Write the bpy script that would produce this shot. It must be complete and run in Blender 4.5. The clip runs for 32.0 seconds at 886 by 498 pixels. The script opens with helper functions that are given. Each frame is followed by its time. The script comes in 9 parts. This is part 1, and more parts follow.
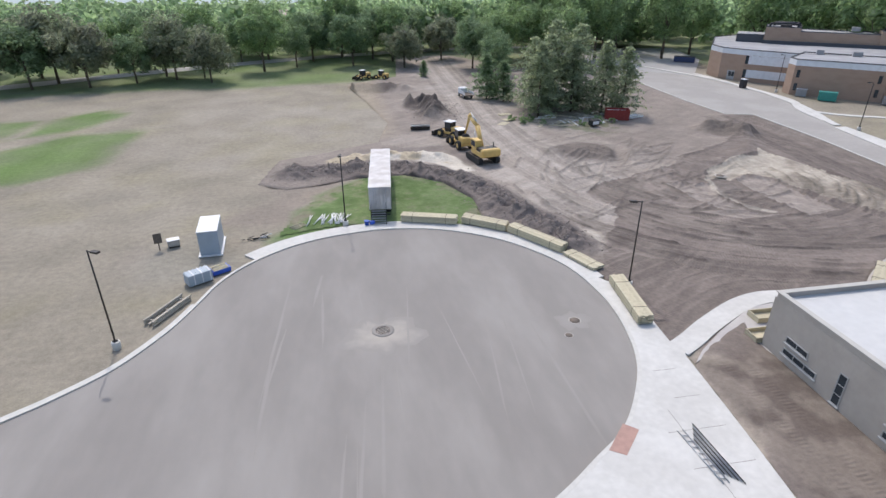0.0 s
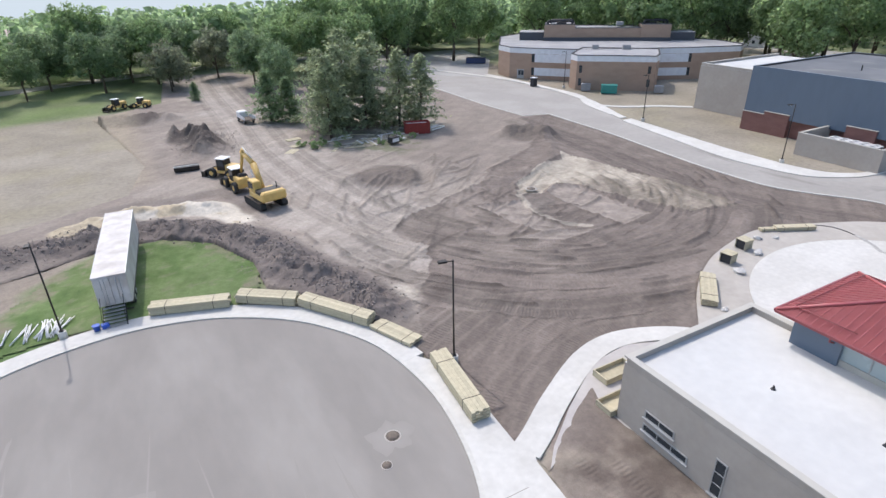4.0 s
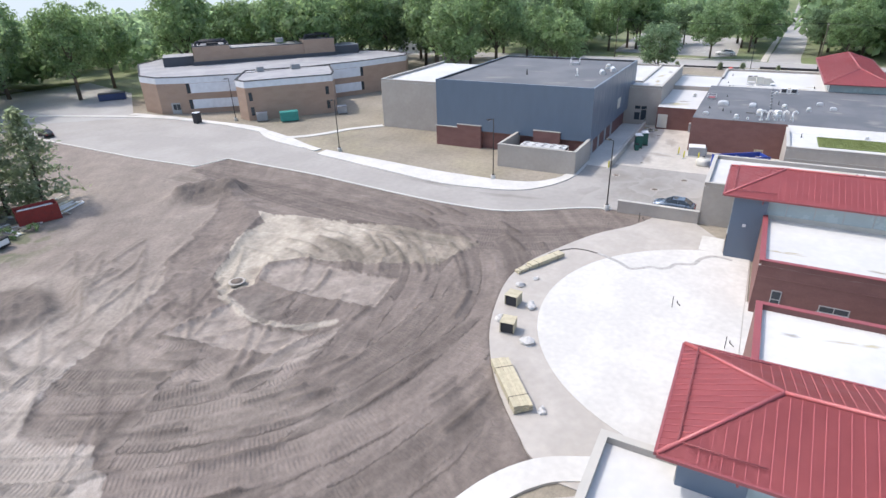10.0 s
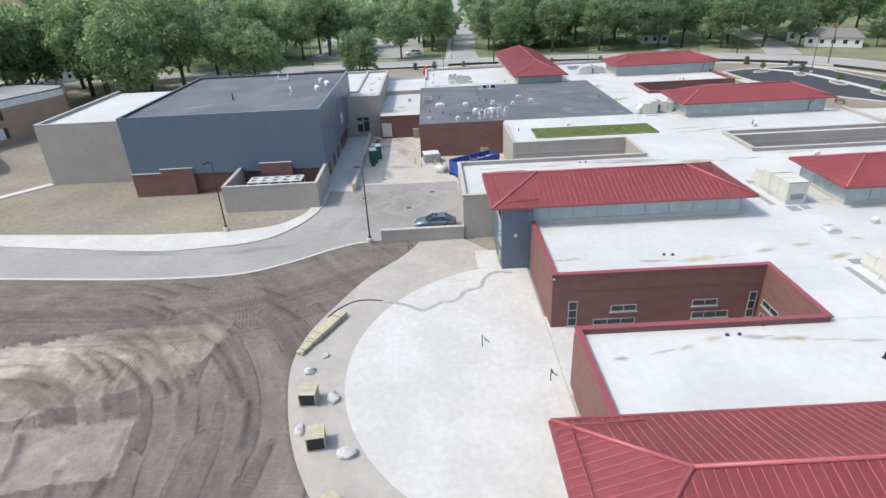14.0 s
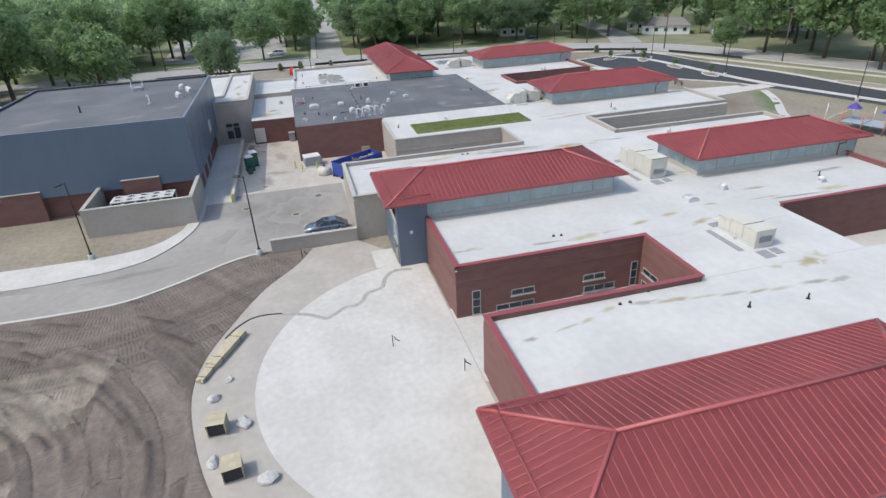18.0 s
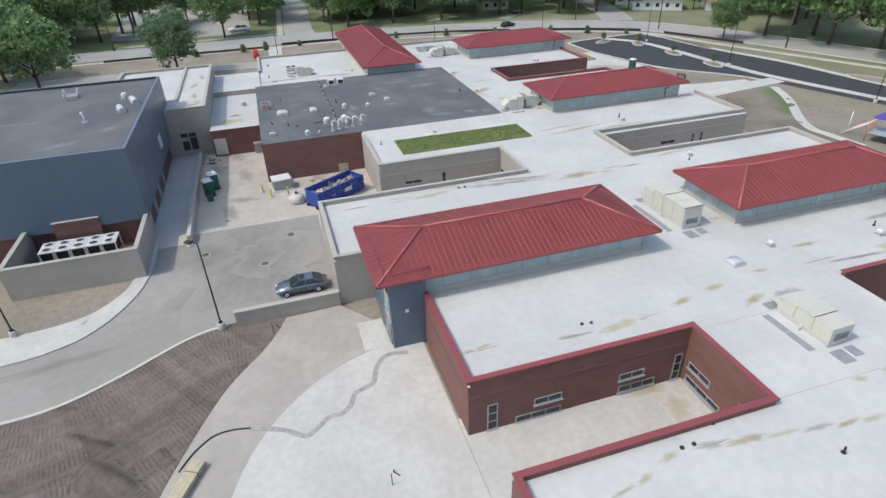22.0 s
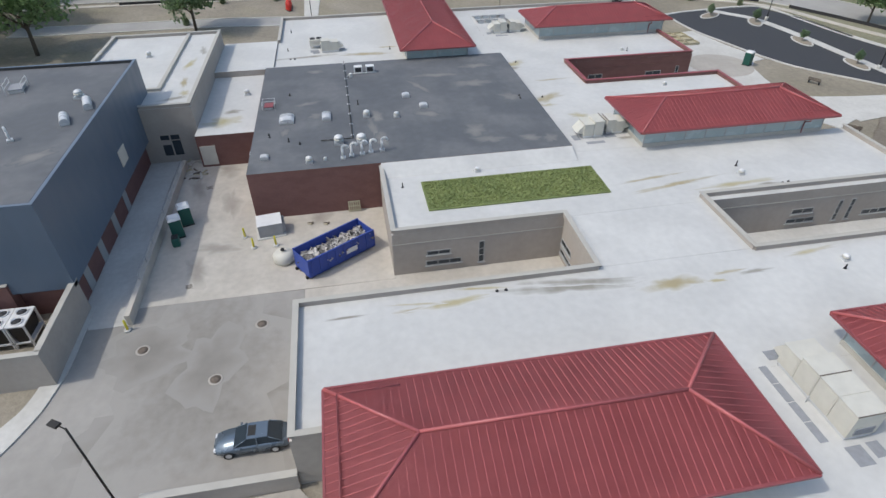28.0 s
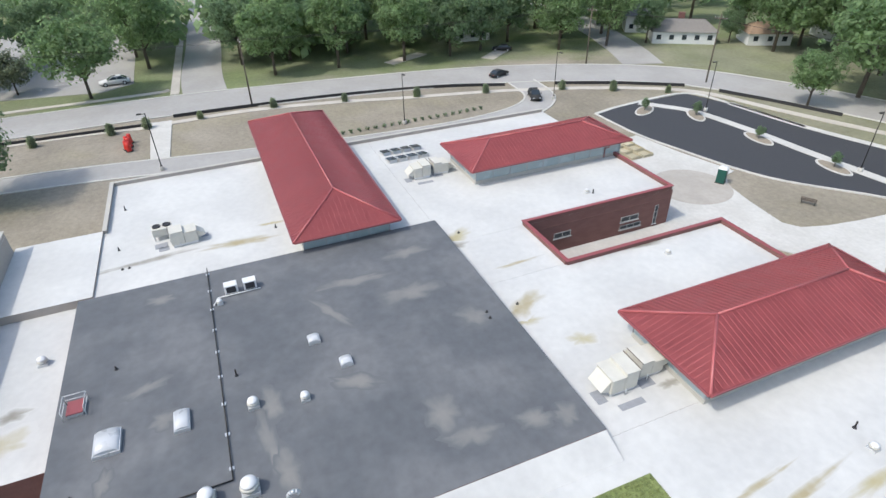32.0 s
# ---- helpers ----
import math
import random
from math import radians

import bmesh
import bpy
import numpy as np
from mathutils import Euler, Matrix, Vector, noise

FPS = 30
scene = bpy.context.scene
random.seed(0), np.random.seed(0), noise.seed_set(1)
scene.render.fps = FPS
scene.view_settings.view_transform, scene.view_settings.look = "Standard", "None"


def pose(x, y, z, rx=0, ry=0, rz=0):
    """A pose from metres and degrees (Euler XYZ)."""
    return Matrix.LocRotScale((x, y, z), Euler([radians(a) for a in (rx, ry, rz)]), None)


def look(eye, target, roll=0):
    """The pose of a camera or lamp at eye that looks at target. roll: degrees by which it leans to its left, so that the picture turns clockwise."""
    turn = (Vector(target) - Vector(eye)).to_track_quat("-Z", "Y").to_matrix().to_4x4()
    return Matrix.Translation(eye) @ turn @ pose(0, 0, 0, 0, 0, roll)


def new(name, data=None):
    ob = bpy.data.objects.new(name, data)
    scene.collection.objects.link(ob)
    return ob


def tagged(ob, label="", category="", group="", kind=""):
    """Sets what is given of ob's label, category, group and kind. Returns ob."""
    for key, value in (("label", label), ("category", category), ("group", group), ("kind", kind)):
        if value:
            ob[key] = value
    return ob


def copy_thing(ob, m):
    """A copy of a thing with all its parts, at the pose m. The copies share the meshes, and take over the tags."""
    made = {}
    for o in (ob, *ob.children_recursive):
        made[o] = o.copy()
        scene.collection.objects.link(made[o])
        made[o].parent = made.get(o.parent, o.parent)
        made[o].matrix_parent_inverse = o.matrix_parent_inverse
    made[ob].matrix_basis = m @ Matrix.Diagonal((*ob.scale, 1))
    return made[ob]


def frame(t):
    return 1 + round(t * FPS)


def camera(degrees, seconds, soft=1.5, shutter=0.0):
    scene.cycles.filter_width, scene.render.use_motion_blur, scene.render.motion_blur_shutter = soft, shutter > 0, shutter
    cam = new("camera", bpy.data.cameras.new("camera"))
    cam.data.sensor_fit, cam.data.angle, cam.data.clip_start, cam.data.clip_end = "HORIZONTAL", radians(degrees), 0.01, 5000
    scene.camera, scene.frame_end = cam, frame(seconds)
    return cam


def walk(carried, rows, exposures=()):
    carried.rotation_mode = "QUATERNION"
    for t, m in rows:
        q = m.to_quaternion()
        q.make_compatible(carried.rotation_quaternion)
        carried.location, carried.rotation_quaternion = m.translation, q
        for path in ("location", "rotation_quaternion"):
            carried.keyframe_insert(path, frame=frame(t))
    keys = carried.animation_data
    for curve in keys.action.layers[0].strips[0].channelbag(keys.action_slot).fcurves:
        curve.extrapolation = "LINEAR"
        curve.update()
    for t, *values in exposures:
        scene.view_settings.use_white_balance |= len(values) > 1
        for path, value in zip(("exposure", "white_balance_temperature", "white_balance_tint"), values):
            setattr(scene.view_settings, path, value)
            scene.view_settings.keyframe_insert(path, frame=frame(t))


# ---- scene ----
cam = camera(76.0, 32.0)
PATH = [
    (0, (0.089, -12.608, 27.068), (0.405, -10.844, 26.181), -0.00),
    (0.5, (0.704, -10.943, 27.185), (1.037, -9.181, 26.299), 0.05),
    (1, (1.592, -9.253, 27.126), (1.940, -7.493, 26.242), 0.03),
    (1.5, (2.539, -7.581, 26.885), (2.904, -5.823, 26.004), -0.01),
    (2, (3.494, -5.925, 26.773), (3.877, -4.171, 25.892), 0.03),
    (2.5, (4.579, -4.452, 26.644), (5.037, -2.715, 25.765), -0.14),
    (3, (5.773, -2.917, 26.539), (6.358, -1.218, 25.659), -0.46),
    (3.5, (6.913, -1.388, 26.524), (7.656, 0.248, 25.645), -0.77),
    (4, (8.298, 0.069, 26.486), (9.163, 1.645, 25.609), -1.10),
    (4.5, (9.779, 1.591, 26.546), (10.685, 3.142, 25.667), -1.06),
    (6.5, (14.810, 6.720, 26.430), (15.804, 8.217, 25.551), -1.00),
    (7, (15.685, 8.065, 26.506), (16.689, 9.554, 25.626), -0.91),
    (7.5, (16.306, 9.453, 26.724), (17.321, 10.934, 25.843), -0.72),
    (8, (16.912, 10.882, 26.969), (17.943, 12.351, 26.086), -0.63),
    (8.5, (17.654, 12.231, 27.169), (18.732, 13.665, 26.285), -0.75),
    (9, (18.717, 13.333, 26.873), (19.937, 14.652, 25.996), -1.07),
    (9.5, (19.514, 14.477, 26.772), (20.908, 15.614, 25.899), -1.32),
    (10, (20.455, 15.780, 26.660), (22.028, 16.655, 25.788), -1.80),
    (10.5, (21.736, 17.240, 26.676), (23.435, 17.823, 25.797), -2.47),
    (11, (23.033, 18.456, 26.762), (24.796, 18.778, 25.873), -2.91),
    (11.5, (24.276, 19.581, 26.802), (26.063, 19.666, 25.909), -3.03),
    (12, (25.844, 20.661, 26.797), (27.633, 20.618, 25.903), -2.83),
    (12.5, (27.434, 21.203, 26.995), (29.219, 21.077, 26.101), -3.14),
    (13, (29.169, 21.721, 27.195), (30.955, 21.608, 26.301), -3.07),
    (13.5, (30.133, 21.839, 27.165), (31.924, 21.829, 26.276), -2.74),
    (15.5, (29.916, 21.954, 25.878), (31.694, 21.902, 24.965), -2.02),
    (16, (29.919, 22.301, 25.736), (31.685, 22.093, 24.820), -2.51),
    (16.5, (30.069, 22.852, 25.512), (31.820, 22.538, 24.598), -2.81),
    (17, (30.280, 23.224, 25.665), (32.019, 22.852, 24.750), -3.00),
    (17.5, (30.272, 23.210, 26.222), (32.006, 22.809, 25.309), -2.98),
    (18, (30.527, 23.128, 27.042), (32.256, 22.715, 26.125), -2.92),
    (18.5, (31.073, 23.054, 27.810), (32.753, 22.646, 26.805), -2.90),
    (19, (32.008, 22.956, 28.644), (33.672, 22.544, 27.613), -2.81),
    (19.5, (33.249, 22.822, 29.212), (34.911, 22.406, 28.180), -2.70),
    (20, (34.888, 22.750, 29.370), (36.549, 22.328, 28.339), -2.48),
    (20.5, (36.897, 22.512, 29.511), (38.555, 22.086, 28.477), -2.29),
    (21, (39.194, 22.283, 29.859), (40.840, 21.819, 28.821), -2.33),
    (21.5, (41.545, 21.878, 30.386), (43.190, 21.408, 29.349), -2.26),
    (22, (43.702, 21.740, 31.053), (45.343, 21.260, 30.016), -2.12),
    (22.5, (44.703, 21.917, 31.558), (46.344, 21.431, 30.524), -1.82),
    (23, (44.813, 22.128, 32.173), (46.446, 21.617, 31.136), -1.84),
    (23.5, (44.709, 22.086, 32.944), (46.327, 21.535, 31.905), -1.95),
    (24, (45.243, 21.676, 33.248), (46.845, 21.085, 32.206), -2.07),
    (24.5, (46.585, 20.930, 33.355), (48.166, 20.293, 32.308), -2.20),
    (26.5, (57.168, 16.571, 33.119), (58.802, 16.064, 32.082), -1.93),
    (27, (60.284, 15.402, 33.308), (61.942, 14.980, 32.273), -0.99),
    (27.5, (63.551, 14.306, 33.600), (65.219, 13.956, 32.554), -0.55),
    (28, (66.475, 13.604, 33.396), (68.032, 13.328, 32.173), -0.31),
    (28.5, (70.194, 12.842, 33.723), (71.732, 12.591, 32.471), 0.05),
    (29, (73.771, 12.060, 33.953), (75.296, 11.747, 32.698), -0.38),
    (29.5, (77.417, 11.593, 34.226), (78.919, 11.198, 32.966), -0.92),
    (30, (81.461, 10.959, 34.407), (82.948, 10.506, 33.149), -1.26),
    (30.5, (85.882, 10.484, 34.766), (87.440, 9.945, 33.634), -1.50),
    (31, (89.835, 10.106, 34.855), (91.410, 9.517, 33.772), -1.59),
    (31.5, (94.129, 9.820, 35.128), (95.688, 9.200, 34.039), -1.49),
    (32, (98.794, 9.385, 35.448), (100.344, 8.754, 34.354), -1.30),
]
EXPOSURES = [(0, -0.12, 6500, 12), (2.5, -0.02, 6500, 12), (4, 0.05, 6500, 12), (7, 0.13, 6500, 12), (8.5, 0.13, 6500, 12), (10, 0.26, 6500, 12), (11, 0.27, 6500, 12), (12, 0.17, 6500, 11), (13, 0.05, 6550, 9), (16, 0.02, 6550, 8), (17.5, -0.17, 6550, 8), (19, -0.28, 6550, 7), (24, -0.33, 6550, 7), (27, -0.42, 6550, 7), (28.7, -0.45, 6550, 7), (30, -0.2, 6550, 7), (32, 0, 6550, 7)]
walk(cam, [(t, look(e, g, r)) for t, e, g, r in PATH], EXPOSURES)

# ---- world and sun ----
SUN_AZ, SUN_EL = 354.0, 55.0      # degrees: where the sun stands, counted from +y clockwise, and its height
world = bpy.data.worlds.new("sky")
scene.world = world
world.use_nodes = True
wn = world.node_tree.nodes
sky = wn.new("ShaderNodeTexSky")
sky.sky_type = "NISHITA"
sky.sun_disc = False
sky.sun_elevation = radians(SUN_EL)
sky.sun_rotation = radians(SUN_AZ)
sky.air_density = 1.2
sky.dust_density = 2.5
world.node_tree.links.new(sky.outputs[0], wn["Background"].inputs[0])
wn["Background"].inputs[1].default_value = 0.245
sun_data = bpy.data.lights.new("sun", "SUN")
sun_data.energy = 2.4
sun_data.angle = radians(0.6)
sun_data.color = (1.0, 0.965, 0.92)
sun = new("sun", sun_data)
sd = Vector((math.sin(radians(SUN_AZ)) * math.cos(radians(SUN_EL)), math.cos(radians(SUN_AZ)) * math.cos(radians(SUN_EL)), math.sin(radians(SUN_EL))))
sun.rotation_euler = sd.to_track_quat("Z", "Y").to_euler()
sun.location = (60, 20, 120)


# ---- materials ----
def material(name, col, rough=0.8, metal=0.0, var=0.12, scale=1.0, col2=None, mix_scale=None, bump=0.0, bump_scale=None,
             detail=6.0, rand=0.0, island=0.0, spec=0.5, stretch=(1, 1, 1), lo=0.42, hi=0.62):
    """A node material: a base colour, a second colour in large soft patches, fine grain, and bump. Scales are features per metre."""
    m = bpy.data.materials.new(name)
    m.use_nodes = True
    nt, n = m.node_tree, m.node_tree.nodes
    bsdf = n["Principled BSDF"]
    bsdf.inputs["Metallic"].default_value = metal
    bsdf.inputs["Specular IOR Level"].default_value = spec
    geo = n.new("ShaderNodeNewGeometry")
    mp = n.new("ShaderNodeMapping")
    mp.inputs["Scale"].default_value = stretch
    nt.links.new(geo.outputs["Position"], mp.inputs["Vector"])

    def noise_at(s, d=detail):
        k = n.new("ShaderNodeTexNoise")
        k.inputs["Scale"].default_value = s
        k.inputs["Detail"].default_value = d
        nt.links.new(mp.outputs[0], k.inputs["Vector"])
        return k

    def mixed(a, b, fac, mode="MIX"):
        x = n.new("ShaderNodeMix")
        x.data_type, x.blend_type = "RGBA", mode
        for s, v in ((0, fac), (6, a), (7, b)):
            if isinstance(v, (int, float)):
                x.inputs[s].default_value = v
            elif isinstance(v, tuple):
                x.inputs[s].default_value = (*v[:3], 1)
            else:
                nt.links.new(v, x.inputs[s])
        return x.outputs[2]

    def ranged(src, a, b, c, d):
        r = n.new("ShaderNodeMapRange")
        for k, v in zip(("From Min", "From Max", "To Min", "To Max"), (a, b, c, d)):
            r.inputs[k].default_value = v
        nt.links.new(src, r.inputs["Value"])
        return r.outputs[0]

    out = tuple(col)
    if col2:
        big = noise_at(mix_scale or scale * 0.2, 5.0)
        out = mixed(tuple(col), tuple(col2), ranged(big.outputs[0], lo, hi, 0.0, 1.0))
    grain = noise_at(scale)
    g = ranged(grain.outputs[0], 0.3, 0.7, 1 - var, 1 + var)
    comb = n.new("ShaderNodeCombineColor")
    for i in range(3):
        nt.links.new(g, comb.inputs[i])
    out = mixed(out, comb.outputs[0], 1.0, "MULTIPLY")
    if rand or island:
        inf = n.new("ShaderNodeObjectInfo").outputs["Random"] if rand else geo.outputs["Random Per Island"]
        k = rand or island
        r = ranged(inf, 0, 1, 1 - k, 1 + k)
        c2 = n.new("ShaderNodeCombineColor")
        for i in range(3):
            nt.links.new(r, c2.inputs[i])
        out = mixed(out, c2.outputs[0], 1.0, "MULTIPLY")
    nt.links.new(out, bsdf.inputs["Base Color"])
    rr = ranged(grain.outputs[0], 0.3, 0.7, max(rough - 0.08, 0.02), min(rough + 0.08, 1.0))
    nt.links.new(rr, bsdf.inputs["Roughness"])
    if bump:
        b = n.new("ShaderNodeBump")
        b.inputs["Strength"].default_value = bump
        b.inputs["Distance"].default_value = 0.03
        bn = noise_at(bump_scale or scale * 3)
        nt.links.new(bn.outputs[0], b.inputs["Height"])
        nt.links.new(b.outputs[0], bsdf.inputs["Normal"])
    return m


# ---- building blocks ----
def mesh_of(name, bm, mat, smooth=False):
    me = bpy.data.meshes.new(name)
    bm.normal_update()
    bm.to_mesh(me)
    bm.free()
    for mm in (mat if isinstance(mat, (list, tuple)) else [mat]):
        me.materials.append(mm)
    if smooth:
        for p in me.polygons:
            p.use_smooth = True
    return me


def part(name, bm, mat, parent=None, label="", m=None, smooth=False):
    ob = new(name, mesh_of(name, bm, mat, smooth))
    if parent is not None:
        ob.parent = parent
    if m is not None:
        ob.matrix_basis = m
    if label:
        ob["label"] = label
    return ob


def thing(name, label, category, m=None, group="", kind=""):
    e = new(name)
    e.empty_display_size = 0.3
    if m is not None:
        e.matrix_basis = m
    return tagged(e, label, category, group, kind)


def box(bm, x0, y0, z0, x1, y1, z1, bevel=0.0, m=None, mat=0):
    v = [bm.verts.new(p) for p in ((x0, y0, z0), (x1, y0, z0), (x1, y1, z0), (x0, y1, z0), (x0, y0, z1), (x1, y0, z1), (x1, y1, z1), (x0, y1, z1))]
    fs = [bm.faces.new([v[i] for i in q]) for q in ((3, 2, 1, 0), (4, 5, 6, 7), (0, 1, 5, 4), (1, 2, 6, 5), (2, 3, 7, 6), (3, 0, 4, 7))]
    for f in fs:
        f.material_index = mat
    if m is not None:
        bmesh.ops.transform(bm, matrix=m, verts=v)
    if bevel:
        es = {e for f in fs for e in f.edges}
        bmesh.ops.bevel(bm, geom=list(es), offset=bevel, segments=1, affect="EDGES", clamp_overlap=True)
    return bm


def B(*a, **k):
    return box(bmesh.new(), *a, **k)


def tube(bm, a, b, r0, r1=None, n=10, cap=True, mat=0):
    """A tapered round bar from a to b."""
    a, b = Vector(a), Vector(b)
    r1 = r0 if r1 is None else r1
    q = (b - a).to_track_quat("Z", "Y").to_matrix()
    rings = []
    for c, r in ((a, r0), (b, r1)):
        rings.append([bm.verts.new(c + q @ Vector((r * math.cos(2 * math.pi * i / n), r * math.sin(2 * math.pi * i / n), 0))) for i in range(n)])
    for i in range(n):
        f = bm.faces.new((rings[0][i], rings[0][(i + 1) % n], rings[1][(i + 1) % n], rings[1][i]))
        f.material_index, f.smooth = mat, True
    if cap:
        bm.faces.new(rings[0][::-1]).material_index = mat
        bm.faces.new(rings[1]).material_index = mat
    return bm


def lathe(bm, prof, n=20, c=(0, 0, 0), mat=0):
    """Turns a profile of (radius, height) about the upright axis through c."""
    rings = []
    for r, z in prof:
        rings.append([bm.verts.new((c[0] + r * math.cos(2 * math.pi * i / n), c[1] + r * math.sin(2 * math.pi * i / n), c[2] + z)) for i in range(n)])
    for p, q in zip(rings, rings[1:]):
        for i in range(n):
            f = bm.faces.new((p[i], p[(i + 1) % n], q[(i + 1) % n], q[i]))
            f.smooth, f.material_index = True, mat
    bm.faces.new(rings[0][::-1]).material_index = mat
    bm.faces.new(rings[-1]).material_index = mat
    return bm


def slab(bm, pts, z0, z1, mat=0):
    """An upright prism over a plan outline (counter-clockwise)."""
    lo = [bm.verts.new((x, y, z0)) for x, y in pts]
    hi = [bm.verts.new((x, y, z1)) for x, y in pts]
    fs = [bm.faces.new(hi), bm.faces.new(lo[::-1])]
    for i in range(len(pts)):
        j = (i + 1) % len(pts)
        fs.append(bm.faces.new((lo[i], lo[j], hi[j], hi[i])))
    for f in fs:
        f.material_index = mat
    return bm


def arc(cx, cy, r, a0, a1, n=24):
    """Points on a circle, from angle a0 to a1 in degrees."""
    return [(cx + r * math.cos(radians(a0 + (a1 - a0) * i / n)), cy + r * math.sin(radians(a0 + (a1 - a0) * i / n))) for i in range(n + 1)]


def smooth_line(pts, n=6):
    """A Catmull-Rom line through plan points."""
    p = [Vector(q) for q in pts]
    p = [2 * p[0] - p[1]] + p + [2 * p[-1] - p[-2]]
    out = []
    for i in range(1, len(p) - 2):
        for k in range(n):
            t = k / n
            a, b, c, d = p[i - 1], p[i], p[i + 1], p[i + 2]
            out.append(tuple(0.5 * (2 * b + (c - a) * t + (2 * a - 5 * b + 4 * c - d) * t * t + (3 * b - a - 3 * c + d) * t ** 3)))
    out.append(tuple(p[-2]))
    return out


def offset_line(pts, d):
    """The same plan line, moved d metres to its left."""
    out = []
    for i, p in enumerate(pts):
        a, b = Vector(pts[max(i - 1, 0)]), Vector(pts[min(i + 1, len(pts) - 1)])
        t = (b - a).normalized()
        out.append((p[0] - t.y * d, p[1] + t.x * d))
    return out


def band(pts, d0, d1):
    """The plan outline of a strip along a line, between two offsets."""
    a, b = offset_line(pts, min(d0, d1)), offset_line(pts, max(d0, d1))
    return a + b[::-1]


def strip(bm, pts, d0, d1, z0, z1, mat=0):
    """A kerb, walk or wall that follows a line, as one row of blocks joined up."""
    a, b = offset_line(pts, min(d0, d1)), offset_line(pts, max(d0, d1))
    rows = [[bm.verts.new((*q, z)) for q, z in ((p, z0), (p, z1), (w, z1), (w, z0))] for p, w in zip(a, b)]
    for r, s in zip(rows, rows[1:]):
        for k in range(4):
            bm.faces.new((r[k], s[k], s[(k + 1) % 4], r[(k + 1) % 4])).material_index = mat
    bm.faces.new(rows[0]).material_index = mat
    bm.faces.new(rows[-1][::-1]).material_index = mat
    bmesh.ops.recalc_face_normals(bm, faces=bm.faces)
    return bm


# ---- surfaces ----
M_CONC = material("pale_concrete", (0.485, 0.472, 0.441), 0.85, var=0.06, scale=2.0, col2=(0.535, 0.523, 0.492), mix_scale=0.25, bump=0.08, bump_scale=20)
M_CONC_OLD = material("tan_concrete", (0.44, 0.405, 0.355), 0.88, var=0.07, scale=1.6, col2=(0.50, 0.465, 0.41), mix_scale=0.3, bump=0.08, bump_scale=20)
M_CONC_RING = material("grey_tan_concrete", (0.365, 0.338, 0.302), 0.88, var=0.06, scale=1.6, col2=(0.405, 0.375, 0.337), mix_scale=0.3, bump=0.08, bump_scale=20)
M_CURB = material("kerb_concrete", (0.50, 0.487, 0.45), 0.85, var=0.08, scale=3.0, bump=0.1, bump_scale=25)
M_ASPHALT = material("dusty_asphalt", (0.222, 0.205, 0.187), 0.9, var=0.06, scale=0.9, col2=(0.264, 0.246, 0.225), mix_scale=0.16, bump=0.15, bump_scale=40, stretch=(1, 0.35, 1))
M_ROAD = material("grey_road", (0.325, 0.315, 0.30), 0.88, var=0.06, scale=1.2, col2=(0.36, 0.35, 0.335), mix_scale=0.12, bump=0.1, bump_scale=40)
M_DRIVE = material("tan_grey_drive", (0.288, 0.272, 0.25), 0.88, var=0.07, scale=1.2, col2=(0.325, 0.308, 0.285), mix_scale=0.12, bump=0.1, bump_scale=40)
M_BLACKTOP = material("new_blacktop", (0.044, 0.045, 0.05), 0.8, var=0.1, scale=3.0, bump=0.15, bump_scale=60)
M_PAINT = material("road_paint", (0.7, 0.7, 0.68), 0.7, var=0.1, scale=6.0)


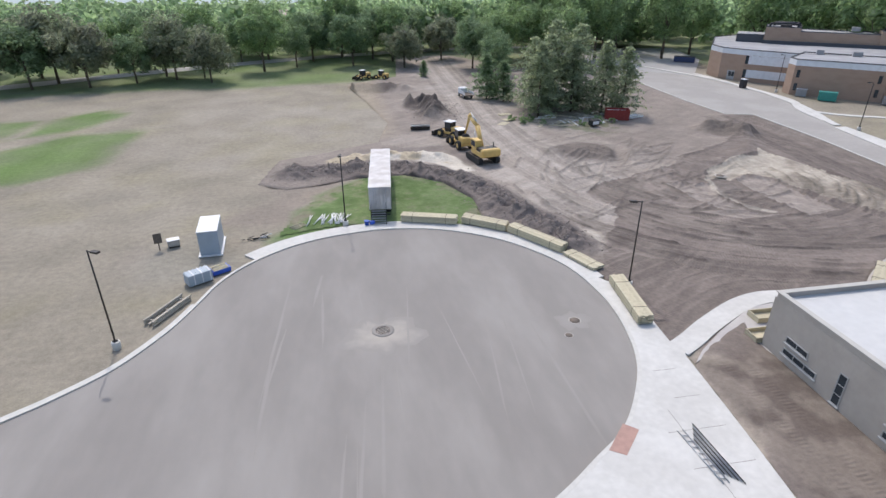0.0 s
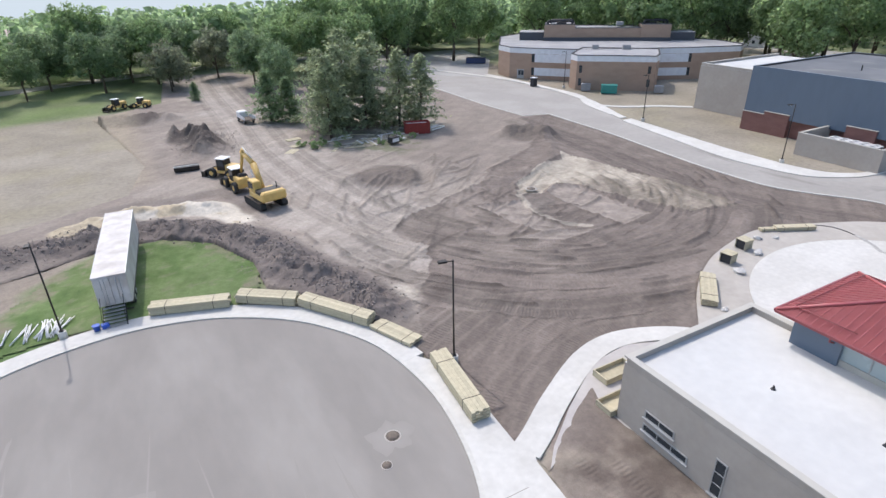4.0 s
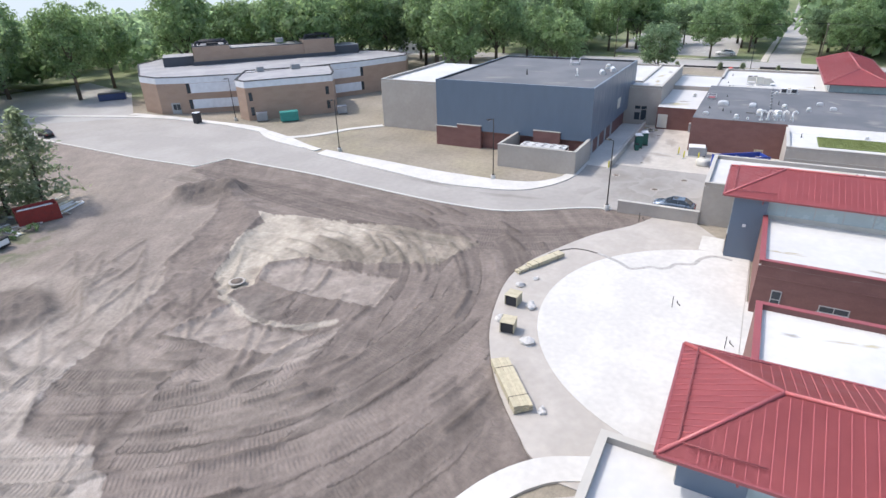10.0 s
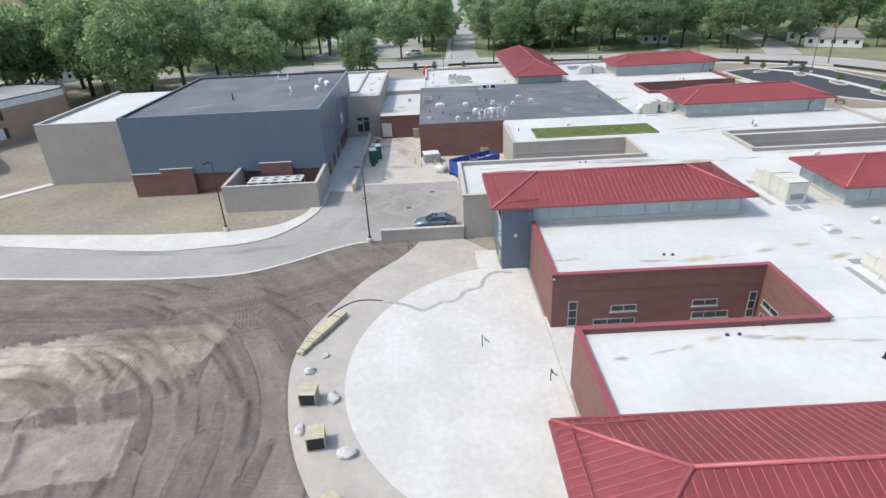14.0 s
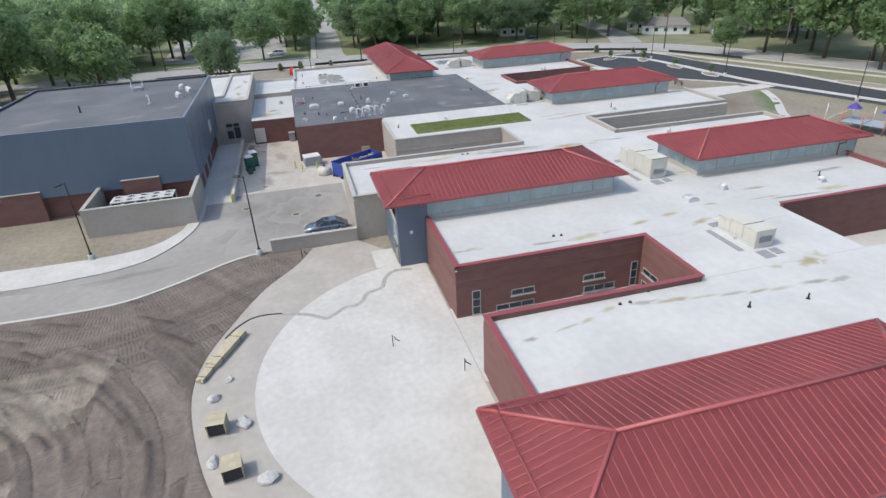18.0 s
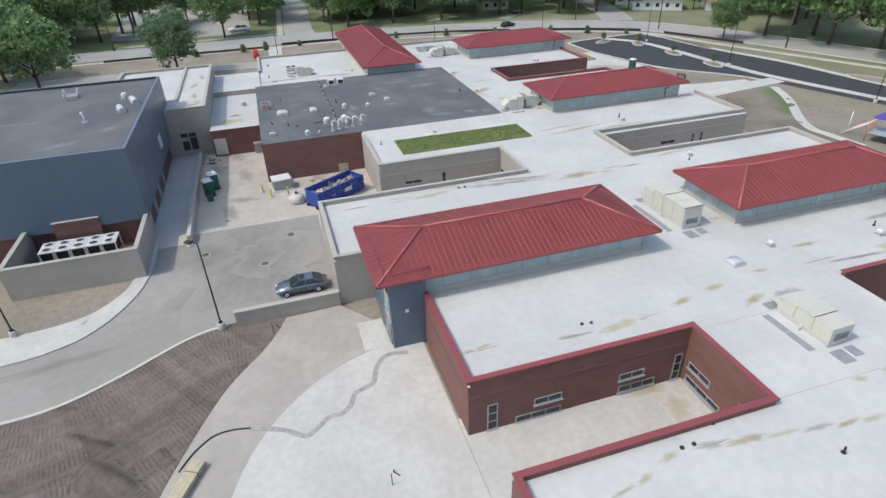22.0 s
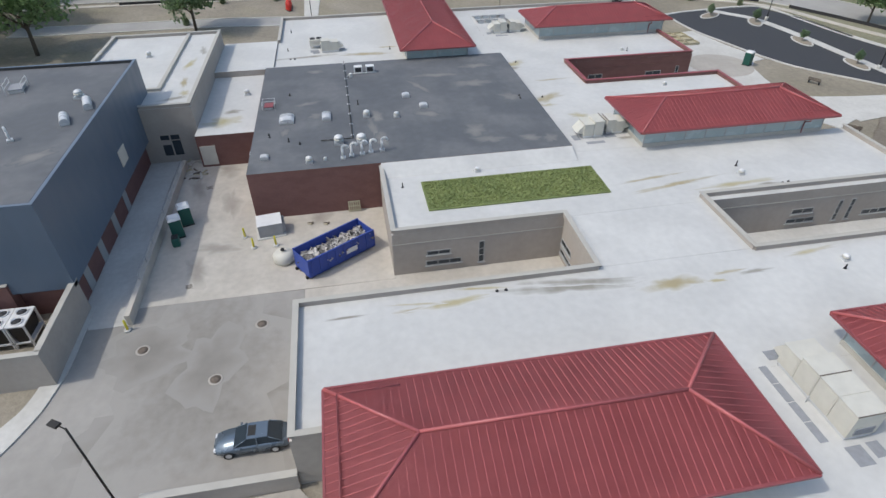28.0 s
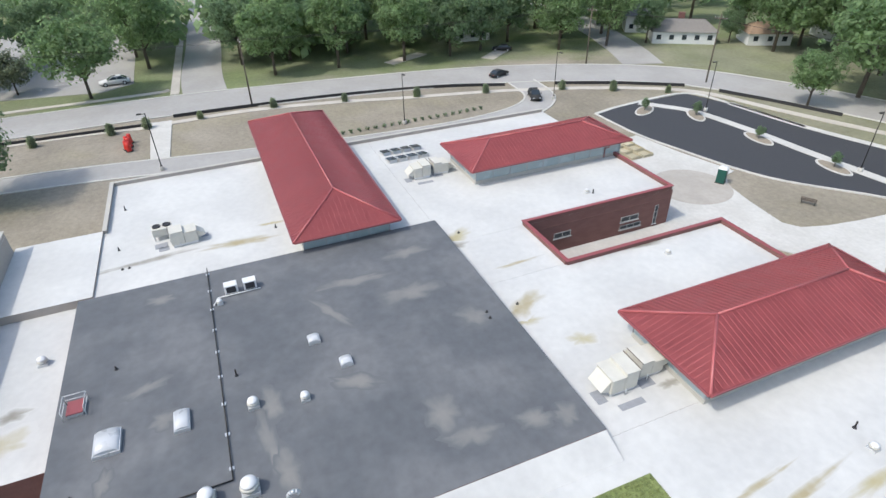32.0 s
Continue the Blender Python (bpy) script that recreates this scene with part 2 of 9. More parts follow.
def soil_material(name, ripple=False):
    """Bare ground: the mesh's soil colour (on the site with painted relief shade), two scales of grain, clods, and
    tread marks where machines drove.
    """
    m = bpy.data.materials.new(name)
    m.use_nodes = True
    nt, n = m.node_tree, m.node_tree.nodes
    bsdf = n["Principled BSDF"]
    bsdf.inputs["Roughness"].default_value = 0.95
    bsdf.inputs["Specular IOR Level"].default_value = 0.2
    att = n.new("ShaderNodeAttribute")
    att.attribute_name = "soil"
    geo = n.new("ShaderNodeNewGeometry")
    fac = None
    for s, d, a in ((0.35, 6, 0.12), (2.4, 8, 0.13), (14.0, 4, 0.10)) if ripple else ((0.12, 6, 0.16), (1.4, 8, 0.12), (9.0, 4, 0.12)):
        k = n.new("ShaderNodeTexNoise")
        k.inputs["Scale"].default_value, k.inputs["Detail"].default_value = s, d
        nt.links.new(geo.outputs["Position"], k.inputs["Vector"])
        r = n.new("ShaderNodeMapRange")
        for key, v in zip(("From Min", "From Max", "To Min", "To Max"), (0.28, 0.72, 1 - a, 1 + a)):
            r.inputs[key].default_value = v
        nt.links.new(k.outputs[0], r.inputs["Value"])
        if fac is None:
            fac = r.outputs[0]
        else:
            x = n.new("ShaderNodeMath")
            x.operation = "MULTIPLY"
            nt.links.new(fac, x.inputs[0])
            nt.links.new(r.outputs[0], x.inputs[1])
            fac = x.outputs[0]
    vm = n.new("ShaderNodeVectorMath")
    vm.operation = "SCALE"
    nt.links.new(att.outputs["Color"], vm.inputs[0])
    nt.links.new(fac, vm.inputs["Scale"])
    nt.links.new(vm.outputs[0], bsdf.inputs["Base Color"])
    k = n.new("ShaderNodeTexNoise")
    k.inputs["Scale"].default_value, k.inputs["Detail"].default_value = 2.2, 9
    nt.links.new(geo.outputs["Position"], k.inputs["Vector"])
    h = k.outputs[0]
    if ripple:
        ts, tm = n.new("ShaderNodeAttribute"), n.new("ShaderNodeAttribute")
        ts.attribute_name, tm.attribute_name = "along", "tread"
        mu = n.new("ShaderNodeMath")
        mu.operation = "MULTIPLY"
        mu.inputs[1].default_value = 2 * math.pi / 0.31
        nt.links.new(ts.outputs["Fac"], mu.inputs[0])
        si = n.new("ShaderNodeMath")
        si.operation = "SINE"
        nt.links.new(mu.outputs[0], si.inputs[0])
        m2 = n.new("ShaderNodeMath")
        m2.operation = "MULTIPLY"
        nt.links.new(si.outputs[0], m2.inputs[0])
        nt.links.new(tm.outputs["Fac"], m2.inputs[1])
        ad = n.new("ShaderNodeMath")
        ad.operation = "MULTIPLY_ADD"
        ad.inputs[1].default_value = 0.2
        nt.links.new(m2.outputs[0], ad.inputs[0])
        nt.links.new(h, ad.inputs[2])
        h = ad.outputs[0]
    b = n.new("ShaderNodeBump")
    b.inputs["Strength"].default_value, b.inputs["Distance"].default_value = 0.65, 0.14
    nt.links.new(h, b.inputs["Height"])
    nt.links.new(b.outputs[0], bsdf.inputs["Normal"])
    return m


M_SOIL = soil_material("bare_soil", True)
M_LAND = soil_material("grass_and_soil")


def vnoise(x, y, s, seed):
    """Smooth value noise on a lattice, from 0 to 1, with features s metres wide."""
    rng = np.random.RandomState(seed)
    tab = rng.rand(256, 256)
    x, y = x / s, y / s
    i, j = np.floor(x).astype(int), np.floor(y).astype(int)
    u, v = x - i, y - j
    u, v = u * u * (3 - 2 * u), v * v * (3 - 2 * v)
    g = lambda a, b: tab[a % 256, b % 256]
    return (g(i, j) * (1 - u) + g(i + 1, j) * u) * (1 - v) + (g(i, j + 1) * (1 - u) + g(i + 1, j + 1) * u) * v


def fnoise(x, y, s, seed, octaves=4):
    return sum(vnoise(x, y, s / 2 ** k, seed + k) * 0.5 ** k for k in range(octaves)) / sum(0.5 ** k for k in range(octaves))


def seg_dist(x, y, line):
    """Distance from points to a plan line, and how far along it the nearest place lies."""
    best, along, run = np.full(x.shape, 1e9), np.zeros(x.shape), 0.0
    for (ax, ay), (bx, by) in zip(line, line[1:]):
        dx, dy = bx - ax, by - ay
        ln = math.hypot(dx, dy) + 1e-9
        t = np.clip(((x - ax) * dx + (y - ay) * dy) / ln ** 2, 0, 1)
        d = np.hypot(x - ax - t * dx, y - ay - t * dy)
        near = d < best
        best = np.where(near, d, best)
        along = np.where(near, run + t * ln, along)
        run += ln
    return best, along


def inside(x, y, poly):
    r = np.zeros(x.shape, bool)
    for (ax, ay), (bx, by) in zip(poly, poly[1:] + poly[:1]):
        c = (ay > y) != (by > y)
        r ^= c & (x < (bx - ax) * (y - ay) / (by - ay + 1e-12) + ax)
    return r


def lerp3(a, b, w):
    return np.asarray(a) * (1 - w[..., None]) + np.asarray(b) * w[..., None]


def step(v, a, b):
    t = np.clip((v - a) / (b - a), 0, 1)
    return t * t * (3 - 2 * t)


def sheet(name, xs, ys, height, colour, mat, keep=None, extra=()):
    """A ground sheet over a grid of places, with its soil colour on the corners."""
    X, Y = np.meshgrid(xs, ys)
    Z = height(X, Y)
    C = colour(X, Y)
    nx, ny = len(xs), len(ys)
    idx = np.arange(nx * ny).reshape(ny, nx)
    q = np.stack([idx[:-1, :-1], idx[:-1, 1:], idx[1:, 1:], idx[1:, :-1]], -1).reshape(-1, 4)
    if keep is not None:
        k = keep(X, Y).ravel()
        q = q[k[q].any(1)]
    me = bpy.data.meshes.new(name)
    me.from_pydata(np.stack([X.ravel(), Y.ravel(), Z.ravel()], -1).tolist(), [], q.tolist())
    a = me.color_attributes.new("soil", "FLOAT_COLOR", "POINT")
    a.data.foreach_set("color", np.concatenate([C.reshape(-1, 3), np.ones((nx * ny, 1))], 1).astype(np.float32).ravel())
    for nm, fn in extra:
        f = me.attributes.new(nm, "FLOAT", "POINT")
        f.data.foreach_set("value", fn(X, Y).astype(np.float32).ravel())
    me.materials.append(mat)
    me.polygons.foreach_set("use_smooth", np.ones(len(me.polygons), bool))
    return new(name, me)


TAN = (0.245, 0.218, 0.172)
BUFF = (0.272, 0.243, 0.198)
GREEN = (0.10, 0.165, 0.045)
LAWN = (0.115, 0.175, 0.065)
DARK = (0.17, 0.142, 0.124)
MID = (0.224, 0.191, 0.165)
LIGHT = (0.295, 0.258, 0.222)

# the cul-de-sac: a round turning place that opens to the south-west
CUL = (1.2, 25.8, 21.4)
HAUL = smooth_line([(31, 190), (29, 150), (28.5, 118), (27.5, 95), (29, 72), (32, 58), (36, 50)])
BERM = smooth_line([(-7, 69), (0, 69.5), (8, 69), (14, 64.5), (18, 58), (19.5, 51), (22.5, 44), (23.5, 40)])
SITE_EDGE = smooth_line([(24.8, 21.2), (27, 22.2), (29.1, 23.8), (34.2, 26.5), (38, 26.9), (42.3, 25.7), (45, 23.9)]) + smooth_line(
    [(45.4, 24.2), (49.5, 27.7), (53.4, 30.2), (58, 32.2), (64.4, 33.6), (69, 33.3), (73.8, 31.5), (79, 28.9), (83, 25.8), (86.4, 24)])
ROAD_NEAR = smooth_line([(87.3, 24), (87.2, 29), (86.2, 32.5), (83, 37.6), (81.1, 42), (80.8, 48), (81.2, 55), (82.2, 64), (83.2, 73), (83.6, 84), (83.9, 91.5)]) + [(78.5, 93.0), (77.8, 107), (78.4, 131), (79, 160)]


def land_colour(x, y):
    n1, n2 = fnoise(x, y, 22, 3), fnoise(x, y, 6, 9)
    c = lerp3(TAN, BUFF, step(n1, 0.35, 0.65))
    c = lerp3(c, (0.25, 0.225, 0.15), 0.5 * step(n2, 0.5, 0.75))
    g = np.zeros(x.shape)
    # watered strips in the dry field
    for poly in ([(-57.8, 96.2), (-56.8, 110.4), (-51.1, 118.6), (-42.1, 114.4), (-45.7, 106.1), (-52.5, 99.6)], [(-56, 88), (-51.3, 97), (-38, 101.5), (-35.8, 92), (-37.3, 77.5), (-43, 71.4), (-50, 70), (-75, 74), (-75, 86)], [(-58, 98), (-58, 112), (-90, 112), (-90, 96)]):
        ring_d, _ = seg_dist(x, y, poly + poly[:1])
        g = np.maximum(g, step(np.where(inside(x, y, poly), ring_d, -ring_d) + 4 * (n2 - 0.5), -1, 2.0) * 1.05)
    # lawn below the far trees, and beyond the site
    g = np.maximum(g, step(y - 138 - 0.10 * (x + 20) + 10 * (n1 - 0.5), 0, 6) * (x < 25) * 0.9)
    g = np.maximum(g, step(y - 150 + 16 * (n1 - 0.5), 0, 12) * 0.7)
    g = np.maximum(g, step(x - 216 + 0.12 * (-y) * (y < 0) + 14 * (n2 - 0.5), 0, 10) * 0.75)
    g = np.maximum(g, step(np.hypot(x, y - 30) - 330, 0, 80) * 0.9)
    g = np.maximum(g, step(-60 - y, 0, 40) * 0.5)
    c = lerp3(c, GREEN, np.clip(g * (0.75 + 0.5 * (n2 - 0.5)), 0, 1))
    # churned brown soil between the field and the lawn, and a worn arc
    br = inside(x + 4 * (n2 - 0.5), y + 4 * (n1 - 0.5), [(-14.6, 51.8), (-13, 61.9), (-10, 70), (2, 72), (1, 61.3), (-3.5, 54.1), (-7.2, 51.4)])
    c = lerp3(c, (0.225, 0.19, 0.16), 0.75 * br * step(n2, 0.25, 0.5))
    wa, _ = seg_dist(x, y, [(-24, 52), (-22.9, 46.7), (-21.5, 41), (-18.5, 37.4)])
    c = lerp3(c, (0.235, 0.205, 0.175), 0.55 * step(1.3 - wa + 2 * (n2 - 0.5), 0, 1.2))
    gv = np.hypot(x + 17, y - 43.5)
    c = lerp3(c, (0.26, 0.245, 0.21), 0.6 * step(6.5 - gv + 6 * (n2 - 0.5), 0, 4))
    # the bright lawn beside the trailer
    lw = inside(x, y, [(-8, 47), (-6.5, 52), (-4.5, 57), (-1.5, 62), (3, 65.5), (8, 66), (13, 62.5), (16.5, 55), (15.5, 50), (13, 46), (2, 47)])
    c = np.where((lw & (fnoise(x, y, 3, 31) > 0.3))[..., None], np.asarray(LAWN), c)
    return c


def fall(y):
    """How far the land falls away to the north, beyond the park road."""
    return 0.056 * np.maximum(y - 235.0, 0.0)


def land_height(x, y):
    return -0.03 - 0.05 * fnoise(x, y, 9, 5) - 0.25 * inside(x, y, SITE_POLY) - fall(y)


SITE_POLY = [(24.6, 21.5)] + SITE_EDGE[1:] + ROAD_NEAR[:-1] + [(79, 140), (60, 150), (38, 190), (20, 190), (16, 150), (2, 140), (6, 118), (9, 98), (6, 84), (-10, 76), (-12, 66), (-8, 63), (2, 66.5), (9, 66),
                                                             (13.5, 62), (16.2, 55), (16.3, 49), (19.5, 44), (23, 37.5), (24.6, 31), (25.1, 24)]
ax = np.concatenate([np.linspace(-2400, -330, 14), np.arange(-300, 330, 2.5), np.linspace(360, 2600, 14)])
ay = np.concatenate([np.linspace(-2400, -330, 14), np.arange(-300, 330, 2.5), np.linspace(360, 2600, 14)])
ground = sheet("ground", ax, ay, land_height, land_colour, M_LAND)
tagged(ground, "dry tan grass and soil with green patches", "ground", kind="structure")

# machine tracks over the bare site: arcs that sweep round the manhole and along the edges
trk = random.Random(7)
TRACKS = []
for k in range(9):
    TRACKS.append(offset_line(smooth_line(SITE_EDGE[4::9][:14]), 1.8 + k * 2.3 + trk.uniform(-0.4, 0.4)))
for k in range(7):
    TRACKS.append(offset_line(ROAD_NEAR[4:60], 1.6 + k * 1.9 + trk.uniform(-0.3, 0.3)))
for k in range(9):
    r = 11 + k * 2.4
    a0 = trk.uniform(170, 210)
    TRACKS.append(arc(55, 58, r, a0, a0 + trk.uniform(95, 150), 30))
for k in range(8):
    a = (trk.uniform(24, 34), trk.uniform(40, 62))
    TRACKS.append(smooth_line([a, (a[0] + 7, a[1] - 8), (a[0] + 16, a[1] - 13 + trk.uniform(-4, 4)), (a[0] + 28, a[1] - 14)]))
for k in range(5):
    TRACKS.append(offset_line(HAUL, -4 + k * 2.0))


DARK_ZONE = [(31.5, 54.4), (33.5, 56.5), (38.1, 59.3), (43.4, 60.9), (49.3, 63.1), (54.6, 68.3), (63.7, 72.5), (72, 79), (77, 92), (92, 92), (92, 18), (24, 18), (24.5, 33), (28, 41), (33.2, 48.6)]
RIM = DARK_ZONE[:9]
WEDGE = [(52.6, 60.0), (67.6, 67.6), (69.4, 60.9), (70.9, 55.6), (71.7, 47.5), (71.9, 40.2), (64.9, 40.9), (62.6, 47.0), (61.2, 51.4), (60.1, 54.6), (57.2, 57.3), (53.8, 55.2), (50.5, 56.4)]
GRADED = ([(57.2, 57.3), (59.6, 54.7), (60.7, 43.4), (55.2, 42.4), (54.3, 51.3), (54.8, 55.8)], [(43.9, 56.1), (50.0, 54.4), (48.1, 50.0), (49.5, 44.8), (46.0, 45.6), (44.8, 50.0)], [(42.3, 45.8), (47.3, 45.5), (51.8, 43.1), (46.7, 42.7)])
STREAK = [(50.6, 56.2), (48.9, 50.2), (49.8, 46.5), (52.0, 44.2)]


wr = random.Random(33)
WINDROWS = []
for k in range(120):
    r, a0 = wr.uniform(6, 33), wr.uniform(150, 345)
    WINDROWS.append((arc(54 + wr.uniform(-3, 3), 58 + wr.uniform(-3, 3), r, a0, a0 + wr.uniform(110, 320) / r, 12), wr.uniform(0.5, 1.0)))
for k in range(60):
    x0, y0, a0 = wr.uniform(28, 52), wr.uniform(46, 80), wr.uniform(15, 60)
    ln = wr.uniform(4, 11)
    WINDROWS.append((smooth_line([(x0, y0), (x0 + ln * 0.5 * math.cos(radians(a0)), y0 + ln * 0.5 * math.sin(radians(a0)) + wr.uniform(-0.6, 0.6)), (x0 + ln * math.cos(radians(a0)), y0 + ln * math.sin(radians(a0)))]), wr.uniform(0.3, 0.8)))


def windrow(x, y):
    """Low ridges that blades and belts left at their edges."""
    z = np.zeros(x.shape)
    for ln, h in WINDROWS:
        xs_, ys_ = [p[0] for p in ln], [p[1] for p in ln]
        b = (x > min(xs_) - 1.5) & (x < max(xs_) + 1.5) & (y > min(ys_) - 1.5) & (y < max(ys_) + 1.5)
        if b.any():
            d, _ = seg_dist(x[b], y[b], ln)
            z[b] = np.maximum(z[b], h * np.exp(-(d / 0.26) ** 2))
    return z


def belts(x, y):
    """Where machine belts ran: how deep the tread is, and how far along the run it lies."""
    out, al, tone = np.zeros(x.shape), np.zeros(x.shape), np.zeros(x.shape)
    tr_ = random.Random(12)
    for ln in TRACKS:
        shade = tr_.uniform(-1, 1)
        xs_, ys_ = [p[0] for p in ln], [p[1] for p in ln]
        b = (x > min(xs_) - 2) & (x < max(xs_) + 2) & (y > min(ys_) - 2) & (y < max(ys_) + 2)
        if b.any():
            d, s = seg_dist(x[b], y[b], ln)
            d = np.abs(d - 0.7)
            o = out[b] * (1 - step(0.82 - d, 0, 0.14))
            al[b] = np.where(d < 0.84, s, al[b])
            tone[b] = np.where(d < 0.84, shade * step(0.84 - d, 0, 0.3), tone[b])
            out[b] = np.maximum(o, step(0.6 - d, 0, 0.22))
    calm = np.zeros(x.shape)
    for g in GRADED[:2]:
        calm = np.maximum(calm, inside(x, y, g))
    worn = 0.25 + 0.75 * step(fnoise(x, y, 2.6, 57), 0.36, 0.6)
    return out * worn * (1 - 0.9 * calm), al, tone * (1 - calm)


BELT_CACHE = {}


def belt_at(x, y):
    if x.shape not in BELT_CACHE:
        BELT_CACHE[x.shape] = belts(x, y)
    return BELT_CACHE[x.shape]


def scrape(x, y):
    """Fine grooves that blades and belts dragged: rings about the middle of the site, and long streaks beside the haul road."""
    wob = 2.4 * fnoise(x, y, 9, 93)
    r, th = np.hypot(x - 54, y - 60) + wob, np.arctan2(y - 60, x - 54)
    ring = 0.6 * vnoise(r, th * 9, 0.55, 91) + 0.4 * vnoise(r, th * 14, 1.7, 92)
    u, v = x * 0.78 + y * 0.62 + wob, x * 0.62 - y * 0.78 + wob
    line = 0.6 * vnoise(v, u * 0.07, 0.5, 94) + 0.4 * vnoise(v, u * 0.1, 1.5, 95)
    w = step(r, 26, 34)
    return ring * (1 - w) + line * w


def soil_colour(x, y):
    n1, n2, n3 = fnoise(x, y, 14, 21), fnoise(x, y, 4, 22), fnoise(x, y, 1.6, 23)
    # ragged borders: the same plan lines, shifted a little by noise
    wx, wy = x + 2.2 * (n2 - 0.5) + 0.9 * (n3 - 0.5), y + 2.2 * (fnoise(x, y, 4, 62) - 0.5) + 0.9 * (fnoise(x, y, 1.4, 63) - 0.5)
    c = lerp3(MID, LIGHT, step(n1 + 0.35 * (n2 - 0.5), 0.36, 0.66) * 0.75)
    d, _ = seg_dist(x, y, HAUL)
    w = step(8.0 - d + 7 * (n2 - 0.5) + 3 * (x < 40) * (y < 75), 0, 4)
    c = lerp3(c, (0.345, 0.306, 0.268), w * (0.85 + 0.5 * (n3 - 0.5)))
    # streaks dragged by blades across the pale ground
    u = (x * 0.83 + y * 0.56)
    st = vnoise(x * 0.55 - y * 0.83, u * 0.12, 0.8, 71)
    c = c * (1 + 0.16 * (st - 0.5))[..., None]
    far = step(x - 58, 0, 10) * step(y - 76, 0, 8)
    c = lerp3(c, MID, 0.85 * far)
    zone = inside(wx, wy, DARK_ZONE)
    dz = lerp3(DARK, MID, step(n1 + 0.5 * (n2 - 0.5), 0.45, 0.75) * (0.75 - 0.4 * step(x - 55, 0, 12)))
    al = fnoise(x, y, 3.5, 80)
    c = np.where(zone[..., None], dz * (0.93 + 0.16 * al)[..., None], c)
    ed, _ = seg_dist(x, y, SITE_EDGE[40:])
    c = lerp3(c, MID, 0.12 * zone * step(5 - ed + 4 * (n2 - 0.5), 0, 5))
    for g in GRADED:
        c = np.where((inside(x + 0.5 * (n3 - 0.5), y + 0.5 * (n2 - 0.5), g))[..., None], np.asarray((0.265, 0.228, 0.198)) * (0.97 + 0.08 * n2)[..., None], c)
    wd = inside(wx, wy, WEDGE)
    c = np.where(wd[..., None], lerp3((0.24, 0.208, 0.17), (0.365, 0.325, 0.268), step(n2 + 0.03 * (y - 52), 0.4, 0.66)) * (1 + 0.2 * (st - 0.5))[..., None], c)
    sk, _ = seg_dist(x, y, STREAK)
    c = lerp3(c, (0.40, 0.36, 0.30), 0.8 * step(0.55 - sk + 0.6 * (n3 - 0.5), 0, 0.3))
    c = lerp3(c, (0.15, 0.13, 0.115), 0.7 * inside(wx, wy, [(50.9, 55.2), (53.6, 53.0), (50.6, 50.0), (49.2, 49.5)]))
    # sandy wash at the turning circle's edge
    fan, _ = seg_dist(x, y, [(27, 60), (31, 52), (28.5, 43), (26, 38)])
    c = lerp3(c, LIGHT, 0.7 * step(2.6 - fan + 5 * (n2 - 0.5), 0, 3))
    c = lerp3(c, (0.38, 0.34, 0.285), 0.85 * step(2.3 - np.hypot((x - 25.6) * 0.75, y - 41.2) + 2.2 * (n3 - 0.5), 0, 1.0))
    # shade of grooves, ridges and track edges is painted into the soil colour
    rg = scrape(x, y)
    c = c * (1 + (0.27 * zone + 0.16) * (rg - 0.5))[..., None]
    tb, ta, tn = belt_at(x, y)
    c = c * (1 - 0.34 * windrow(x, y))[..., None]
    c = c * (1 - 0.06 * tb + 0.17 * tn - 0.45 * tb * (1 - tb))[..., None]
    # topsoil heaps are darker and the trench spoil yellower
    b, _ = seg_dist(x, y, BERM)
    c = lerp3(c, (0.155, 0.132, 0.12), step(4.0 - b + 2.4 * (n2 - 0.5), 0, 1.6))
    bank, _ = seg_dist(x, y, [(4, 79), (12.4, 78.8), (17.8, 78.5), (19.8, 70)])
    c = lerp3(c, (0.17, 0.145, 0.13), 0.8 * step(2.3 - bank + 2.5 * (n2 - 0.5), 0, 1.2))
    sp, _ = seg_dist(x, y, [(-1, 73), (6, 75.2), (12, 74), (15.5, 72), (17.5, 67.5)])
    c = lerp3(c, lerp3((0.43, 0.365, 0.26), (0.56, 0.515, 0.44), step(n3 + 0.02 * (x - 8), 0.4, 0.6)), 0.9 * step(2.5 - sp + 2.5 * (n2 - 0.5), 0, 1.0))
    for px, py, r in ((18.6, 103, 5), (18.0, 110, 5.5), (39.5, 72, 6.2), (69.5, 80.5, 5), (9, 132, 7)):
        c = lerp3(c, (0.098, 0.082, 0.073) if px < 19 else (0.14, 0.118, 0.103), 0.95 * step(r - np.hypot(x - px, y - py) + 3 * (n2 - 0.5), 0, 2.2))
    s3 = step(np.hypot(x - 46, y - 90) - 3, 8, 0) * step(n3, 0.45, 0.6)
    c = lerp3(c, (0.09, 0.12, 0.05), 0.6 * s3)
    lf = step(12 - x, 0, 6) * step(y - 84, 0, 8)
    c = lerp3(c, (0.30, 0.255, 0.19), lf * 0.8)
    return c


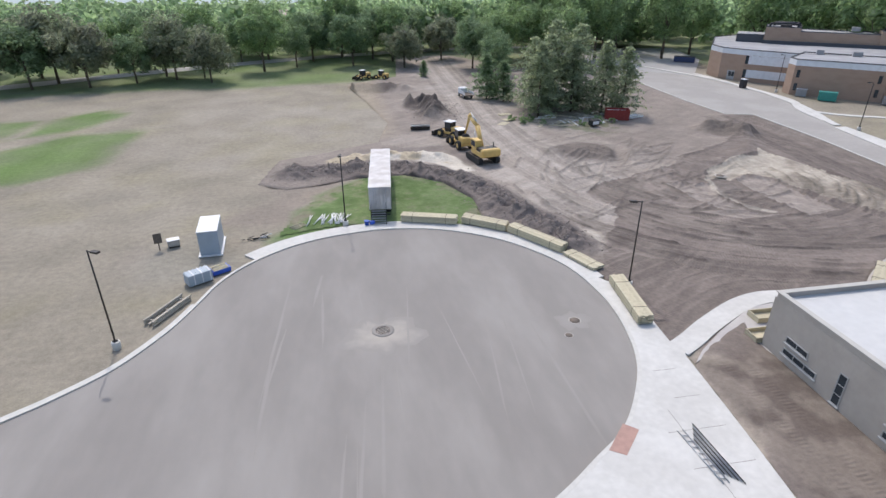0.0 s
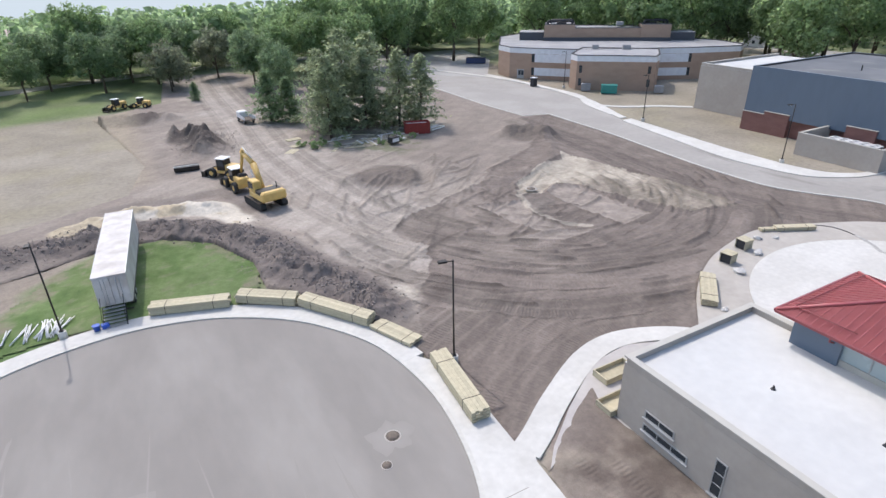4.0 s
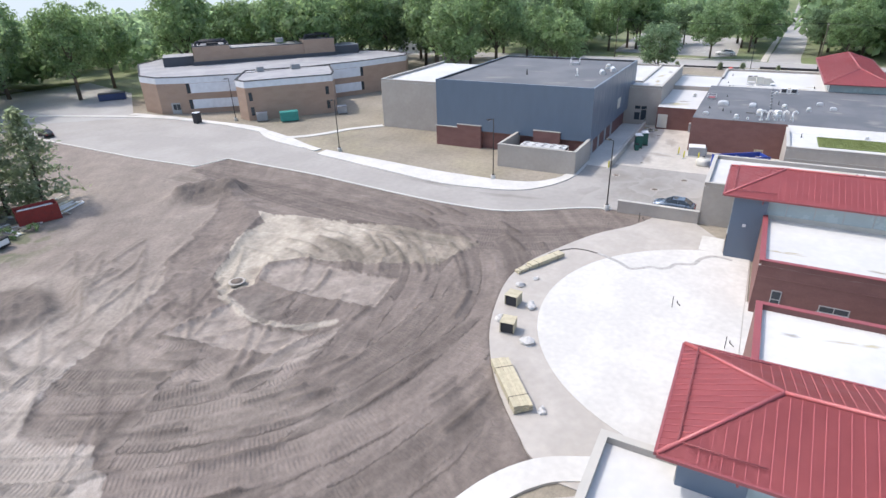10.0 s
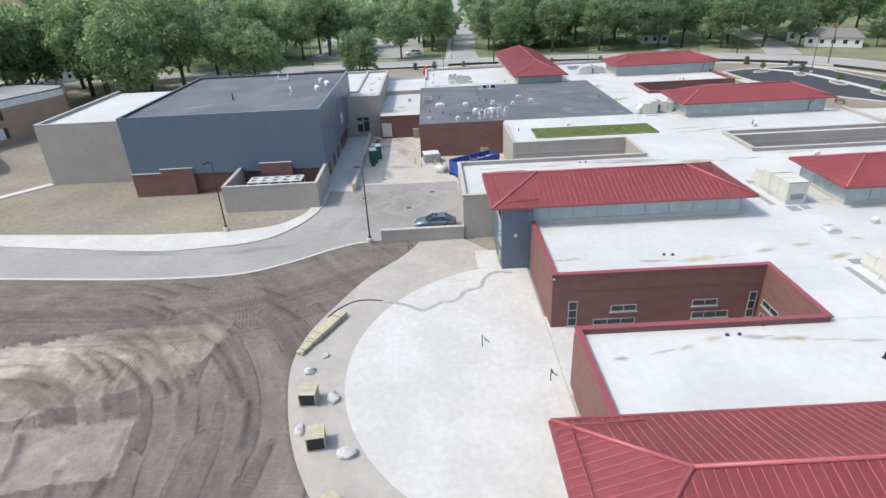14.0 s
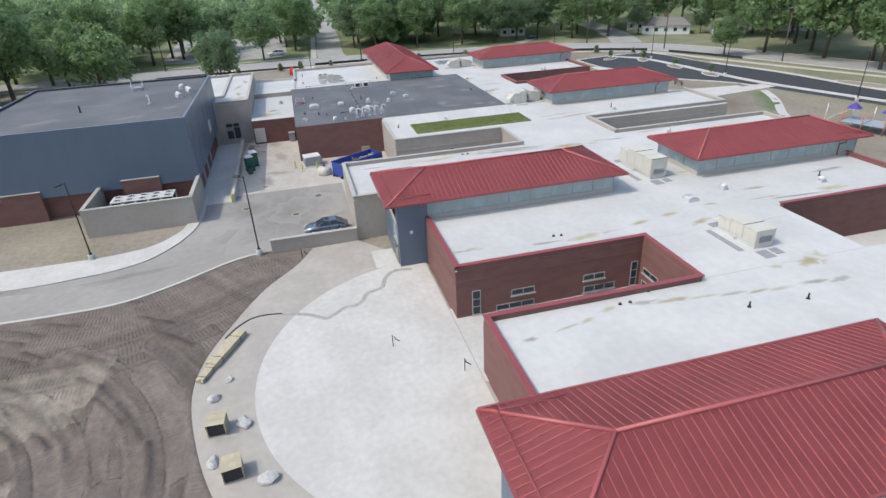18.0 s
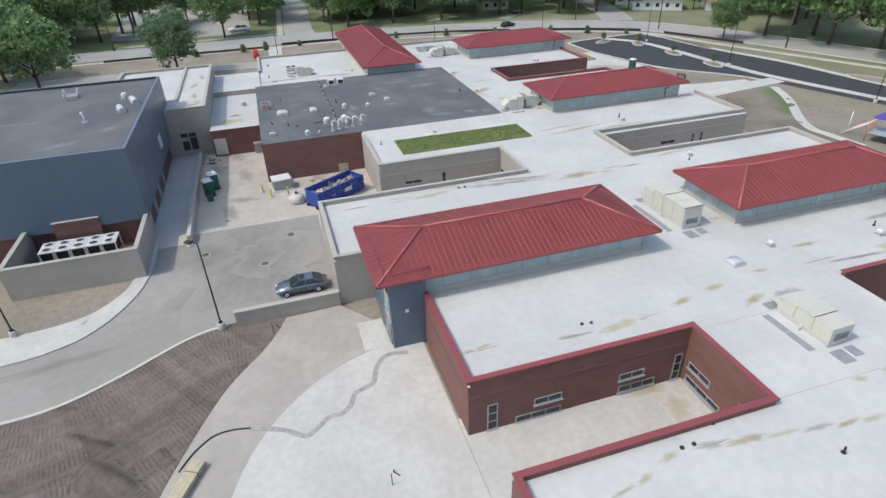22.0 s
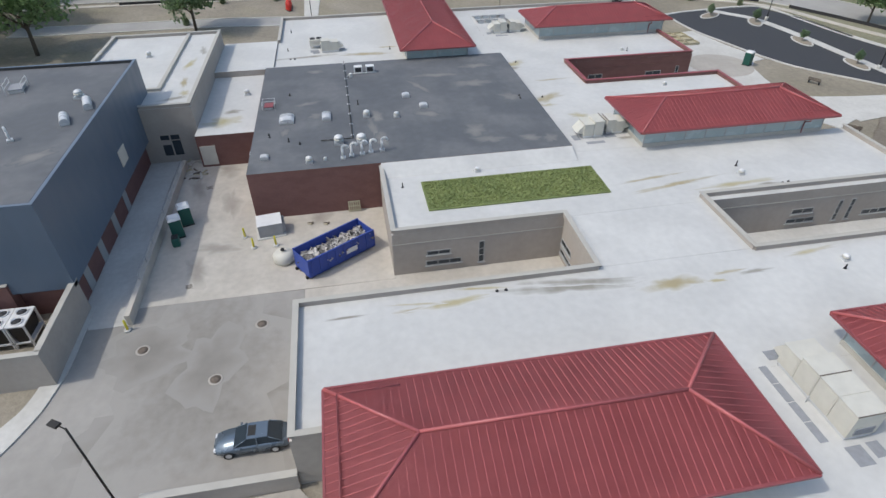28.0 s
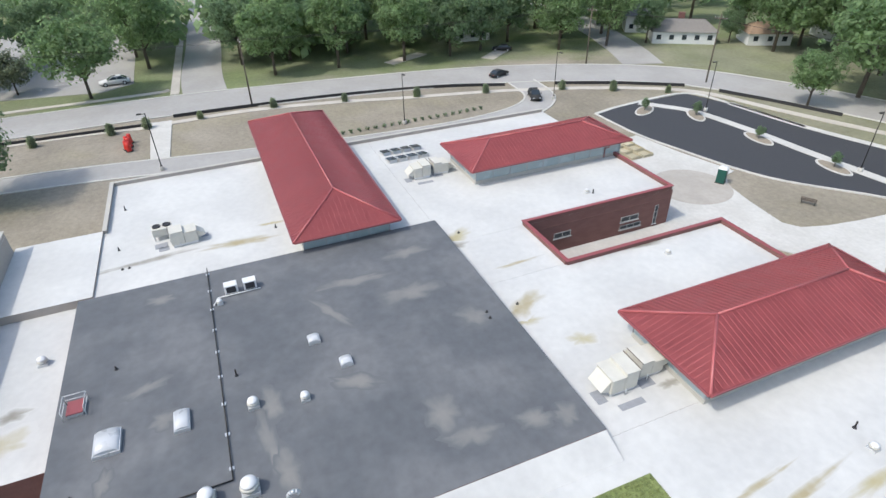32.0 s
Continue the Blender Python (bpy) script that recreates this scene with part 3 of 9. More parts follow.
def soil_height(x, y):
    n2, n3 = fnoise(x, y, 5, 41), fnoise(x, y, 1.3, 42)
    z = 0.02 + 0.16 * (n2 - 0.4) + 0.09 * (n3 - 0.5)
    z = z + 0.35 * (fnoise(x, y, 18, 44) - 0.45)
    for line, h, w, rough in ((BERM, 1.0, 3.0, 1.2), ([(16.2, 113), (18.4, 110), (19.2, 105), (18.6, 100.5)], 2.3, 2.7, 0.9), ([(35, 73), (39, 71), (43.5, 70)], 0.9, 4.0, 0.5),
                              ([(68, 83), (71, 81.5), (72, 78)], 1.6, 2.4, 0.45), ([(72, 78), (66, 68), (60, 64), (52, 63)], 0.45, 2.2, 0.8), ([(4, 133), (9, 132), (15, 131)], 1.5, 3.5, 0.6),
                              ([(-1, 73.5), (6, 75.6), (12, 74.4), (15.5, 72.4)], 0.9, 1.9, 0.8)):
        d, _ = seg_dist(x, y, line)
        z = z + h * np.exp(-(d / w) ** 2 * 1.4) * (1 + rough * (fnoise(x, y, 1.8, 47) - 0.5) * 1.6 + 0.7 * rough * (fnoise(x, y, 0.8, 48, 2) - 0.5))
    # a shallow hollow round the manhole, with cut edges
    for g in GRADED[:2]:
        z = z - 0.2 * inside(x, y, g)
    z = z - 0.18 * inside(x, y, WEDGE)
    for g in (*GRADED, WEDGE, RIM):
        d, _ = seg_dist(x, y, list(g) + ([g[0]] if g is not RIM else []))
        z = z + 0.16 * np.exp(-((d + 0.5 * (n3 - 0.5)) / 0.4) ** 2) * (0.4 + 1.1 * n2)
    tb = belt_at(x, y)[0]
    z = z - 0.05 * tb + 0.26 * windrow(x, y) * (0.5 + n3) + 0.10 * (scrape(x, y) - 0.5)
    edge, _ = seg_dist(x, y, SITE_EDGE + ROAD_NEAR + [SITE_EDGE[0]])
    ce = np.abs(np.hypot(x - CUL[0], y - CUL[1]) - CUL[2]) + 0 * x
    k = step(np.minimum(edge, np.where(y < 60, np.maximum(ce - 2.2, 0), 9)), 0.2, 2.0)
    low = ~inside(x, y, SITE_POLY)
    z = z * k + (1 - k) * 0.015
    return np.where(low, np.minimum(z, 0.0) - 0.12, z)


SITE_X = np.concatenate([np.arange(-13, 4, 0.35), np.arange(4, 24, 0.22), np.arange(24, 89, 0.19)])
SITE_Y = np.concatenate([np.arange(20, 84, 0.19), np.arange(84, 120, 0.35), np.arange(120, 192, 0.6)])
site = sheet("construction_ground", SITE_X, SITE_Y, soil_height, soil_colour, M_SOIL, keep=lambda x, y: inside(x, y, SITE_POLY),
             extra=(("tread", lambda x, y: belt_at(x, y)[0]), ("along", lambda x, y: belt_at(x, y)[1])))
tagged(site, "bare brown graded soil with machine tracks and heaps", "ground", kind="structure")

LAWN_EDGE = [(-8, 47), (-6.5, 52), (-4.5, 57), (-1.5, 62), (3, 65.5), (8, 66), (13, 62.5), (16.5, 55), (15.5, 50), (13, 46), (2, 47)]


def lawn_colour(x, y):
    n1, n2 = fnoise(x, y, 3.0, 101), fnoise(x, y, 0.9, 102)
    c = lerp3((0.085, 0.135, 0.045), (0.135, 0.185, 0.075), step(n1 + 0.4 * (n2 - 0.5), 0.3, 0.7))
    d, _ = seg_dist(x, y, LAWN_EDGE + LAWN_EDGE[:1])
    worn = step(1.8 - d + 3.0 * (n2 - 0.5), 0, 1.6) * step(n1, 0.35, 0.6) + 0.5 * step(n2, 0.62, 0.72)
    return lerp3(c, (0.20, 0.18, 0.13), np.clip(0.75 * worn, 0, 1))


lawn = sheet("lawn", np.arange(-9, 18, 0.3), np.arange(45, 67.5, 0.3), lambda x, y: 0.012 + 0.05 * fnoise(x, y, 0.8, 103), lawn_colour, M_LAND, keep=lambda x, y: inside(x, y, LAWN_EDGE) & (np.hypot(x - CUL[0], y - CUL[1]) > CUL[2] + 2.4))
tagged(lawn, "patchy green lawn between the walk and soil bank", "lawn", kind="structure")

# ---- the cul-de-sac, its kerb and walks ----
LEFT_KERB = smooth_line([(-40, 11), (-31, 15.5), (-23.8, 20.6), (-21.1, 22.6), (-18.0, 25.6), (-15.4, 30.0), (-13.9, 33.8)])
east = smooth_line([(6.5, 6.2), (11.0, 8.9), (14.0, 11.0), (16.6, 12.9), (18.9, 15.8), (20.9, 19.4), (22.1, 24.0), (22.4, 29.0), (21.4, 34.8), (19.0, 39.2), (16.0, 42.6), (11.8, 45.4), (7.8, 46.8), (3.5, 47.3), (-1.2, 46.6),
                    (-4.4, 45.5), (-7.2, 43.9), (-10.4, 41.0), (-12.6, 37.6), (-13.9, 33.8)], 4)     # the round edge, from south-east to north-west
asph = east + LEFT_KERB[::-1][1:] + [(-40, -60), (6, -60), (6.2, 0)]
bm = bmesh.new()
slab(bm, asph, -0.3, 0.02)
road_cul = tagged(part("turning_circle", bm, M_ASPHALT), "dusty grey asphalt turning circle", "road", kind="structure")
bm = strip(bmesh.new(), east, 0, -0.3, -0.2, 0.13)
tagged(part("kerb", bm, M_CURB), "pale concrete kerb round the turning circle", "kerb", kind="structure")
bm = strip(bmesh.new(), LEFT_KERB, 0, 0.55, -0.2, 0.13)
tagged(part("kerb", bm, M_CURB), "pale concrete kerb along the dry field", "kerb", kind="structure")
walk_n = offset_line(east[30:68], -0.3)
bm = strip(bmesh.new(), walk_n, 0, -1.75, -0.2, 0.125)
tagged(part("pavement", bm, M_CONC), "pale new concrete walk round the turning circle", "pavement", kind="structure")
apron = offset_line(east[:33], -0.3) + [(24.3, 31.0), (24.9, 24.2), (24.75, 21.3), (25.6, 20.9), (24.95, 19.2), (24.8, 17), (24.5, 13.3), (24.2, 10), (23.8, 6.1), (23.2, -14), (6.4, -14)]
bm = slab(bmesh.new(), apron, -0.2, 0.12)
tagged(part("pavement", bm, M_CONC), "wide pale concrete pavement beside the school", "pavement", kind="structure")
walk_e = smooth_line([(24.8, 20.2), (26.6, 21.2), (29.6, 23.1), (34.3, 25.5), (38, 26.1), (41.6, 25.0), (44.4, 22.9), (46, 20)])
bm = strip(bmesh.new(), walk_e, -0.95, 0.95, -0.2, 0.121)
tagged(part("pavement", bm, M_CONC), "curving pale concrete walk", "pavement", kind="structure")

# ---- the round patio ----
RING = [p for p in SITE_EDGE if p[0] > 45.2]
ring = RING + [(86.6, 19.2), (79, 13.3), (44, 13), (44, 22)]
bm = slab(bmesh.new(), ring, -0.2, 0.05)
tagged(part("patio", bm, M_CONC_RING), "tan concrete ring of the school patio", "pavement", kind="structure")
pat = arc(64.2, 13.4, 15.9, 0, 180, 44)
bm = slab(bmesh.new(), pat, -0.1, 0.09)
tagged(part("patio", bm, M_CONC), "bright white concrete half circle of the patio", "pavement", kind="structure")
bm = slab(bmesh.new(), [(60.5, -5), (70.3, -5), (70.3, 13.35), (60.5, 13.35)], -0.1, 0.085)
tagged(part("courtyard_floor", bm, M_CONC), "pale concrete floor of the brick courtyard", "pavement", kind="structure")

# ---- the drive to the yard, and the service yard ----
NEAR = [p for p in ROAD_NEAR if p[1] > 28]
FAR_KERB = smooth_line([(106.5, 37.6), (98.3, 38.1), (92.6, 40.8), (90.1, 46.5), (90.3, 55.6), (91.4, 66.9), (93.0, 80.8), (97.2, 92), (99.6, 101), (101, 118), (98.6, 135), (90, 160), (86, 175)])
bm = slab(bmesh.new(), NEAR + [(79, 175)] + FAR_KERB[::-1] + [(107, 33.4), (105.7, 33.0), (105.5, 19.1), (98, 19), (87, 19), (87.2, 28)], -0.25, 0.0)
bmesh.ops.recalc_face_normals(bm, faces=bm.faces)
tagged(part("road", bm, M_DRIVE), "light grey drive past the dirt site", "road", kind="structure")
WALK_ROAD = smooth_line([(106.4, 36.6), (99.9, 36.5), (97.4, 36.8), (95.2, 37.3), (92.2, 38.7), (89.6, 40.8), (88.3, 43.3), (87.7, 46.2), (87.2, 53.4), (89.2, 65), (91.8, 79.2)], 4)
WALK_LAWN = smooth_line([(106.4, 38.0), (99.2, 38.1), (97.4, 38.2), (95.6, 38.8), (93.0, 41.0), (91.9, 44.6), (91.7, 49.6), (91.9, 56.7), (93.2, 68.0), (94.4, 79.2)], 4)
bm = slab(bmesh.new(), WALK_ROAD + WALK_LAWN[::-1], -0.2, 0.118)
bmesh.ops.recalc_face_normals(bm, faces=bm.faces)
tagged(part("pavement", bm, M_CONC), "wide pale concrete walk curving round the chiller pen", "pavement", kind="structure")
bm = strip(bmesh.new(), [p for p in FAR_KERB if p[1] > 79], 0, -1.5, -0.2, 0.12)
tagged(part("pavement", bm, M_CONC), "pale concrete walk along the drive", "pavement", kind="structure")
bm = strip(bmesh.new(), [p for p in ROAD_NEAR if p[1] > 28.5], 0.0, 0.3, -0.2, 0.1)
tagged(part("kerb", bm, M_CURB), "thin concrete kerb along the dirt", "kerb", kind="structure")
bm = slab(bmesh.new(), [(105.6, 33.0), (105.5, 11), (117.6, 11), (117.6, 24), (130, 24), (132, 33.6)], -0.25, 0.02)
tagged(part("service_yard", bm, M_CONC_OLD), "stained pale concrete service yard", "pavement", kind="structure")

for yy in np.arange(-12, 19, 3.0):
    part("joint", B(19.3 if yy < 13 else 21.5, yy - 0.02, 0.121, 23.4, yy + 0.02, 0.125), M_ASPHALT, bpy.data.objects["pavement.001"])
part("joint", B(20.4, -14, 0.121, 20.44, 14, 0.125), M_ASPHALT, bpy.data.objects["pavement.001"])


def stain_material(name, col, under, scale=0.9):
    """A dried mark that fades out to the surface it lies on, broken up by noise."""
    m = bpy.data.materials.new(name)
    m.use_nodes = True
    nt, n = m.node_tree, m.node_tree.nodes
    bsdf = n["Principled BSDF"]
    bsdf.inputs["Roughness"].default_value = 0.8
    fade, geo, k = n.new("ShaderNodeAttribute"), n.new("ShaderNodeNewGeometry"), n.new("ShaderNodeTexNoise")
    fade.attribute_name = "fade"
    k.inputs["Scale"].default_value, k.inputs["Detail"].default_value = scale, 7
    nt.links.new(geo.outputs["Position"], k.inputs["Vector"])
    a = n.new("ShaderNodeMath")
    a.operation = "MULTIPLY_ADD"
    a.inputs[1].default_value, a.inputs[2].default_value = 1.5, -0.95
    nt.links.new(k.outputs[0], a.inputs[0])
    b = n.new("ShaderNodeMath")
    b.operation = "MULTIPLY_ADD"
    b.use_clamp = True
    b.inputs[1].default_value = 1.1
    nt.links.new(fade.outputs["Fac"], b.inputs[0])
    nt.links.new(a.outputs[0], b.inputs[2])
    c = n.new("ShaderNodeMath")
    c.operation = "MULTIPLY"
    nt.links.new(b.outputs[0], c.inputs[0])
    sm = n.new("ShaderNodeMath")
    sm.operation = "MULTIPLY"
    sm.use_clamp = True
    sm.inputs[1].default_value = 3.0
    nt.links.new(fade.outputs["Fac"], sm.inputs[0])
    nt.links.new(sm.outputs[0], c.inputs[1])
    x = n.new("ShaderNodeMix")
    x.data_type = "RGBA"
    x.inputs[6].default_value, x.inputs[7].default_value = (*under, 1), (*col, 1)
    nt.links.new(c.outputs[0], x.inputs[0])
    nt.links.new(x.outputs[2], bsdf.inputs["Base Color"])
    return m


M_DUSTRING = stain_material("sandy_wash", (0.26, 0.243, 0.222), (0.243, 0.226, 0.206))


MARKS = iter(range(100000))


def mark(x, y, z, rx, ry, turn, seed, mat, label, name="stain"):
    """A thin dried mark with a ragged outline, strongest in the middle."""
    rr = random.Random(seed)
    ph = [rr.random() * 6 for _ in range(3)]
    V, fade = [(0, 0, 0)], [1.0]
    for f, q in ((0.35, 0.9), (0.7, 0.5), (1.0, 0.0)):
        for k in range(28):
            a = 2 * math.pi * k / 28
            r = 1.25 * f * (1 + 0.2 * math.sin(2 * a + ph[0]) + 0.15 * math.sin(5 * a + ph[1]) + 0.1 * math.sin(9 * a + ph[2]))
            V.append((rx * r * math.cos(a), ry * r * math.sin(a), 0))
            fade.append(q)
    F_ = [(0, 1 + k, 1 + (k + 1) % 28) for k in range(28)] + [(1 + r * 28 + k, 29 + r * 28 + k, 29 + r * 28 + (k + 1) % 28, 1 + r * 28 + (k + 1) % 28) for r in range(2) for k in range(28)]
    me = bpy.data.meshes.new(name)
    me.from_pydata(V, [], F_)
    me.attributes.new("fade", "FLOAT", "POINT").data.foreach_set("value", fade)
    me.materials.append(mat)
    ob = new(name, me)
    ob.matrix_basis = Matrix.LocRotScale((x, y, z + 0.003 + 0.0003 * (next(MARKS) % 14)), Euler((0, 0, radians(turn))), (1, 1, 1))
    return tagged(ob, label, "stain", kind="structure")


mark(2.1, 26.4, 0.021, 2.3, 2.3, 0, 3, stain_material("pale_wash", (0.345, 0.312, 0.27), (0.243, 0.226, 0.206)), "sandy wash round the drain on the asphalt")
mark(18.3, 25.6, 0.021, 1.0, 1.2, 0, 4, M_DUSTRING, "sandy wash round the manhole on the asphalt")
rk = random.Random(14)
for k in range(18):
    mark(rk.uniform(-9, 15), rk.uniform(2, 40), 0.0215 + k * 0.0004, rk.uniform(0.05, 0.13), rk.uniform(2.0, 6.5), rk.uniform(-8, 6), 30 + k, M_DUSTRING, "long pale dust streak on the asphalt")


# ---- the school ----
M_WHITE = material("white_membrane", (0.50, 0.496, 0.48), 0.6, var=0.05, scale=1.5, col2=(0.555, 0.55, 0.53), mix_scale=0.15, bump=0.03, bump_scale=8)
M_BLACKROOF = material("dark_membrane", (0.098, 0.104, 0.114), 0.75, var=0.14, scale=1.2, col2=(0.135, 0.139, 0.147), mix_scale=0.16, bump=0.05, bump_scale=8)
M_BRICK = material("red_brown_brick", (0.185, 0.092, 0.08), 0.85, var=0.12, scale=6.0, col2=(0.165, 0.08, 0.07), mix_scale=0.6, bump=0.15, bump_scale=30, stretch=(1, 1, 2.5))
M_TAN = material("tan_panel", (0.355, 0.32, 0.285), 0.85, var=0.05, scale=2.0, col2=(0.38, 0.345, 0.31), mix_scale=0.3, bump=0.05, bump_scale=30)
M_RED = material("red_metal_roof", (0.385, 0.098, 0.102), 0.4, metal=0.0, var=0.06, scale=0.8, col2=(0.41, 0.108, 0.112), mix_scale=0.3)
M_COPING = material("red_coping", (0.255, 0.062, 0.067), 0.5, var=0.05)
M_TANCOP = material("tan_coping", (0.42, 0.40, 0.36), 0.6, var=0.05)
M_BLUE = material("blue_panel", (0.104, 0.141, 0.192), 0.38, var=0.04, scale=1.0, stretch=(1, 1, 0.3))
M_FROST = material("pale_blue_glazing", (0.34, 0.41, 0.43), 0.25, var=0.06, scale=0.6)
M_GLASS = material("dark_window_glass", (0.03, 0.04, 0.05), 0.08, var=0.1)
M_FRAME = material("pale_window_frame", (0.33, 0.335, 0.335), 0.5, var=0.05)
ROOF_Z, PAR_Z = 4.55, 4.95


def wing(name, label, rects, wall_mat, cop_mat, roof_mat=M_WHITE, z=ROOF_Z, par=PAR_Z, edges=()):
    """A flat-roofed block: plan boxes of walls, a roof on top, and parapets along the given edges."""
    e = thing(name, label, "building")
    for x0, x1, y0, y1 in rects:
        part("wall", B(x0, y0, -0.3, x1, y1, z - 0.02), wall_mat, e)
        part("roof", B(x0 + 0.01, y0 + 0.01, z - 0.02, x1 - 0.01, y1 - 0.01, z), roof_mat, e)
    for k_, ((ax_, ay_), (bx_, by_)) in enumerate(edges):
        par = par + 0.003
        x0, x1, y0, y1 = min(ax_, bx_), max(ax_, bx_), min(ay_, by_), max(ay_, by_)
        w = 0.36
        part("parapet", B(x0 - (w / 2 if x0 == x1 else 0), y0 - (w / 2 if y0 == y1 else 0), z - 0.01, x1 + (w / 2 if x0 == x1 else 0), y1 + (w / 2 if y0 == y1 else 0), par), wall_mat, e)
        part("coping", B(x0 - w / 2 - 0.04, y0 - w / 2 - 0.04, par, x1 + w / 2 + 0.04, y1 + w / 2 + 0.04, par + 0.06), cop_mat, e)
    return e


def hip_roof(x0, x1, y0, y1, zb, ze, zr, label):
    """A hipped metal roof on a low glazed storey. The eaves are at x0..x1, y0..y1, ze; the ridge at zr."""
    e = thing("clerestory_roof", label, "roof")
    i = 0.95
    part("glazed_wall", B(x0 + i, y0 + i, zb, x1 - i, y1 - i, ze + 0.02), M_FROST, e, "pale blue glazed band")
    part("base_wall", B(x0 + i - 0.06, y0 + i - 0.06, zb - 0.05, x1 - i + 0.06, y1 - i + 0.06, zb + 0.42), M_TANCOP, e)
    for k in range(int((y1 - y0) / 2.4) + 1):       # mullions of the long glazed sides
        yy = y0 + i + k * (y1 - y0 - 2 * i) / int((y1 - y0) / 2.4)
        for xx in (x0 + i, x1 - i):
            part("mullion", B(xx - 0.05, yy - 0.04, zb + 0.42, xx + 0.05, yy + 0.04, ze - 0.12), M_FRAME, e)
    for k in range(int((x1 - x0) / 2.4) + 1):
        xx = x0 + i + k * (x1 - x0 - 2 * i) / int((x1 - x0) / 2.4)
        for yy in (y0 + i, y1 - i):
            part("mullion", B(xx - 0.04, yy - 0.05, zb + 0.42, xx + 0.04, yy + 0.05, ze - 0.12), M_FRAME, e)
    part("soffit", B(x0 + 0.05, y0 + 0.05, ze - 0.12, x1 - 0.05, y1 - 0.05, ze - 0.02), M_TANCOP, e)
    w = min(x1 - x0, y1 - y0) / 2
    if y1 - y0 > x1 - x0:
        r0, r1 = Vector(((x0 + x1) / 2, y0 + w, zr)), Vector(((x0 + x1) / 2, y1 - w, zr))
    else:
        r0, r1 = Vector((x0 + w, (y0 + y1) / 2, zr)), Vector((x1 - w, (y0 + y1) / 2, zr))
    c = [Vector((x0, y0, ze)), Vector((x1, y0, ze)), Vector((x1, y1, ze)), Vector((x0, y1, ze))]
    if y1 - y0 > x1 - x0:
        faces = [(c[0], c[1], r0), (c[1], c[2], r1, r0), (c[2], c[3], r1), (c[3], c[0], r0, r1)]
        hips = [(c[0], r0), (c[1], r0), (c[2], r1), (c[3], r1), (r0, r1)]
    else:
        faces = [(c[0], c[1], r1, r0), (c[1], c[2], r1), (c[2], c[3], r0, r1), (c[3], c[0], r0)]
        hips = [(c[0], r0), (c[3], r0), (c[1], r1), (c[2], r1), (r0, r1)]
    for f in faces:
        bm = bmesh.new()
        up = bm.faces.new([bm.verts.new(v) for v in f])
        bmesh.ops.solidify(bm, geom=[up], thickness=0.05)
        nrm = (f[1] - f[0]).cross(f[-1] - f[0]).normalized()
        if nrm.z < 0:
            nrm = -nrm
        # standing seams run up the slope from the eave
        a, b = f[0], f[1]
        along = (b - a).normalized()
        ups = nrm.cross(along)
        if ups.z < 0:
            ups = -ups
        ln = (b - a).length
        k = 0.24
        while k < ln:
            p = a + along * k
            h = None
            for s, t in zip(f[1:], list(f[2:]) + [f[0]]):
                u1, v1 = (s - p).dot(along), (s - p).dot(ups)
                u2, v2 = (t - p).dot(along), (t - p).dot(ups)
                if (u1 > 0) != (u2 > 0):
                    v = v1 + (v2 - v1) * (0 - u1) / (u2 - u1)
                    h = v if h is None else max(h, v)
            if h and h > 0.15:
                q = p + ups * (h - 0.02)
                d, o = along * 0.022, nrm * 0.032
                vs = [bm.verts.new(v) for v in (p - d, p + d, q + d, q - d, p - d + o, p + d + o, q + d + o, q - d + o)]
                for w4 in ((4, 5, 6, 7), (0, 1, 5, 4), (1, 2, 6, 5), (2, 3, 7, 6), (3, 0, 4, 7)):
                    bm.faces.new([vs[n_] for n_ in w4])
            k += 0.48
        part("roof_slope", bm, M_RED, e)
    for p, q in hips:
        bm = bmesh.new()
        tube(bm, p + Vector((0, 0, 0.04)), q + Vector((0, 0, 0.04)), 0.11, n=6)
        part("ridge_cap", bm, M_RED, e)
    for p, q in zip(c, c[1:] + c[:1]):
        bm = bmesh.new()
        d = (q - p).normalized()
        out = Vector((d.y, -d.x, 0))
        a, b = p + out * 0.0, q + out * 0.0
        vs = [bm.verts.new(v) for v in (a + Vector((0, 0, -0.14)), b + Vector((0, 0, -0.14)), b + Vector((0, 0, 0.03)), a + Vector((0, 0, 0.03)))]
        vs2 = [bm.verts.new(v.co + out * 0.14) for v in vs]
        for w4 in ((0, 1, 2, 3),):
            bm.faces.new([vs[n_] for n_ in w4])
        bm.faces.new(vs2[::-1])
        for n_ in range(4):
            bm.faces.new((vs[n_], vs2[n_], vs2[(n_ + 1) % 4], vs[(n_ + 1) % 4]))
        part("gutter", bm, M_COPING, e)
    return e


wing("school_wing", "tan-walled school wing with a flat white roof", [(31.8, 44, -42, 19.7)], M_TAN, M_TANCOP, edges=[((31.98, -42), (31.98, 19.52)), ((31.98, 19.52), (43.8, 19.52)), ((43.8, 19.52), (43.8, 16))])
wing("school_wing", "brick school wing beside the patio with a white roof", [(44, 61.6, -42, 13.1)], M_BRICK, M_COPING,
     edges=[((52, 12.92), (61.42, 12.92)), ((61.42, 12.92), (61.42, -3.96)), ((61.42, -3.96), (68.92, -3.96))])
wing("school_wing", "white flat roof of the school spine", [(61.6, 68.7, -19.5, -3.78)], M_BRICK, M_COPING)
wing("school_wing", "brick school wing with red coping and white roof", [(68.7, 86.9, -19.5, 13.1), (70.3, 86.9, -37.4, -19.5)], M_BRICK, M_COPING,
     edges=[((68.88, -3.78), (68.88, 12.92)), ((68.88, 12.92), (79, 12.92)), ((70.48, -19.5), (70.48, -37.2)), ((70.48, -37.2), (80, -37.2))])
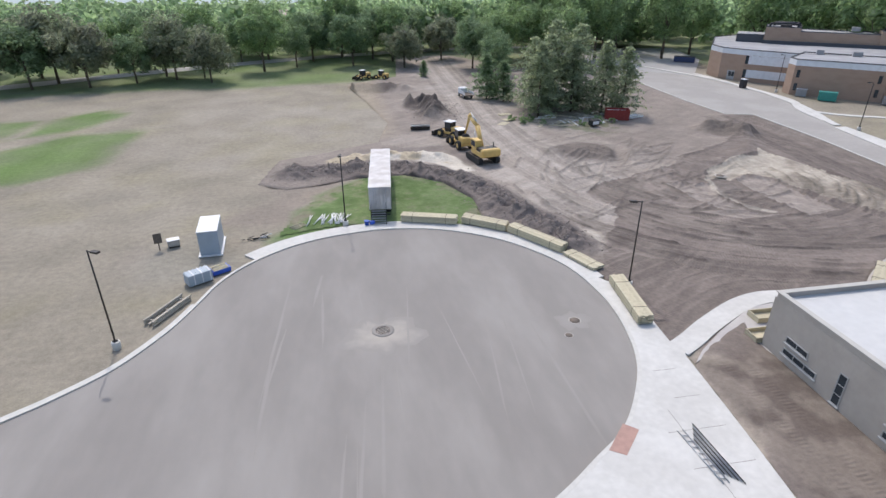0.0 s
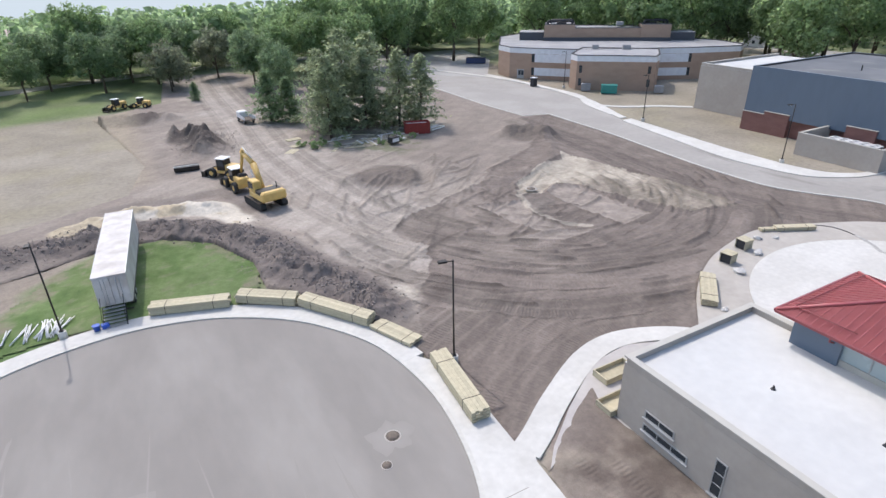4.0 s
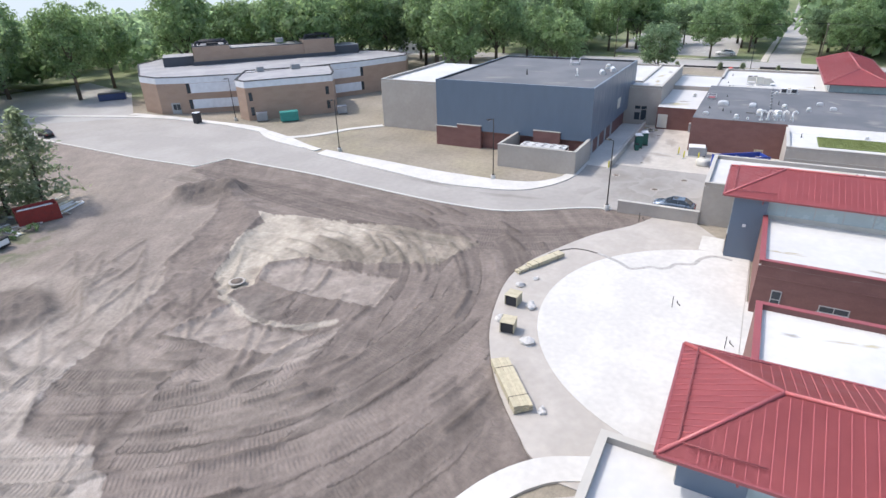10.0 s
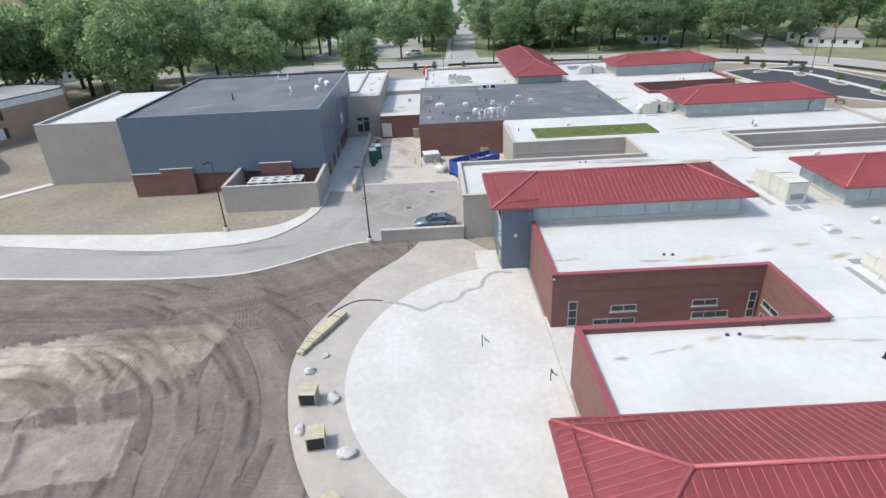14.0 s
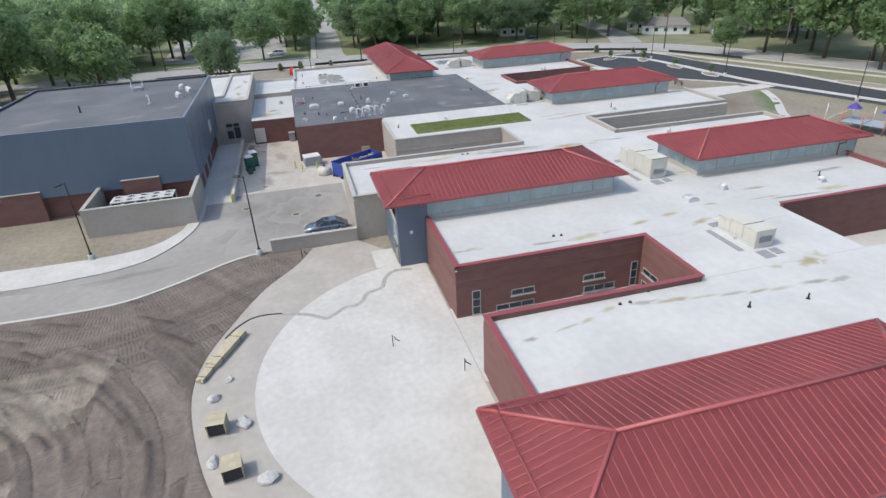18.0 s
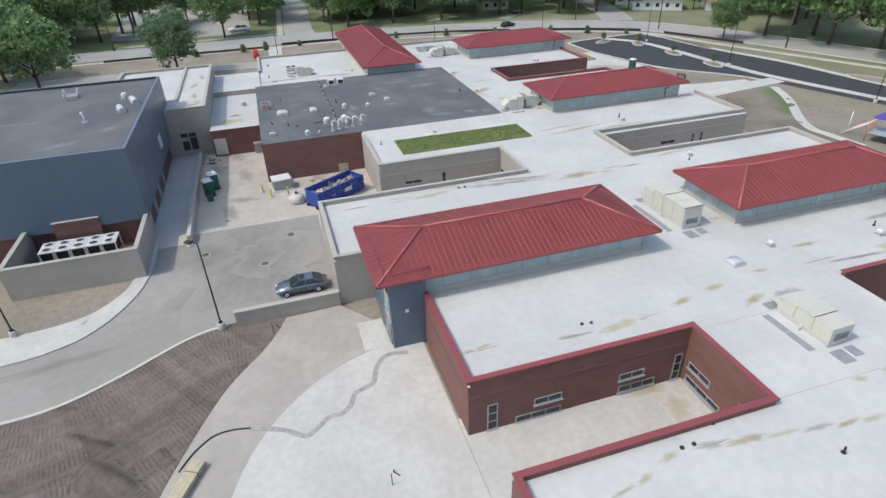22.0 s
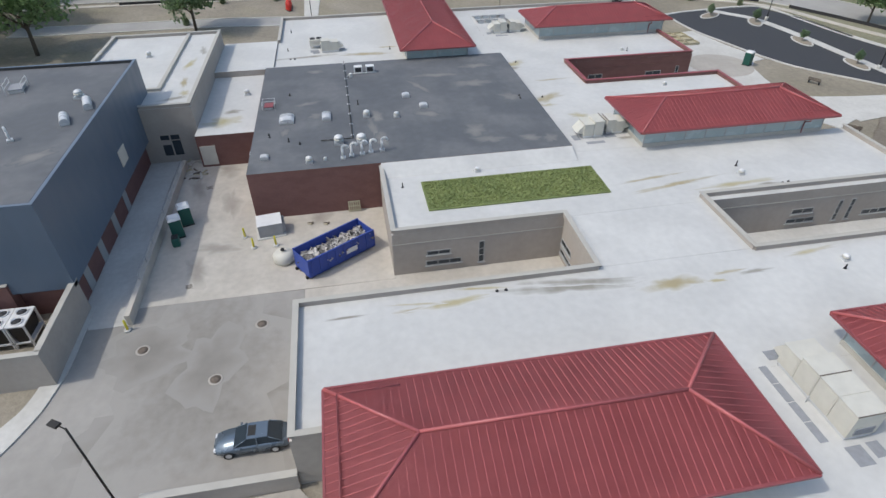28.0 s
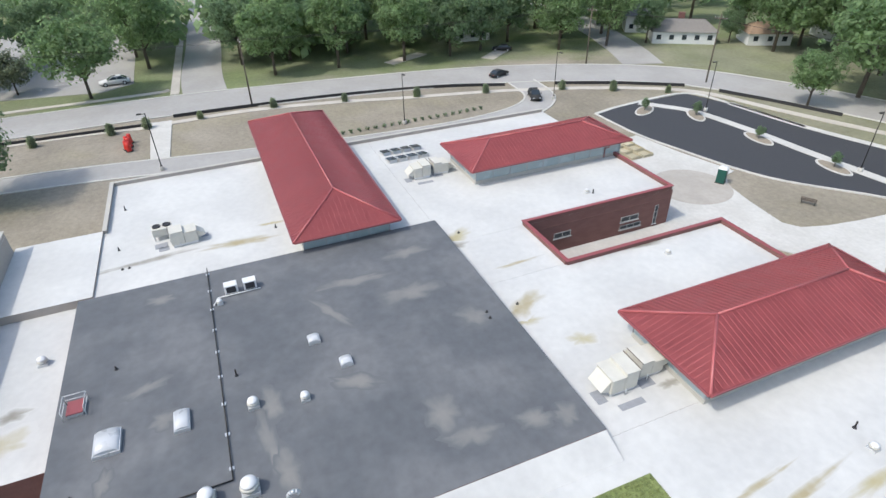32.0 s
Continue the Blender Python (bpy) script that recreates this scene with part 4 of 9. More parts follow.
wing("school_wing", "tan school wing with a flat white roof", [(86.9, 98.6, -42, 19.1)], M_TAN, M_TANCOP,
     edges=[((87.08, 18.92), (87.08, 16.5)), ((87.08, 18.92), (98.42, 18.92)), ((98.42, 18.92), (98.42, -4.5)), ((98.42, -4.5), (106, -4.5)), ((98.42, -18.2), (98.42, -41.8)), ((98.42, -41.8), (87.1, -41.8)), ((98.42, -18.2), (106.7, -18.2))])
wing("school_wing", "white flat roof of the school spine", [(98.6, 105.9, -18.2, -4.5)], M_TAN, M_TANCOP)
wing("school_wing", "tan school wing with a planted roof strip", [(105.9, 117.2, -42, 11.1)], M_TAN, M_TANCOP,
     edges=[((106.08, -4.3), (106.08, 10.92)), ((106.08, 10.92), (117.2, 10.92)), ((106.7, -18.3), (106.7, -41.8)), ((106.7, -41.8), (117, -41.8))])
wing("school_wing", "brick school wing with a flat white roof", [(117.2, 135.4, -37.3, -9.4)], M_BRICK, M_COPING,
     edges=[((135.22, -18.1), (135.22, -37.1)), ((135.22, -37.1), (126, -37.1)), ((135.22, -18.1), (143.4, -18.1))])
wing("school_wing", "white flat roof of the school spine", [(135.4, 143.2, -18.1, -9.4)], M_BRICK, M_COPING)
wing("school_wing", "brick school wing with a flat white roof", [(143.2, 172.6, -37.9, -9.4)], M_BRICK, M_COPING, edges=[((143.38, -18.1), (143.38, -37.7)), ((143.38, -37.7), (154, -37.7))])
wing("school_wing", "school wing with a flat white roof", [(147, 172.6, -9.4, 23.2)], M_TAN, M_TANCOP, edges=[((172.42, -37.7), (172.42, 23)), ((172.42, 23), (160.2, 23))])
wing("kitchen_block", "brick block with a dark membrane roof", [(117.4, 147, -9.4, 24.1)], M_BRICK, M_COPING, M_BLACKROOF, 5.3, 5.3)
bm = bmesh.new()
slab(bm, [(117.38, 5.27), (115.4, ROOF_Z + 0.012), (115.4, 4.3), (117.38, 4.3)], -10.92, 9.35)
bmesh.ops.transform(bm, matrix=Matrix(((1, 0, 0, 0), (0, 0, -1, 0), (0, 1, 0, 0), (0, 0, 0, 1))), verts=bm.verts)
bmesh.ops.recalc_face_normals(bm, faces=bm.faces)
tagged(part("tapered_roof", bm, M_WHITE), "sloped white membrane up to the dark roof's edge", "roof", kind="structure")
wing("loading_block", "low brick block with a white roof", [(129.8, 148, 24.1, 31.2)], M_BRICK, M_TANCOP, M_WHITE, 4.0, 4.0)
wing("link_block", "tall tan link block with a white roof", [(131.8, 159.5, 31.2, 46.5)], M_TAN, M_TANCOP, M_WHITE, 6.8, 7.15, edges=[((132.0, 31.4), (132.0, 36.7)), ((132.0, 31.4), (159.5, 31.4)), ((159.3, 31.4), (159.3, 46.5)), ((136.8, 46.3), (159.3, 46.3))])
wing("link_block", "white roofed link with tan walls", [(148, 160.3, 23.2, 31.2)], M_TAN, M_TANCOP, M_WHITE, 4.8, 5.2)

for r, lb in (((41.7, 51.2, -8, 16.8), ""), ((78.6, 88.5, -7.9, 16.8), ""), ((79.5, 88.8, -39.5, -16.7), ""), ((116.0, 125.5, -39.6, -16.3), ""), ((153.1, 162.5, -39.4, -16.6), ""), ((146.3, 181.8, -5.4, 5.3), "")):
    hip_roof(r[0], r[1], r[2], r[3], ROOF_Z, 6.75, 8.4 if r[1] - r[0] < 12 else 8.9, "red standing-seam hipped roof over a glazed clerestory")

# the gym
M_BLACKEDGE_ROOF = material("black_shadow_line", (0.035, 0.036, 0.04), 0.7, var=0.1)
gym = thing("gym", "large gym with blue panel walls and brick base", "building")
part("brick_base", B(106.4, 37.5, -0.3, 136.6, 63.6, 3.6), M_BRICK, gym, "red-brown brick base")
part("panel_wall", B(105.7, 36.9, 2.9, 136.7, 63.6, 10.6), M_BLUE, gym, "blue metal panel wall")
part("roof", B(106.0, 37.2, 10.6, 136.4, 63.3, 10.65), M_BLACKROOF, gym)
for a in ((105.7, 36.9, 106.0, 63.6), (136.4, 36.9, 136.7, 63.6), (106.0, 36.9, 136.4, 37.2), (106.0, 63.3, 136.4, 63.6)):
    part("parapet", B(a[0], a[1], 10.6, a[2], a[3], 10.95), M_BLUE, gym)
# thin black strips paint the shadow line along the parapet's inner faces
for a in ((106.0, 37.2, 106.06, 63.3), (136.34, 37.2, 136.4, 63.3), (106.06, 37.2, 136.34, 37.26), (106.06, 63.24, 136.34, 63.3)):
    part("parapet_lining", B(a[0], a[1], 10.64, a[2], a[3], 10.93), M_BLACKEDGE_ROOF, gym, "black lining painted as the shadow line inside the parapet")
wing("gym_annex", "tan-panelled gym annex with a pale roof", [(112.8, 138, 63.6, 79.6)], M_TAN, M_TANCOP, M_WHITE, 8.6, 9.0, edges=[((113, 63.8), (113, 79.4)), ((113, 79.4), (138, 79.4))])

# chiller pen
pen = thing("pen_wall", "tan masonry screen wall round the chillers", "wall")
for a in ((98.0, 36.9, 98.35, 48.9), (98.35, 48.55, 106.3, 48.9), (98.35, 36.9, 106.3, 37.25)):
    part("wall", B(a[0], a[1], -0.2, a[2], a[3], 3.35), M_TAN, pen)
    part("coping", B(a[0] - 0.05, a[1] - 0.05, 3.35, a[2] + 0.05, a[3] + 0.05, 3.42), M_TANCOP, pen)
rw = thing("retaining_wall", "low tan masonry wall beside the drive", "wall")
part("wall", B(86.6, 19.1, -0.3, 87.0, 28.2, 1.45), M_TAN, rw)
part("coping", B(86.55, 19.1, 1.45, 87.05, 28.25, 1.53), M_TANCOP, rw)

for nm, a in (("brick", (68.67, -3.75, 3.5, 68.7, 13.1, 3.57)), ("brick", (61.6, -3.78, 3.5, 68.67, -3.75, 3.57)), ("brick", (68.67, 13.1, 3.5, 78.9, 13.13, 3.57)), ("tan", (105.87, -4.5, 3.4, 105.9, 11.1, 3.47)), ("tan", (105.87, -42.0, 3.4, 105.9, -18.2, 3.47)), ("brick", (143.17, -37.4, 3.5, 143.2, -18.0, 3.57))):
    tagged(part("string_course", B(*a), M_TANCOP if nm == "tan" else M_BRICK), "thin projecting band along the %s wall" % nm, "trim", kind="structure")


# ---- trees ----
def leaf_material(name, a, b):
    m = material(name, a, 0.65, var=0.2, scale=0.5, col2=b, mix_scale=0.12, island=0.24, spec=0.25, lo=0.35, hi=0.65)
    nt = m.node_tree
    tl, mx = nt.nodes.new("ShaderNodeBsdfTranslucent"), nt.nodes.new("ShaderNodeMixShader")
    bs = nt.nodes["Principled BSDF"]
    up = nt.nodes.new("ShaderNodeVectorMath")
    up.operation = "MULTIPLY"
    up.inputs[1].default_value = (2.3, 2.2, 2.0)      # light through a leaf is brighter and yellower than off it
    nt.links.new(bs.inputs["Base Color"].links[0].from_socket, up.inputs[0])
    nt.links.new(up.outputs[0], tl.inputs["Color"])
    mx.inputs[0].default_value = 0.5
    nt.links.new(bs.outputs[0], mx.inputs[1])
    nt.links.new(tl.outputs[0], mx.inputs[2])
    nt.links.new(mx.outputs[0], nt.nodes["Material Output"].inputs[0])
    return m


M_LEAF = leaf_material("green_leaves", (0.14, 0.207, 0.105), (0.16, 0.23, 0.115))
M_LEAF_DARK = leaf_material("deep_green_leaves", (0.12, 0.178, 0.105), (0.14, 0.198, 0.112))
M_LEAF_GREY = leaf_material("grey_green_needles", (0.168, 0.208, 0.142), (0.19, 0.228, 0.148))
M_LEAF_PLUM = leaf_material("purple_grey_leaves", (0.145, 0.16, 0.12), (0.15, 0.18, 0.12))
M_BARK = material("grey_brown_bark", (0.105, 0.085, 0.066), 0.9, var=0.25, scale=6, bump=0.4, bump_scale=18, stretch=(1, 1, 0.3))


def crown_arrays(seed, r, h, base, clumps, leaves, size, flat=0.8, spread=1.0):
    """Leaf blades in clumps on an uneven crown: corners and faces as arrays. The crown is r wide and reaches from base to base + h."""
    rng = np.random.RandomState(seed)
    V, n = [], 0
    cz = base + h * 0.48
    lob = rng.rand(5) * 6.28
    for c in range(clumps):
        u = rng.uniform(-0.92, 1.0)
        th = rng.rand() * 6.283
        rad = math.sqrt(max(1 - u * u, 0.02))
        bump_ = 0.86 + 0.16 * math.sin(2 * th + lob[0]) + 0.12 * math.sin(3 * th + lob[1] + 3 * u)
        k = rng.uniform(0.45, 1.0) ** 0.6 * bump_
        wide = 1.0 if u > 0 else 1.0 + 0.12 * u
        cc = np.array([r * k * rad * math.cos(th) * wide, r * k * rad * math.sin(th) * wide, cz + u * h * 0.5 * k * flat / 0.8])
        cr = r * rng.uniform(0.17, 0.34) * spread
        d = rng.normal(size=(leaves, 3))
        d /= np.linalg.norm(d, axis=1)[:, None]
        d[:, 2] = np.where(rng.rand(leaves) < 0.35, np.abs(d[:, 2]), d[:, 2])
        p = cc + d * cr * rng.uniform(0.55, 1.08, (leaves, 1)) * np.array([1, 1, 0.75])
        nrm = d + rng.normal(size=(leaves, 3)) * 0.32 + np.array([0, 0, 0.3])
        nrm /= np.linalg.norm(nrm, axis=1)[:, None]
        t = np.cross(nrm, rng.normal(size=(leaves, 3)))
        t /= np.linalg.norm(t, axis=1)[:, None] + 1e-9
        b = np.cross(nrm, t)
        s = size * rng.uniform(0.6, 1.25, (leaves, 1))
        V.append(np.stack([p - t * s, p + b * s * 0.62, p + t * s, p - b * s * 0.62], 1).reshape(-1, 3))
    V = np.concatenate(V)
    F = np.arange(len(V)).reshape(-1, 4)
    return V, F


def pine_arrays(seed, r, h, base, size):
    """A ragged conifer: drooping boughs in whorls, each a fan of needle tufts."""
    rng = np.random.RandomState(seed)
    V = []
    z = base
    while z < base + h:
        f = (z - base) / h
        rr = r * (1 - f) ** 0.62 * rng.uniform(0.55, 1.15) * min(1.0, 0.78 + 2.2 * f) + 0.3
        for k in range(rng.randint(5, 8)):
            th = rng.rand() * 6.283
            ln = rr * rng.uniform(0.6, 1.08)
            m_ = int(17 + 28 * ln / r)
            s = rng.uniform(0.12, 1.0, m_)
            p = np.stack([np.cos(th) * ln * s, np.sin(th) * ln * s, z + 0.25 * ln * s - 0.32 * ln * s * s], 1) + rng.normal(size=(m_, 3)) * np.array([0.38, 0.38, 0.22])
            nrm = rng.normal(size=(m_, 3)) * 0.6 + np.array([0, 0, 0.9])
            nrm /= np.linalg.norm(nrm, axis=1)[:, None]
            t = np.cross(nrm, rng.normal(size=(m_, 3)))
            t /= np.linalg.norm(t, axis=1)[:, None] + 1e-9
            b = np.cross(nrm, t)
            q = size * rng.uniform(0.6, 1.3, (m_, 1))
            V.append(np.stack([p - t * q, p + b * q * 0.4, p + t * q, p - b * q * 0.4], 1).reshape(-1, 3))
        z += h * 0.058
    V = np.concatenate(V)
    return V, np.arange(len(V)).reshape(-1, 4)


def mesh_from(name, V, F, mat):
    me = bpy.data.meshes.new(name)
    me.from_pydata(V.tolist(), [], F.tolist())
    me.materials.append(mat)
    return me


def tree(seed, h, r, mat, label, m, pine=False, low=0.2):
    """A tapered trunk with limbs, and a crown of many leaf blades."""
    rng = random.Random(seed)
    e = thing("tree", label, "tree", m)
    bm = bmesh.new()
    base = h * (0.05 if pine else low)
    tube(bm, (0, 0, -0.3), (rng.uniform(-0.2, 0.2), rng.uniform(-0.2, 0.2), h * (0.9 if pine else 0.5)), h * 0.021, h * (0.004 if pine else 0.012), 9)
    if not pine:
        for k in range(7):
            th, z0 = k * 0.9 + rng.random(), h * rng.uniform(0.2, 0.42)
            ln = r * rng.uniform(0.5, 0.85)
            mid = Vector((math.cos(th) * ln * 0.5, math.sin(th) * ln * 0.5, z0 + h * 0.17))
            tube(bm, (0, 0, z0), mid, h * 0.009, h * 0.006, 6)
            tube(bm, mid, (math.cos(th) * ln, math.sin(th) * ln, z0 + h * rng.uniform(0.24, 0.36)), h * 0.006, h * 0.002, 5)
    part("trunk", bm, M_BARK, e)
    if pine:
        V, F = pine_arrays(seed, r, h * 0.94, h * 0.06, 0.34)
    else:
        V, F = crown_arrays(seed, r, h * 0.82, base, 105, 62, max(0.2, r * 0.05))
    o = new("crown", mesh_from("crown", V, F, mat))
    o.parent = e
    return e


def at(x, y, z=0.0, turn=0.0, s=1.0, sz=None):
    return Matrix.LocRotScale((x, y, z), Euler((0, 0, radians(turn))), (s, s, sz or s))


DECID = [tree(11, 13.0, 5.2, M_LEAF, "broad green deciduous tree in the grass", at(-21, 166, s=1.35)),
         tree(12, 12.0, 5.4, M_LEAF_DARK, "dark green deciduous tree in the grass", at(5, 173, s=1.3)),
         tree(13, 13.5, 5.0, M_LEAF, "tall green deciduous tree in the grass", at(18, 180, s=1.35)),
         tree(14, 10.0, 5.0, M_LEAF_DARK, "low spreading dark green tree", at(-52, 152, s=1.2)),
         tree(15, 12.5, 6.0, M_LEAF, "wide green deciduous tree beside the street", at(176.2, 65.6, s=1.4)),
         tree(16, 11.0, 4.0, M_LEAF_DARK, "slender deep green tree", at(41, 137, s=1.1)),
         tree(17, 11.0, 5.6, M_LEAF_PLUM, "thin purplish grey-green tree in the grass", at(-33, 150, s=1.2))]
BUSH = tree(18, 9.6, 4.4, M_LEAF_DARK, "dense dark evergreen tree reaching to the ground", at(33.6, 117.0, s=1.0), True)
PINES = [tree(21, 13.5, 6.6, M_LEAF_GREY, "ragged grey-green conifer among stored timber", at(43, 102, s=1.12), True),
         tree(22, 12.5, 6.2, M_LEAF_GREY, "ragged grey-green conifer among stored timber", at(53.2, 98, s=1.12), True)]
PINES[0]["group"] = PINES[1]["group"] = "conifers on the site"
tr = random.Random(5)
for x, y, k, s in ((47.5, 100.5, 1, 1.02), (50.5, 105, 0, 1.1), (45.5, 106, 0, 1.15), (57.5, 97.5, 1, 0.92), (39.4, 97.4, 1, 1.0), (40.5, 105, 0, 0.95)):
    copy_thing(PINES[k], at(x, y, 0, tr.uniform(0, 360), s))
for x, y, s in ((36.6, 113.5, 0.9), (23.4, 148.2, 0.45)):
    copy_thing(BUSH, at(x, y, 0, tr.uniform(0, 360), s))


def plant(rows):
    """Trees at x, y: which of the built ones, and its size."""
    for x, y, k, s in rows:
        copy_thing(DECID[k], at(x, y, 0, tr.uniform(0, 360), s * tr.uniform(1.2, 1.42) * (0.8 if x > 205 or (y > 158 and x < 60) else 1.0)))


# trees behind the dry field
plant([(-75, 147, 3, 0.95), (-68, 163, 1, 0.9), (-47, 162, 0, 0.85), (-36, 157, 3, 0.7), (-7.5, 184, 1, 1), (-88, 152, 3, 1.05), (-100, 158, 1, 0.95), (-62, 170, 2, 0.8), (-30, 186, 5, 1.1), (-12, 172, 5, 0.95), (-62, 148, 6, 0.95), (-72, 155, 6, 1), (-84, 146, 6, 0.9), (-43, 156, 6, 0.9), (-80, 165, 1, 1), (-55, 175, 1, 1), (-40, 176, 2, 1), (-22, 190, 0, 1.1), (-95, 172, 0, 1)])
# the park beyond the haul road
plant([(12, 186, 1, 1), (21, 172, 3, 0.8), (44, 151, 5, 0.8), (40, 160, 1, 0.9), (48, 166, 0, 0.9), (39, 204, 2, 1), (55, 180, 0, 1), (58, 160, 2, 0.9), (20, 165, 6, 0.8), (2, 192, 2, 1.1), (24, 195, 1, 1.1), (34, 180, 6, 0.9)])
# behind the old school
plant([(62, 170, 2, 0.95), (70, 186, 1, 1), (84, 172, 0, 1.05), (107, 170, 2, 0.95), (122, 178, 0, 0.9), (92, 184, 1, 1), (100, 190, 2, 1), (66, 155, 0, 0.85), (75, 168, 2, 0.9), (134, 160, 2, 1.1)])
# beyond the gym
plant([(160, 88, 0, 1.05), (178, 84, 2, 1.15), (182, 106, 1, 1), (172, 100, 0, 1.1), (190, 98, 2, 1.1), (176, 120, 1, 1.1), (196, 78, 4, 0.85), (164, 122, 2, 1), (185.6, 40.6, 1, 0.72), (186, 112, 4, 1.1), (200, 122, 1, 1.2), (198, 142, 0, 1.1), (180, 138, 2, 1.1), (164, 146, 1, 1.1), (150, 132, 4, 1.1), (146, 150, 0, 1)])
# across the street, north of the side street
plant([(274, 20, 0, 1.1), (290, 20, 1, 1.1), (250, 62, 2, 1.2), (262, 60, 1, 1.2), (238, 66, 0, 1.15), (228, 78, 2, 1.2), (214, 88, 1, 1.2), (240, 84, 4, 1.1), (222, 100, 0, 1.2), (206, 106, 2, 1.2), (236, 106, 2, 1.3), (252, 94, 0, 1.2), (216, 150, 2, 1.2), (229, 31.5, 4, 0.82), (238, 45.6, 6, 0.6), (247.2, 21, 0, 1.05), (260, 24, 1, 1), (272, 26, 4, 1), (256, 56, 0, 1.1), (246, 58, 2, 1.1)])
plant([(264, 44, 1, 0.9)])
# across the street, south of the side street
plant([(276, 0, 2, 1.1), (292, -2, 0, 1.1), (268, -34, 0, 1.2), (228.7, -4.8, 0, 0.85), (228.3, -18.9, 2, 0.85), (241, 1, 1, 0.9), (226.7, -34.1, 0, 0.9), (225.9, -45.3, 1, 0.95), (240, -10, 2, 1), (240, -24, 1, 1), (238, -38, 0, 1.05), (252, -16, 0, 1.1), (251, -32, 2, 1.1), (249, -46, 1, 1.1), (253, -2, 2, 1), (263, -10, 1, 1.1)])
# round the houses
plant([(208, -118, 2, 0.9), (228, -120, 2, 1.1), (214, -130, 0, 1), (206, -112, 5, 0.7), (227.4, -54.1, 1, 0.95), (219.2, -71.2, 0, 0.95), (216.9, -83.5, 2, 0.95), (215, -94, 5, 0.95), (238, -50, 2, 1), (232, -64, 1, 1), (229, -78, 0, 1.05), (228, -90, 2, 1), (244, -62, 0, 1.1), (242, -78, 2, 1.1), (238, -96, 1, 1.1), (232, -110, 0, 1)])
# south of the parking lot
plant([(160, -112, 0, 1), (150, -106, 4, 0.9), (142, -112, 1, 0.9), (172, -118, 2, 1), (133, -104, 0, 0.95), (126, -114, 2, 1), (185, -122, 0, 0.9), (196, -124, 1, 0.9), (188, -132, 2, 1), (178, -128, 1, 1), (165.2, -88.9, 0, 0.5), (164.4, -101, 4, 0.85), (195.1, -114.6, 0, 0.85)])

# far woods: one sheet of crowns towards the horizon
rng = np.random.RandomState(77)
protos = [crown_arrays(200 + k, 5.8, 12.0, 1.2, 26, 10, 0.95, spread=1.35) for k in range(5)]


def wooded(x, y):
    """Where the far woods stand: outside the school grounds, its streets and the house plots."""
    if -70 < x < 30 and y < 190 and y > -40:
        return False
    if math.hypot(x - 60, y - 40) > 1500 or (-160 < x < 240 and -135 < y < 192):
        return False
    if x >= 240 and 2 < y < 16:                     # the side street
        return False
    if math.hypot(x + 37, y - 322) < 30 or (-62 < x < -12 and 225 < y < 322):
        return False
    if math.hypot(x - 300, y - 155) < 24 or math.hypot(x - 322, y - 139) < 26:
        return False
    if 235 < x < 300 and 20 < y < 68:               # the car park across the street
        return False
    if 185 < x < 245 and -128 < y < -60:
        return False
    if -128 < y <= -100 and x < 240:
        return False
    return True


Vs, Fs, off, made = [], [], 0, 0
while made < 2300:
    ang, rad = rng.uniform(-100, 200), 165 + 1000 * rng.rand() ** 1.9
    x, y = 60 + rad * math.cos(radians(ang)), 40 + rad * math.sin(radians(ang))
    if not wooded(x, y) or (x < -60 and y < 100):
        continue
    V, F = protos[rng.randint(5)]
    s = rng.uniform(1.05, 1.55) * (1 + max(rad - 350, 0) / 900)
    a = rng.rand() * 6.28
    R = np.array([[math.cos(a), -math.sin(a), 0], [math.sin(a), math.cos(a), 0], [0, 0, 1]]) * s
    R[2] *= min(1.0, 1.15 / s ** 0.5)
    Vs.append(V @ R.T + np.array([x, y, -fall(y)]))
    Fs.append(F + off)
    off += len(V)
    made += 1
# leaves paler than on near trees: distance haze is put into their colour
woods = new("far_woods", mesh_from("far_woods", np.concatenate(Vs), np.concatenate(Fs), leaf_material("hazed_far_leaves", (0.18, 0.255, 0.15), (0.205, 0.285, 0.16))))
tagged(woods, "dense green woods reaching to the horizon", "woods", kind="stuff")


# ---- the old two-storey school, with temporary white sheeting at its windows ----
M_OLDBRICK = material("orange_brown_brick", (0.36, 0.255, 0.192), 0.88, var=0.1, scale=5.0, col2=(0.33, 0.23, 0.173), mix_scale=0.4, bump=0.12, bump_scale=30, stretch=(1, 1, 2.5))
M_SHEETING = material("white_sheeting", (0.66, 0.67, 0.70), 0.6, var=0.08, scale=1.2, bump=0.2, bump_scale=2)
M_OLDROOF = material("grey_roof", (0.265, 0.265, 0.272), 0.8, var=0.08, scale=0.8, col2=(0.32, 0.32, 0.325), mix_scale=0.2)
M_BLACKEDGE = material("black_roof_edge", (0.03, 0.03, 0.035), 0.7, var=0.1)
M_TEAL = material("teal_metal", (0.03, 0.23, 0.20), 0.5, var=0.08, scale=2)

M_CLAD = material("dark_cladding", (0.055, 0.06, 0.075), 0.6, var=0.1)


